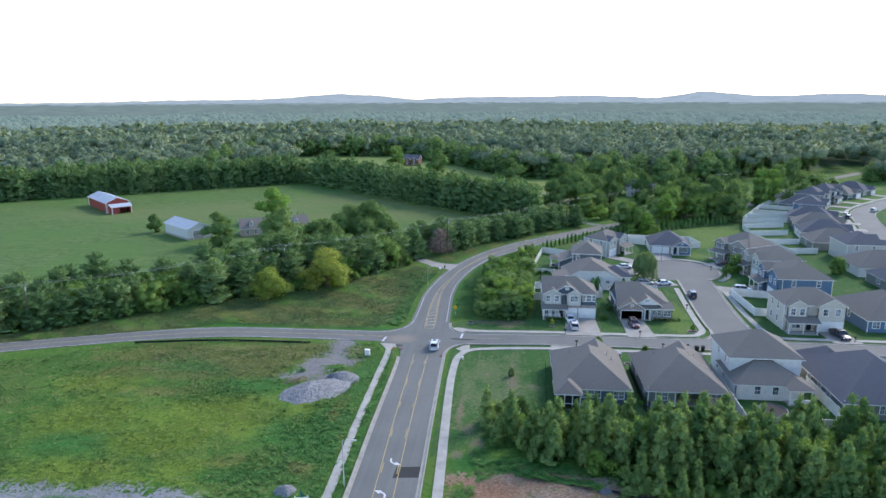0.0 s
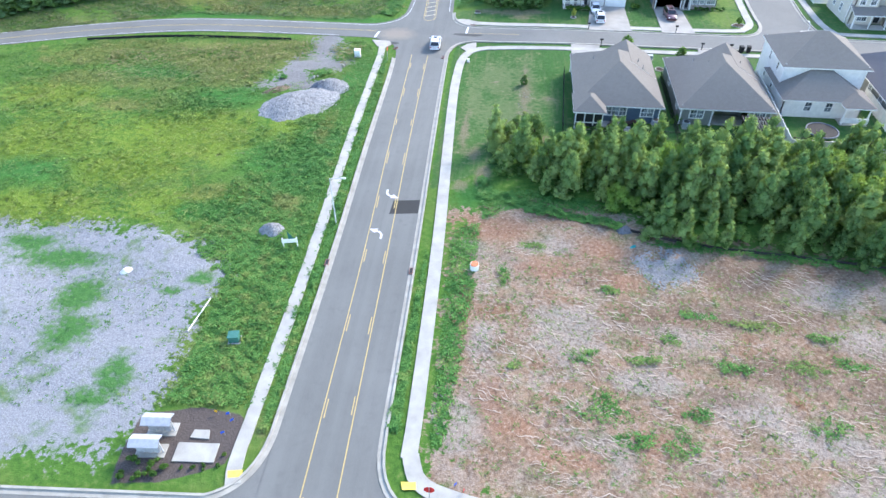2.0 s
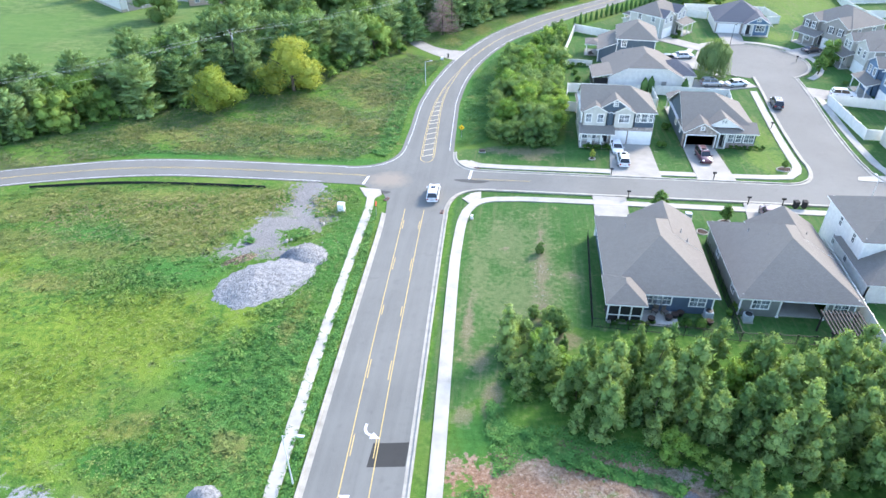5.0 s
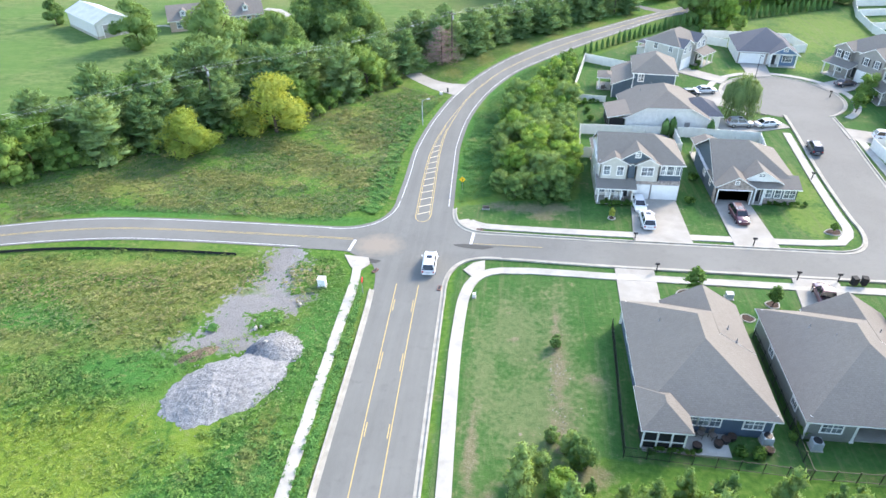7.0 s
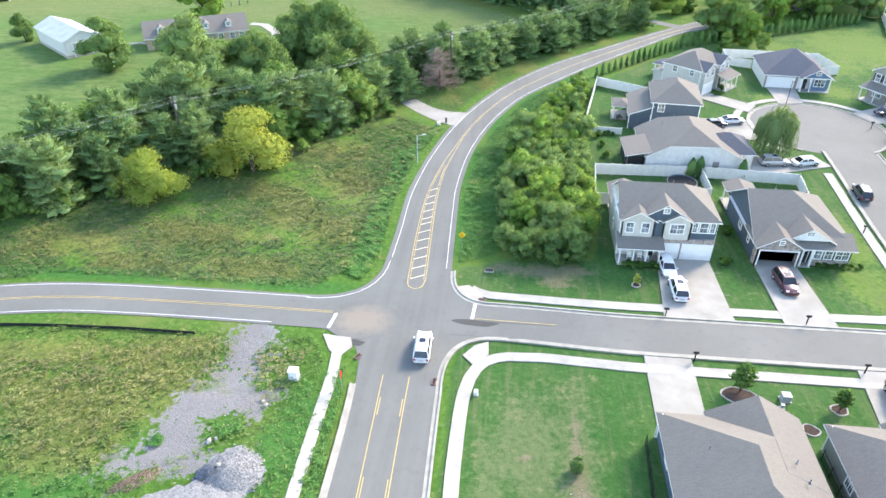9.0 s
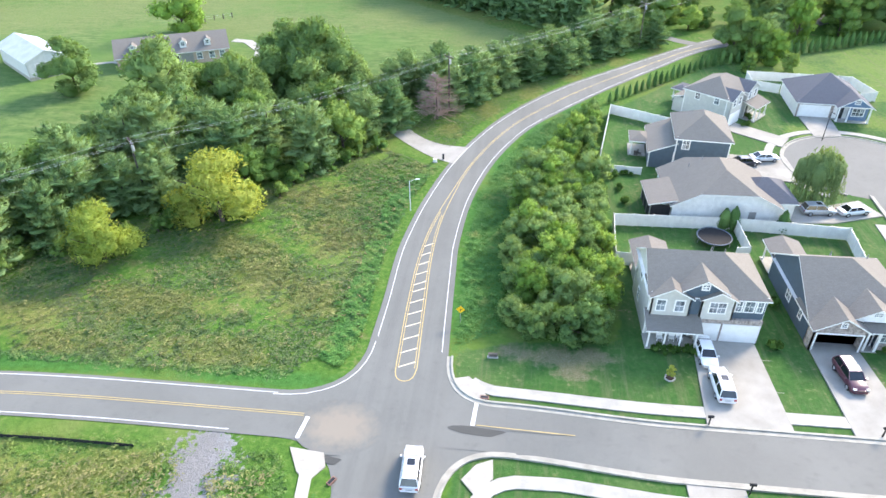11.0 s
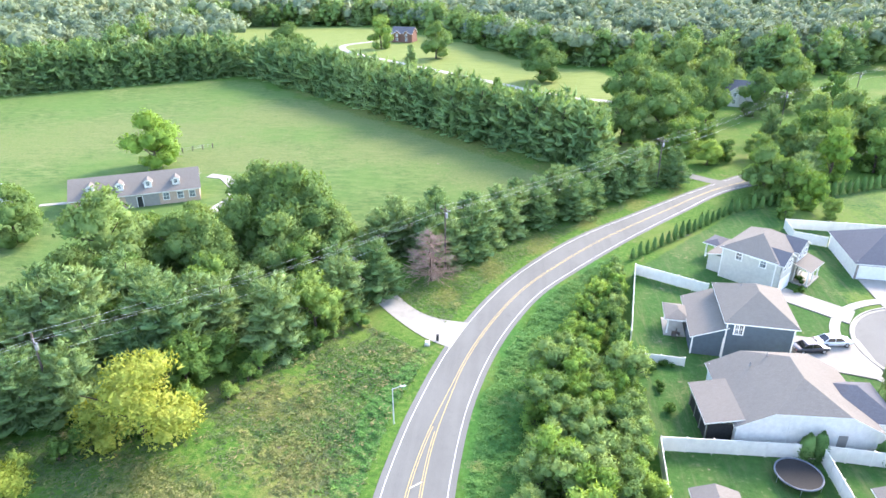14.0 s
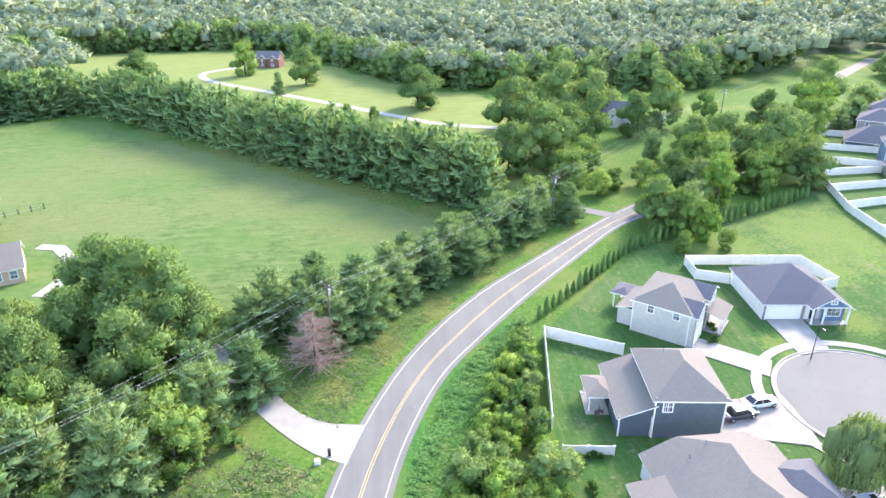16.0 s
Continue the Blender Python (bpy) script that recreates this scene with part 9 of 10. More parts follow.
def paint(name, c, metal=0.2):
    k = Nodes(name)
    k.put(k.b, "Coat Weight", 0.8)
    k.put(k.b, "Coat Roughness", 0.05)
    return k.done(k.ramp(k.noise(3, 3), (0.3, tuple(v * 0.94 for v in c)), (0.7, c)), 0.35, metal, 0.5)


TAIL = paint("red_lamp_plastic", (0.35, 0.02, 0.02), 0.0)
P_WHITE, P_SILVER = paint("white_car_paint", (0.72, 0.72, 0.71), 0.0), paint("silver_car_paint", (0.45, 0.46, 0.47), 0.5)
P_RED, P_DARK = paint("dark_red_car_paint", (0.075, 0.010, 0.022), 0.0), paint("dark_blue_car_paint", (0.025, 0.03, 0.045), 0.3)
car(-13.6, 115.4, 92, P_WHITE, "white sport utility vehicle on the road at the junction", "suv", 0.068)
car(13.3, 132.6, -89, P_WHITE, "white sedan parked on the driveway", "sedan")
car(13.7, 128.3, 90, P_WHITE, "white sport utility vehicle parked on the driveway", "suv")
car(26.0, 130.6, -86, P_RED, "dark red sport utility vehicle on the driveway", "suv")
car(34.6, 162.2, 4, P_SILVER, "silver sport utility vehicle on the driveway", "suv")
car(39.3, 162.6, 16, P_WHITE, "white sedan on the driveway by the willow", "sedan")
car(43.9, 153.4, 84, P_DARK, "dark blue sport utility vehicle parked at the kerb", "suv", 0.05)
car(28.8, 176.4, 10, P_DARK, "dark sedan on the shared driveway", "sedan")
car(32.2, 178.2, 8, P_WHITE, "white sedan on the shared driveway", "sedan")
car(57.2, 158.6, -8, P_WHITE, "white sport utility vehicle before the blue house", "suv")
car(64.6, 127.6, -85, P_DARK, "dark pickup truck on the driveway", "pickup")
car(30.0, 113.2, 84, P_RED, "dark red pickup truck on the driveway", "pickup")
car(60.5, 184.5, 20, P_DARK, "dark sedan by the turning head", "sedan")
for x, y, r, c in ((113.4, 235, 74, P_WHITE), (121.5, 257, 60, P_SILVER), (132.5, 267, 50, P_WHITE), (131, 262, 50, P_DARK), (149, 279, 40, P_WHITE)):
    car(x, y, r, c, "parked car in the far row of houses", "suv", 0.14)

# ---- gravel heaps ----
def stone_material(name, dark, light, stain):
    """Crushed stone: pale and dark chips a hand across, silty streaks and a gritty relief."""
    k = Nodes(name)
    chip = k.add("ShaderNodeTexVoronoi", Scale=5.5)
    k.l.new(k.coord(), chip.inputs["Vector"])
    grit, mid, big = k.noise(9.0, 6, None, 0.75), k.noise(1.6, 6, None, 0.7), k.noise(0.42, 4)
    col = k.ramp(grit, (0.34, dark), (0.66, light))
    col = k.mix(0.32, col, k.ramp(chip.outputs["Color"], (0.15, tuple(v * 0.55 for v in dark)), (0.5, light), (0.95, tuple(min(1, v * 1.45) for v in light))))
    col = k.mix(k.ramp(mid, (0.52, (0, 0, 0)), (0.68, (0.55, 0.55, 0.55))), col, tuple(v * 0.72 for v in dark))
    col = k.mix(k.ramp(big, (0.5, (0, 0, 0)), (0.68, (0.6, 0.6, 0.6))), col, stain)
    k.bump(k.maths("ADD", grit, k.maths("MULTIPLY", mid, 1.2)), 1.0, 0.14)
    return k.done(col, 0.95, spec=0.15)


GRAVEL = stone_material("crushed_stone", (0.190, 0.194, 0.197), (0.318, 0.320, 0.317), (0.222, 0.228, 0.238))
DARK_GRAVEL = stone_material("dark_crushed_stone", (0.105, 0.115, 0.13), (0.19, 0.202, 0.22), (0.12, 0.13, 0.15))
TAN_EARTH = stone_material("tan_earth", (0.16, 0.120, 0.085), (0.33, 0.265, 0.195), (0.22, 0.170, 0.120))


def heap(name, cx, cy, a, b, rz, h, mat, label, seed, base=0.0):
    """A slumped heap with gullied flanks, a lumpy crest and a ragged foot."""
    r = np.random.default_rng(seed)
    n, m = (96, 34) if a > 2 else (40, 14)
    V, F = [], []
    ph = r.uniform(0, 6.28, 9)
    for j in range(m + 1):
        u = j / m
        for i in range(n):
            w = 2 * math.pi * i / n
            out = 1 + 0.07 * math.sin(2 * w + ph[0]) + 0.05 * math.sin(3 * w + ph[1]) + u * u * (0.03 * math.sin(7 * w + ph[2]) + 0.025 * math.sin(17 * w + ph[5]) + 0.02 * math.sin(29 * w + ph[3]))
            x, y = a * u * out * math.cos(w), b * u * out * math.sin(w)
            rise = (1 - u ** 1.7) * (1 - 0.25 * u)
            z = h * rise * (0.92 + 0.10 * math.sin(x * 0.9 + ph[3]) * math.cos(y * 1.1 + ph[4]))
            z += 0.03 * h * rise * (math.sin(x * 2.3 + ph[6] + y) * math.sin(y * 2.7 + ph[7]) + 0.7 * math.sin(x * 5.1 + ph[8]) * math.sin(y * 4.7 + x))
            V.append((x, y, z + (r.normal(0, 0.05) * min(1, 3 * u)) - 0.14 * u ** 3 + base))
    for j in range(m):
        for i in range(n):
            F.append((j * n + i, j * n + (i + 1) % n, (j + 1) * n + (i + 1) % n, (j + 1) * n + i))
    ob = new(name, mesh(name, V, F, mat, True))
    ob.matrix_basis = pose(cx, cy, gz(cy), 0, 0, rz)
    return tagged(ob, label, "gravel heap")


heap("gravel_mound", -30.5, 91.9, 6.3, 4.6, 52, 1.7, GRAVEL, "pale grey heap of crushed stone in the weeds", 2)
heap("gravel_mound", -27.1, 98.2, 3.3, 2.7, 60, 1.35, GRAVEL, "smaller grey heap of stone beside a larger one", 5)
heap("gravel_mound", -28.5, 98.3, 1.9, 1.5, 70, 1.15, DARK_GRAVEL, "dark grey load of fresh stone on the heap", 6)
heap("earth_mound", -34.9, 96.7, 2.3, 0.85, 42, 0.4, TAN_EARTH, "low ridge of tan earth beside the gravel heap", 8)
heap("gravel_mound", -25.3, 65.0, 1.7, 1.3, 5, 1.1, GRAVEL, "small grey stone heap in the grass", 7)
heap("gravel_mound", 15.4, 63.4, 3.6, 4.6, 20, 0.12, GRAVEL, "flat spill of grey gravel on the dirt", 9)
heap("stone_mound", 12.0, 68.8, 0.9, 0.8, 0, 0.6, DARK_GRAVEL, "low pile of dark rocks at the trees' edge", 11)



def loose_stones():
    """Broken stones lying on and round the large heap."""
    r = np.random.default_rng(77)
    data = []
    for i in range(5):
        bm = bmesh.new()
        bmesh.ops.create_icosphere(bm, subdivisions=1, radius=0.5)
        for v in bm.verts:
            v.co *= 0.75 + 0.5 * r.random()
        me = bpy.data.meshes.new("stone")
        bm.to_mesh(me)
        bm.free()
        me.materials.append(GRAVEL if i % 2 else CONCRETE)
        data.append(me)
    for i in range(58):
        w, u = r.uniform(0, 6.28), 0.97 + abs(r.normal(0, 0.08))
        a, b = 6.3 * u * math.cos(w), 4.6 * u * math.sin(w)
        c, d = math.cos(radians(52)), math.sin(radians(52))
        x, y = -30.5 + a * c - b * d, 91.9 + a * d + b * c
        if i > 40:
            x, y = -28.4 + r.normal(0, 2.2), 102.6 + r.normal(0, 1.2)
        ob = new("stone", data[i % 5])
        k = r.uniform(0.10, 0.26)
        ob.matrix_basis = pose(x, y, gz(y) + 0.05, 20 * (i % 5), 15 * (i % 3), 37 * i)
        ob.scale = (k, k * 0.8, k * 0.6)
        tagged(ob, "broken grey stone lying beside the gravel heap", "stone", "loose stones")
    for x, y, z, k in ((-28.0, 98.4, 1.12, 0.5), (-30.4, 101.6, 0.1, 0.8), (-29.9, 101.9, 0.1, 0.6), (-27.0, 106.3, 0.1, 0.6), (-27.4, 106.7, 0.1, 0.4)):
        ob = new("stone", data[0])
        ob.matrix_basis = pose(x, y, gz(y) + z, 20, 10, 50 * x)
        ob.scale = (k, k * 0.7, k * 0.55)
        tagged(ob, "large pale broken stone on the gravel", "stone", "loose stones")
    for i in range(70):
        y = r.uniform(89, 100.5)
        x = 0.9 + 0.35 * math.sin(y * 0.9) + r.normal(0, 0.4) + (1.6 if i % 6 == 0 else 0) * r.normal()
        ob = new("stone", data[(i % 2) * 2])
        k = r.uniform(0.07, 0.17)
        ob.matrix_basis = pose(x, y, gz(y) + 0.04, 20 * (i % 5), 15 * (i % 3), 37 * i)
        ob.scale = (k, k * 0.8, k * 0.5)
        tagged(ob, "small pale stone on the worn lawn", "stone", "stones on the lawn")


loose_stones()

# ---- power line ----
def power_line():
    tops = [(-140, 80), (-97.5, 116.8), (-56.8, 155.2), (-18.7, 194.4), (21.0, 236.0), (62.2, 285.5), (94, 316), (160, 379)]
    ends = []
    for x, y in tops:
        t = thing("utility_pole", x, y, gz(y), -45, "weathered wooden utility pole with a crossarm", "pole", "power line")
        H = 10.6
        Build().tube((0, 0, -0.3), (0, 0, H), 0.15, 0.10, 8).make("pole", WOOD, t)
        Build().box(-1.2, 1.2, -0.06, 0.06, H - 0.75, H - 0.6).make("crossarm", WOOD, t)
        for s in (-1.1, 0.5, 1.1):
            Build().tube((s, 0, H - 0.6), (s, 0, H - 0.4), 0.05, 0.04, 6).make("insulator", GREY_METAL, t)
        Build().tube((0.25, 0.1, H - 1.9), (0.25, 0.1, H - 1.1), 0.18, 0.18, 10).make("transformer", GREY_METAL, t)
        ends.append([pose(x, y, gz(y), 0, 0, -45) @ Vector((s, 0, H - 0.4)) for s in (-1.1, 0.5, 1.1)] + [Vector((x, y, gz(y) + H - 2.6))])
    for a, b in zip(ends, ends[1:]):
        for p, q in zip(a, b):
            n = 14
            pts = [p.lerp(q, i / n) - Vector((0, 0, 1.1 * math.sin(math.pi * i / n))) for i in range(n + 1)]
            side = (q - p).cross(Vector((0, 0, 1))).normalized() * 0.008
            up = Vector((0, 0, 0.008))
            V = [tuple(c + o) for c in pts for o in (side, up, -side, -up)]
            F = [(4 * i + k, 4 * i + (k + 1) % 4, 4 * i + 4 + (k + 1) % 4, 4 * i + 4 + k) for i in range(n) for k in range(4)]
            ob = new("power_cable", mesh("power_cable", V, F, CABLE))
            tagged(ob, "thin sagging power cable between wooden poles", "cable", "power line")


CABLE = plain("aluminium_cable", (0.62, 0.62, 0.62), (0.75, 0.75, 0.75), 2, 0.5, 0.0)
power_line()


# ---- street furniture and small things ----
PALE_METAL = plain("galvanised_steel", (0.46, 0.47, 0.47), (0.60, 0.61, 0.60), 2, 0.5, 0.05)


def street_lamp(x, y, rz, h, label, arm=1.2):
    t = thing("street_lamp", x, y, gz(y), rz, label, "street lamp")
    metal = BLACK if "dark" in label else PALE_METAL
    Build().tube((0, 0, -0.2), (0, 0, h), 0.07, 0.045, 8).make("pole", metal, t)
    Build().tube((0, 0, h - 0.05), (arm, 0, h + 0.15), 0.03, 0.025, 6).make("arm", metal, t)
    Build().box(arm - 0.05, arm + 0.5, -0.12, 0.12, h + 0.08, h + 0.2).make("lamp_head", metal, t, bevel=0.03)


def post_sign(x, y, rz, h, colour, shape, label):
    t = thing("road_sign", x, y, gz(y), rz, label, "sign")
    Build().tube((0, 0, -0.2), (0, 0, h), 0.035, 0.03, 6).make("post", GREY_METAL, t)
    b = Build()
    n, r, tw = {"diamond": (4, 0.48, 0), "octagon": (8, 0.40, 22.5), "square": (4, 0.4, 45)}[shape]
    v = [(r * math.cos(radians(90 + tw + 360 * k / n)), r * math.sin(radians(90 + tw + 360 * k / n))) for k in range(n)]
    b.v += [(p, -0.04, h - 0.45 + q) for p, q in v] + [(p, -0.055, h - 0.45 + q) for p, q in v]
    b.f += [tuple(range(n)), tuple(range(2 * n - 1, n - 1, -1))] + [(k, (k + 1) % n, n + (k + 1) % n, n + k) for k in range(n)]
    pl = b.make("plate", colour, t)
    return t, pl


SIGN_YELLOW = plain("yellow_sign", (0.75, 0.42, 0.01), (0.85, 0.50, 0.02), 2, 0.5, 0.0)
SIGN_RED = plain("red_sign", (0.45, 0.02, 0.02), (0.55, 0.03, 0.03), 2, 0.5, 0.0)
s, pl = post_sign(-11.3, 134.9, 0, 2.3, SIGN_YELLOW, "diamond", "yellow diamond warning sign with a black curve arrow")
Build().box(-0.05, 0.03, -0.062, -0.057, 1.62, 1.86).box(-0.05, 0.18, -0.062, -0.057, 1.82, 1.9).make("arrow", BLACK, pl)
post_sign(-20.5, 109.2, 90, 2.4, SIGN_RED, "octagon", "red octagonal stop sign seen edge on")
post_sign(-5.0, 36.6, 180, 2.4, SIGN_RED, "octagon", "red octagonal stop sign at the side street")
street_lamp(-20.25, 157.8, 20, 4.6, "slim pale street lamp at the curve", 0.9)
street_lamp(-18.8, 66.8, 0, 6.0, "slim pale street lamp beside the road")
street_lamp(44.0, 186.9, -90, 5.0, "dark street lamp beside the turning head", 0.7)
street_lamp(43.2, 116.7, 90, 5.0, "street lamp beside the residential street", 0.7)


def mailbox(x, y, rz):
    t = thing("mailbox", x, y, gz(y) + 0.05, rz, "black mailbox on a post beside the kerb", "mailbox", "kerbside mailboxes")
    Build().box(-0.05, 0.05, -0.05, 0.05, -0.1, 1.05).make("post", BLACK, t)
    b = Build()
    n = 8
    pr = [(-0.09, 1.05), (0.09, 1.05)] + [(0.09 * math.cos(a), 1.2 + 0.09 * math.sin(a)) for a in np.linspace(0, math.pi, n)]
    b.v += [(p, -0.25, q) for p, q in pr] + [(p, 0.25, q) for p, q in pr]
    k = len(pr)
    b.f += [tuple(range(k)), tuple(range(2 * k - 1, k - 1, -1))] + [(i, (i + 1) % k, k + (i + 1) % k, k + i) for i in range(k)]
    b.make("box", BLACK, t)


for x, y in ((13.0, 117.4), (28.6, 117.3), (11.5, 123.9), (25.9, 124.1), (33.0, 117.3), (47.5, 117.3), (40.0, 143.0), (55.3, 178), (66, 124.9)):
    mailbox(x, y, 90)

UTIL_GREEN = plain("green_utility_paint", (0.03, 0.12, 0.09), (0.06, 0.18, 0.14), 2, 0.5, 0.1)
UTIL_GREY = plain("grey_utility_plastic", (0.30, 0.33, 0.33), (0.42, 0.45, 0.45), 2, 0.6, 0.1)


def utility_box(x, y, rz, sx, sy, h, mat, label):
    t = thing("utility_box", x, y, gz(y), rz, label, "utility box")
    Build().box(-sx / 2 - 0.1, sx / 2 + 0.1, -sy / 2 - 0.1, sy / 2 + 0.1, 0, 0.12).make("pad", CONCRETE, t)
    Build().box(-sx / 2, sx / 2, -sy / 2, sy / 2, 0.12, h).make("cabinet", mat, t, bevel=0.04)
    Build().box(-sx / 2 - 0.03, sx / 2 + 0.03, -sy / 2 - 0.03, sy / 2 + 0.03, h, h + 0.06).make("lid", mat, t)


utility_box(-24.1, 49.9, 10, 0.9, 0.8, 0.8, UTIL_GREEN, "green utility cabinet in the weeds")
utility_box(-25.5, 110.2, 0, 0.9, 0.7, 1.1, WHITE, "white utility cabinet in the grass by the corner")
utility_box(20.0, 113.0, 0, 0.75, 0.65, 0.7, UTIL_GREY, "grey-green utility cabinet on the front lawn")
utility_box(19.4, 111.9, 0, 0.25, 0.25, 0.45, UTIL_GREY, "small grey utility pedestal on the lawn")
utility_box(-7.8, 109.8, 0, 0.3, 0.3, 0.5, WHITE, "small white utility pedestal by the sidewalk")
utility_box(-17.5, 174.0, 0, 0.3, 0.3, 0.9, BLACK, "black newspaper box at the farm drive")
utility_box(-18.7, 173.0, 0, 0.5, 0.4, 0.5, WHITE, "white marker post at the farm drive")
utility_box(-7.6, 129.9, 0, 0.9, 0.15, 0.5, WOOD, "low brown wooden sign frame on the lawn")


def bin_at(x, y, rz):
    t = thing("wheelie_bin", x, y, gz(y) + 0.12, rz, "black wheeled rubbish bin at the kerb", "rubbish bin", "kerbside bins")
    b = Build()
    b.v += [(-0.24, -0.26, 0.06), (0.24, -0.26, 0.06), (0.24, 0.26, 0.06), (-0.24, 0.26, 0.06), (-0.3, -0.34, 1.0), (0.3, -0.34, 1.0), (0.3, 0.34, 1.0), (-0.3, 0.34, 1.0)]
    b.f += [(3, 2, 1, 0), (4, 5, 6, 7), (0, 1, 5, 4), (1, 2, 6, 5), (2, 3, 7, 6), (3, 0, 4, 7)]
    b.make("body", RUBBER, t)
    Build().box(-0.32, 0.32, -0.36, 0.38, 1.0, 1.07).make("lid", RUBBER, t, bevel=0.02)
    for s in (-0.22, 0.22):
        Build().tube((s - 0.04, 0.3, 0.12), (s + 0.04, 0.3, 0.12), 0.12, 0.12, 10).make("wheel", RUBBER, t)


bin_at(34.5, 116.9, 10)
bin_at(35.6, 117.0, -8)


def hydrant(x, y):
    t = thing("fire_hydrant", x, y, gz(y), 0, "red fire hydrant at the sidewalk", "hydrant")
    Build().tube((0, 0, 0), (0, 0, 0.55), 0.10, 0.10, 10).tube((0, 0, 0.55), (0, 0, 0.72), 0.12, 0.05, 10).make("barrel", SIGN_RED, t)
    Build().tube((-0.2, 0, 0.42), (0.2, 0, 0.42), 0.05, 0.05, 8).make("nozzle", SIGN_RED, t)


def trampoline(x, y, r, label):
    t = thing("trampoline", x, y, gz(y), 0, label, "trampoline")
    n = 28
    ring, mat_ = Build(), Build()
    p = [(math.cos(2 * math.pi * k / n), math.sin(2 * math.pi * k / n)) for k in range(n)]
    for a, b in zip(p, p[1:] + p[:1]):
        ring.tube((a[0] * r, a[1] * r, 0.8), (b[0] * r, b[1] * r, 0.8), 0.09, 0.09, 6)
    ring.make("rim", TRAMP_RIM, t)
    mat_.poly(*[(a * r * 0.97, b * r * 0.97, 0.79) for a, b in p])
    mat_.poly(*[(a * r * 0.97, b * r * 0.97, 0.76) for a, b in p[::-1]])
    mat_.make("mat", RUBBER, t)
    for k in range(0, n, 5):
        Build().tube((p[k][0] * r, p[k][1] * r, 0), (p[k][0] * r, p[k][1] * r, 0.8), 0.03).make("leg", GREY_METAL, t)


TRAMP_RIM = plain("blue_grey_vinyl", (0.10, 0.12, 0.14), (0.17, 0.19, 0.22), 2, 0.6, 0.1)
trampoline(19.2, 153.9, 2.1, "round black trampoline in the fenced yard")
trampoline(38.6, 90.8, 1.9, "round dark trampoline behind the white house")


def ac_unit(x, y, rz=0):
    t = thing("air_conditioner", x, y, gz(y), rz, "grey outdoor air conditioner beside the house", "air conditioner")
    Build().box(-0.5, 0.5, -0.5, 0.5, 0, 0.1).make("pad", CONCRETE, t)
    Build().box(-0.42, 0.42, -0.42, 0.42, 0.1, 0.9).make("casing", UTIL_GREY, t, bevel=0.04)
    Build().tube((0, 0, 0.9), (0, 0, 0.93), 0.36, 0.36, 16).make("fan_grille", BLACK, t)


ac_unit(18.0, 91.3)
ac_unit(21.9, 91.2)
ac_unit(34.2, 95.0)
ac_unit(26.6, 157.2)


# planted beds with stone edging
def bed(x, y, a, b, rz, label):
    t = thing("planting_bed", x, y, gz(y), rz, label, "planting bed")
    n = 26
    p = [((a * (1 + 0.12 * math.sin(3 * w + x))) * math.cos(w), (b * (1 + 0.12 * math.cos(2 * w + y))) * math.sin(w)) for w in np.linspace(0, 2 * math.pi, n + 1)[:-1]]
    Build().poly(*[(u, v, 0.06) for u, v in p]).make("mulch", MULCH, t)
    e = Build()
    for q, r in zip(p, p[1:] + p[:1]):
        e.tube((q[0], q[1], 0.05), (r[0], r[1], 0.05), 0.09, 0.09, 5)
    e.make("edging", CONCRETE, t)


bed(16.2, 113.0, 1.6, 1.2, -20, "mulched bed with pale stone edging on a lawn")
bed(24.4, 112.2, 0.7, 0.7, 0, "round mulched bed with stone edging")
bed(9.3, 129.3, 0.45, 0.45, 0, "small round mulched bed in the lawn")
bed(37.2, 128.4, 1.1, 0.7, 15, "mulched bed with pale stone edging on the corner lawn")
bed(21.0, 109.4, 0.7, 0.6, 0, "small mulched bed beside the house")
SMALL = kinds("small_tree", broadleaf, 2, 3.2, 1.15, LEAF_GREEN, 700, 0.22, 0.30)
SMALL_Y = kinds("small_tree", broadleaf, 1, 2.0, 0.6, LEAF_YELLOW, 260, 0.16, 0.25)
plant(SMALL[0], 16.3, 113.8, 1.0, label="young green tree in a mulched bed")
plant(SMALL[1], 24.4, 112.2, 0.75, label="young green tree in a round bed")
plant(SMALL_Y[0], 9.3, 129.3, 0.8, label="tiny yellow-green tree in the lawn")
plant(SMALL[1], 37.2, 128.5, 0.45, label="tiny dark tree in the corner bed")
plant(SMALL[0], 46.0, 114.5, 0.9, label="young green tree beside the street lamp")
plant(SMALL[0], 61.5, 133.0, 1.1, label="young tree before the white house")
plant(GREENS[0], 61.0, 177.0, 0.75, label="bushy dark green tree by the driveway")
plant(SMALL[1], 57.0, 170.5, 1.1, label="young tree on the front lawn")
plant(GREENS[1], 77, 192, 0.6, label="garden tree between back yards")
plant(GREENS[2], 88, 178, 0.7, label="garden tree between back yards")
BUSH = [bush(3 + i, 0.6, LEAF_BUSH) for i in range(3)]
BUSH_TALL = kinds("garden_conifer", cone_hedge, 1, 3.2, 1.0, LEAF_CEDAR, 700, 0.2)


def shrub(x, y, s, label="low rounded green shrub in the bed"):
    ob = new("shrub", BUSH[int(abs(x) * 10) % 3])
    ob.matrix_basis = pose(x, y, gz(y), 0, 0, x * 57 % 360) @ Matrix.Diagonal((s, s, s, 1))
    tagged(ob, label, "shrub", "garden shrubs")


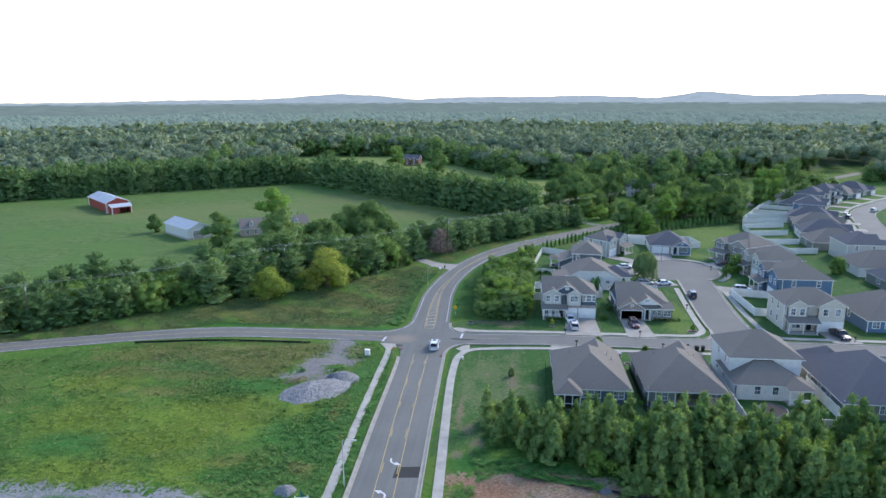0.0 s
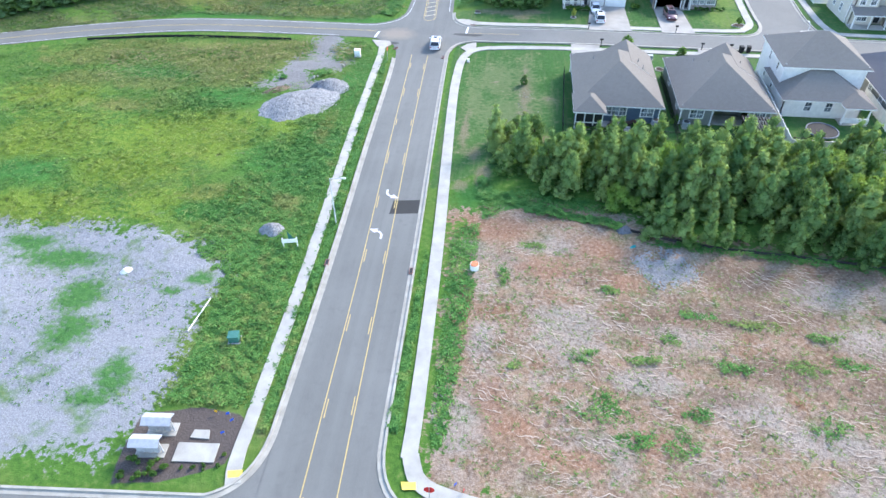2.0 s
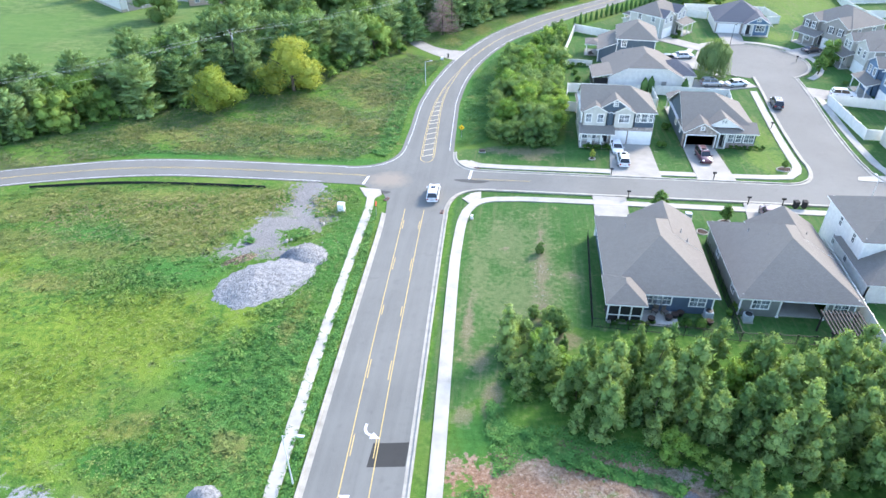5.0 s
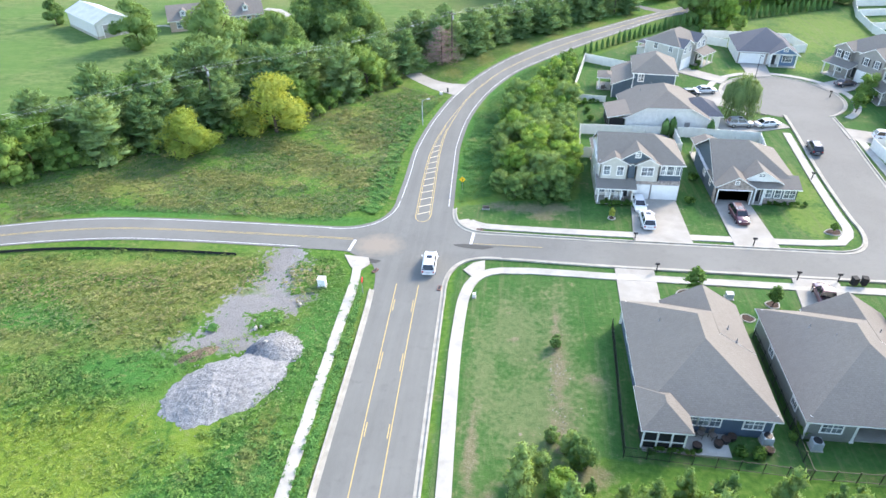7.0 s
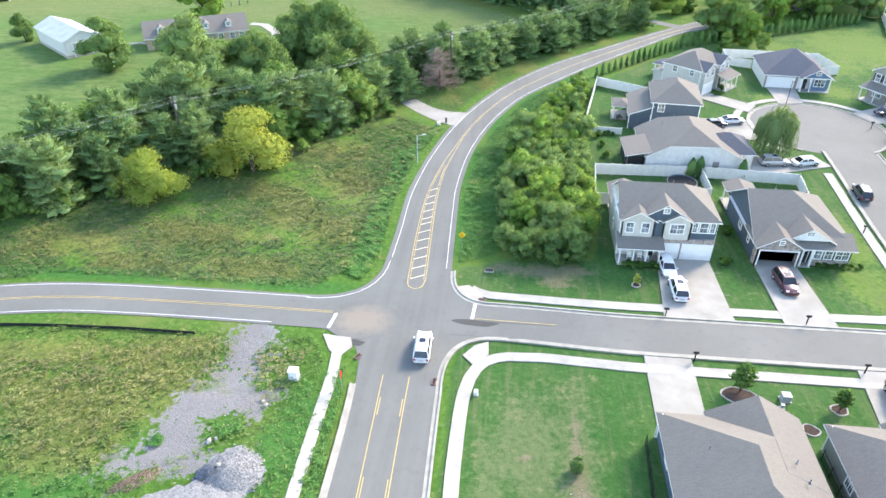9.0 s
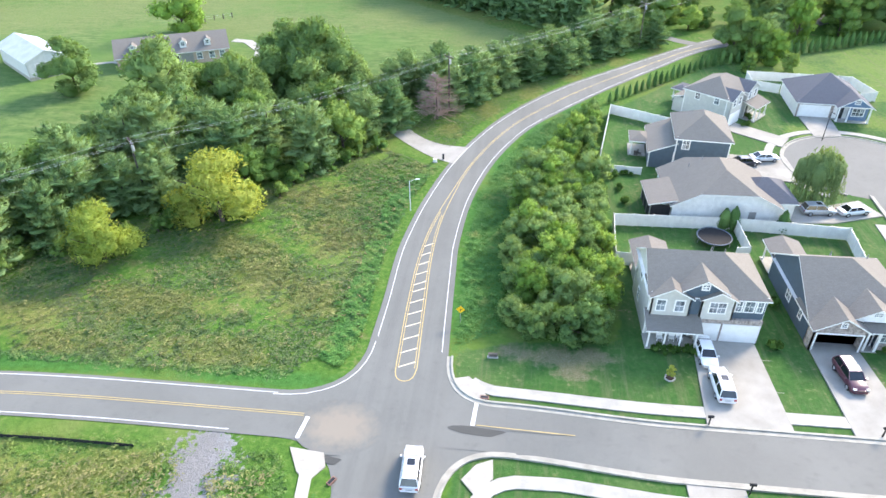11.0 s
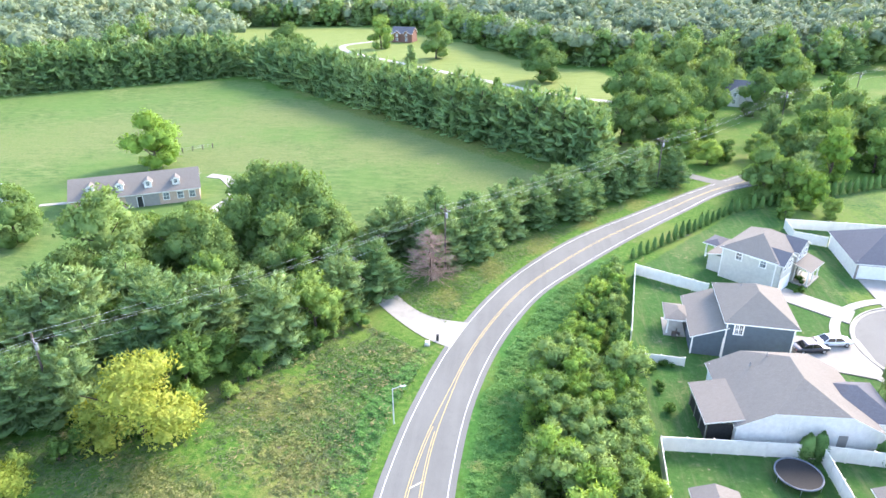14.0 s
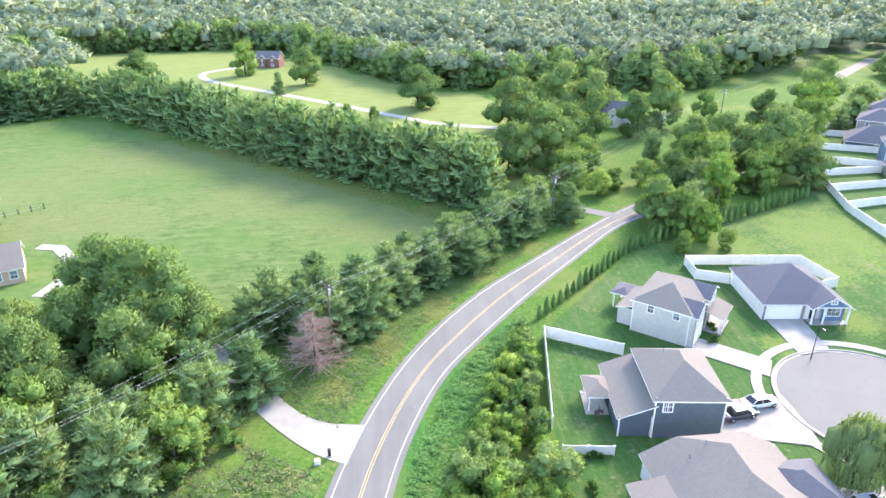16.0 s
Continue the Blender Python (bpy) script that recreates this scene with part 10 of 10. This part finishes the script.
for i in range(7):
    shrub(8.6 + i * 0.75, 133.0 - 0.1 * (i % 2), 0.9)
for i in range(6):
    shrub(31.4 + i * 0.95, 135.0, 0.75)
for x, y, s in ((20.6, 134.4, 1.3), (24.1, 134.9, 0.6), (22.4, 141.5, 1.4), (21.0, 92.5, 1.3), (56.5, 133.0, 0.9), (58, 132.6, 0.9), (63.2, 132.8, 0.9), (50.5, 197.5, 0.9), (52.5, 197.3, 0.9), (54.5, 197, 0.9),
                (9.2, 163.0, 1.2), (9.0, 166.8, 1.0), (30.5, 192.8, 1.1), (33.3, 192.0, 1.1), (34.5, 195.5, 1.2), (10.5, 171.5, 1.0), (8.4, 170.2, 1.3), (62.0, 181.5, 1.2), (63, 179, 1.2), (60.2, 165.5, 0.9)):
    shrub(x, y, s, "rounded green garden shrub beside a house")
for i in range(9):
    shrub(8.2 + i * 0.5, 89.2 + 0.2 * (i % 3), 0.55, "low green plant beside the patio")
for x, y, s in ((15.5, 89.8, 1.0), (16.6, 89.4, 1.2), (17.4, 90.0, 0.9)):
    shrub(x, y, s, "leafy green shrub at the patio's edge")
for x, y, s in ((21.0, 157.0, 1.0), (22.2, 157.1, 1.0), (28.4, 157.2, 0.95)):
    plant(BUSH_TALL[0], x, y, s, label="dense conical evergreen against the white wall", category="shrub")


# patio furniture
def round_tub(x, y, r, h, mat, label, name="planter"):
    t = thing(name, x, y, gz(y) + 0.12, 0, label, "planter")
    Build().tube((0, 0, 0), (0, 0, h), r * 0.8, r, 14).make("pot", mat, t)
    Build().tube((0, 0, h), (0, 0, h + 0.03), r * 0.9, r * 0.9, 14).make("soil", MULCH, t)


for x, y in ((13.9, 90.4), (14.6, 90.9), (15.2, 91.3), (12.1, 90.0), (17.9, 90.1)):
    round_tub(x, y, 0.4, 0.4, BLACK, "round dark planter on the patio")


def patio_chair(x, y, rz, mat, label):
    t = thing("patio_chair", x, y, gz(y) + 0.13, rz, label, "chair")
    Build().box(-0.28, 0.28, -0.26, 0.26, 0.40, 0.46).make("seat", mat, t)
    Build().box(-0.28, 0.28, 0.22, 0.28, 0.46, 0.95).make("backrest", mat, t)
    for u in (-0.25, 0.25):
        for v in (-0.23, 0.24):
            Build().box(u - 0.025, u + 0.025, v - 0.025, v + 0.025, 0, 0.4).make("leg", mat, t)


for x, y, r in ((9.2, 134.4, 0), (11.2, 134.5, 10), (10.4, 134.4, -10), (13.6, 91.2, 30), (12.6, 91.3, -30), (29.0, 95.6, 0), (30.6, 95.8, 20), (13.2, 178.2, 60), (12.6, 177.6, 0)):
    patio_chair(x, y, r, WOOD if x > 12 else WHITE, "patio chair on the concrete patio")


# ---- the corner bed with parcel lockers ----
LOCKER = plain("grey_locker_metal", (0.30, 0.31, 0.32), (0.42, 0.43, 0.44), 3, 0.45, 0.05)


def locker(x, y, rz):
    t = thing("mail_kiosk", x, y, gz(y), rz, "grey cluster mailbox cabinet under a pitched metal roof", "mailbox kiosk", "mail kiosks")
    Build().box(-1.6, 1.6, -0.6, 0.9, 0.0, 0.12).make("pad", CONCRETE, t)
    for s in (-0.8, 0.0, 0.8):
        b = Build().box(s - 0.38, s + 0.38, -0.25, 0.25, 0.45, 1.55).make("locker", LOCKER, t)
        for r in range(4):
            for c in range(2):
                Build().box(s - 0.34 + 0.35 * c, s - 0.02 + 0.35 * c, -0.27, -0.25, 0.5 + 0.26 * r, 0.72 + 0.26 * r).make("door", LOCKER, b)
        Build().box(s - 0.12, s + 0.12, -0.12, 0.12, 0.12, 0.45).make("pedestal", LOCKER, t)
    for s in (-1.35, 1.35):
        Build().box(s - 0.06, s + 0.06, -0.06, 0.06, 0.12, 2.2).make("post", LOCKER, t)
    b = Build()
    for q in (-1, 1):
        b.poly((-1.6, q * 0.75, 2.15), (1.6, q * 0.75, 2.15), (1.6, 0, 2.5), (-1.6, 0, 2.5))
        b.poly((-1.6, q * 0.75, 2.08), (1.6, q * 0.75, 2.08), (1.6, 0, 2.43), (-1.6, 0, 2.43))
        b.poly((-1.6, q * 0.75, 2.08), (1.6, q * 0.75, 2.08), (1.6, q * 0.75, 2.15), (-1.6, q * 0.75, 2.15))
    b.make("roof", LOCKER, t, "pale metal roof")
    t.scale = (0.72, 0.78, 0.74)


locker(-26.6, 40.4, 4)
locker(-26.7, 38.5, 4)
patch("concrete_pad", [(-24.8, 37.9), (-21.6, 38.1), (-21.7, 39.7), (-24.9, 39.5)], 0.12, CONCRETE, "bare concrete pad in the mulch", 0.1)
patch("concrete_pad", [(-24.2, 40.0), (-22.7, 40.0), (-22.9, 40.8), (-24.1, 40.7)], 0.12, CONCRETE, "small bare concrete pad in the mulch", 0.1)
for i, (x, y) in enumerate(((-27.6, 37.7), (-26.1, 37.5), (-25.0, 37.3), (-28.1, 36.4), (-26.7, 36.5), (-25.6, 36.6), (-23.8, 37.5), (-23.0, 37.6), (-22.2, 37.7), (-21.2, 37.9), (-21.1, 38.8))):
    shrub(x, y, 0.62 if i < 6 else 0.34, "small grey-green shrub in the mulched corner bed")
BLUE = plain("blue_plastic", (0.02, 0.08, 0.45), (0.03, 0.12, 0.6), 2, 0.5, 0.0)


def little_flag(x, y, mat, label):
    t = thing("marker_flag", x, y, gz(y), x * 40 % 360, label, "marker flag", "marker flags")
    Build().tube((0, 0, 0), (0, 0, 0.5), 0.012, 0.012, 5).make("stake", GREY_METAL, t)
    Build().box(0, 0.28, -0.01, 0.01, 0.28, 0.5).make("flag", mat, t)


for x, y in ((-21.8, 42.3), (-21.3, 41.8), (-21.6, 40.6), (-3.2, 38.2)):
    little_flag(x, y, BLUE, "small blue marker flag in the bed")
little_flag(-22.8, 42.3, SIGN_YELLOW, "small yellow marker flag in the bed")
little_flag(-2.6, 37.8, SIGN_RED, "small red marker flag by the sidewalk")


def bucket():
    t = thing("barrel", -3.5, 61.2, gz(61), 0, "white barrel with an orange top on the dirt", "barrel")
    Build().tube((0, 0, 0), (0, 0, 0.75), 0.42, 0.46, 16).make("drum", WHITE, t)
    Build().tube((0, 0, 0.75), (0, 0, 0.80), 0.42, 0.40, 16).make("lid", ORANGE, t, "orange lid")


ORANGE = plain("orange_clay", (0.42, 0.14, 0.06), (0.55, 0.22, 0.10), 3, 0.7, 0.2)
bucket()


def yard_sign():
    t = thing("yard_sign", -22.6, 62.6, gz(62), 12, "white wooden sale sign on two posts in the grass", "sign")
    for s in (-0.7, 0.7):
        Build().box(s - 0.05, s + 0.05, -0.05, 0.05, 0, 1.3).make("post", WHITE, t)
    Build().box(-0.8, 0.8, -0.06, -0.03, 0.7, 1.2).make("board", WHITE, t)
    b = Build()
    b.poly((-0.1, -0.05, 1.2), (0.5, -0.05, 1.2), (-0.1, -0.05, 2.2)).poly((-0.1, -0.03, 1.2), (0.5, -0.03, 1.2), (-0.1, -0.03, 2.2))
    b.make("topper", UTIL_GREEN, t, "green triangular topper")


yard_sign()
pipe = Build().tube((-28.7, 50.5, 0.1), (-28.1, 54.6, 0.18), 0.06, 0.06, 8).make("pipe", WHITE)
tagged(pipe, "white plastic pipe lying at the gravel's edge", "pipe")
heap("tarp", -38.0, 57.6, 0.7, 0.5, 20, 0.25, WHITE, "crumpled white plastic sheet on the gravel", 21)
TEAL = plain("teal_plastic", (0.02, 0.25, 0.24), (0.04, 0.38, 0.36), 2, 0.5, 0.0)
heap("tarp", -35.0, 59.2, 0.5, 0.3, 0, 0.12, TEAL, "crumpled teal plastic on the gravel", 22)
heap("tarp", 12.6, 66.2, 0.7, 0.25, 30, 0.15, TEAL, "strip of teal plastic by the trees", 23)

# silt fences: black fabric on stakes
def silt_fence(pts, label):
    p0 = pts[0]
    t = thing("silt_fence", p0[0], p0[1], gz(p0[1]), 0, label, "silt fence")
    ln = smooth_line(pts, 1.5)
    for a, b in zip(ln, ln[1:]):
        d = b - a
        m = pose(a[0] - p0[0], a[1] - p0[1], gz(a[1]) - gz(p0[1]), 0, 0, math.degrees(math.atan2(d[1], d[0])))
        L = float(np.linalg.norm(d))
        Build().box(0, L, -0.012, 0.012, 0, 0.38).make("fabric", RUBBER, t, m=m)
        Build().box(-0.02, 0.02, 0.012, 0.05, -0.1, 0.5).make("stake", WOOD, t, m=m)


silt_fence([(-72, 112), (-60, 114.6), (-48, 115.4), (-38, 115.5)], "sagging black silt fence along the field's edge")
silt_fence([(12.5, 68.6), (20, 66.8), (30, 66.0), (44, 64.6), (60, 63.6)], "black silt fence between trees and dirt")
# storm drains
for x, y, rz in ((-20.0, 113.8, 60), (-8.1, 124.3, 0), (-11.9, 111.0, 85), (-18.3, 60.6, 92), (-9.7, 60.2, 92)):
    t = thing("storm_drain", x, y, gz(y) + 0.06, rz, "rusty storm drain inlet in the kerb", "drain", "storm drains")
    Build().box(-0.42, 0.42, -0.2, 0.2, 0, 0.15).make("frame", BRICK, t)
    Build().box(-0.34, 0.34, -0.13, 0.13, 0.15, 0.165).make("grate", BLACK, t)

# ---- the rise of the eastern lots ----
def east_rise(x, y):
    """East of the main road the lots stay level longer before they fall to the low ground: height above ground_z."""
    w = np.clip((np.asarray(x, float) + 7) / 16, 0, 1) * np.clip((115 - np.asarray(x, float)) / 40, 0, 1)
    u = np.clip((np.asarray(y, float) - 100) / 46, 0, 1)
    return w * w * (3 - 2 * w) * (-1.8 * u * u * (3 - 2 * u) - ground_z(y))


def settle():
    """Lays roads, lots and all that stands on them over the rise."""
    for ob in list(scene.objects):
        if ob.parent or ob.type not in ("MESH", "EMPTY"):
            continue
        if ob.type == "MESH" and ob.get("kind"):
            me = ob.data
            v = np.empty(len(me.vertices) * 3, np.float32)
            me.vertices.foreach_get("co", v)
            v = v.reshape(-1, 3)
            d = east_rise(v[:, 0], v[:, 1])
            if d.max() > 0.003:
                v[:, 2] += d
                v[:, 1] -= d * (v[:, 1] - 40) / 45
                me.vertices.foreach_set("co", v.ravel())
                me.update()
            continue
        x, y, z = ob.location
        d = float(east_rise(x, y))
        if ob.get("category") == "fence":
            for c in ob.children:
                if c.get("kind"):
                    for v in c.data.vertices:
                        e = float(east_rise(x + v.co.x, y + v.co.y))
                        v.co.z += e - d
                        v.co.y -= e * (y + v.co.y - 40) / 45 - d * (y - 40) / 45
                    continue
                q = c.matrix_basis.translation
                e = float(east_rise(x + q.x, y + q.y))
                c.location = (q.x, q.y - e * (y + q.y - 40) / 45 + d * (y - 40) / 45, q.z + e - d)
        if d > 0.003:
            ob.location = (x, y - d * (y - 40) / 45, z + d)


settle()
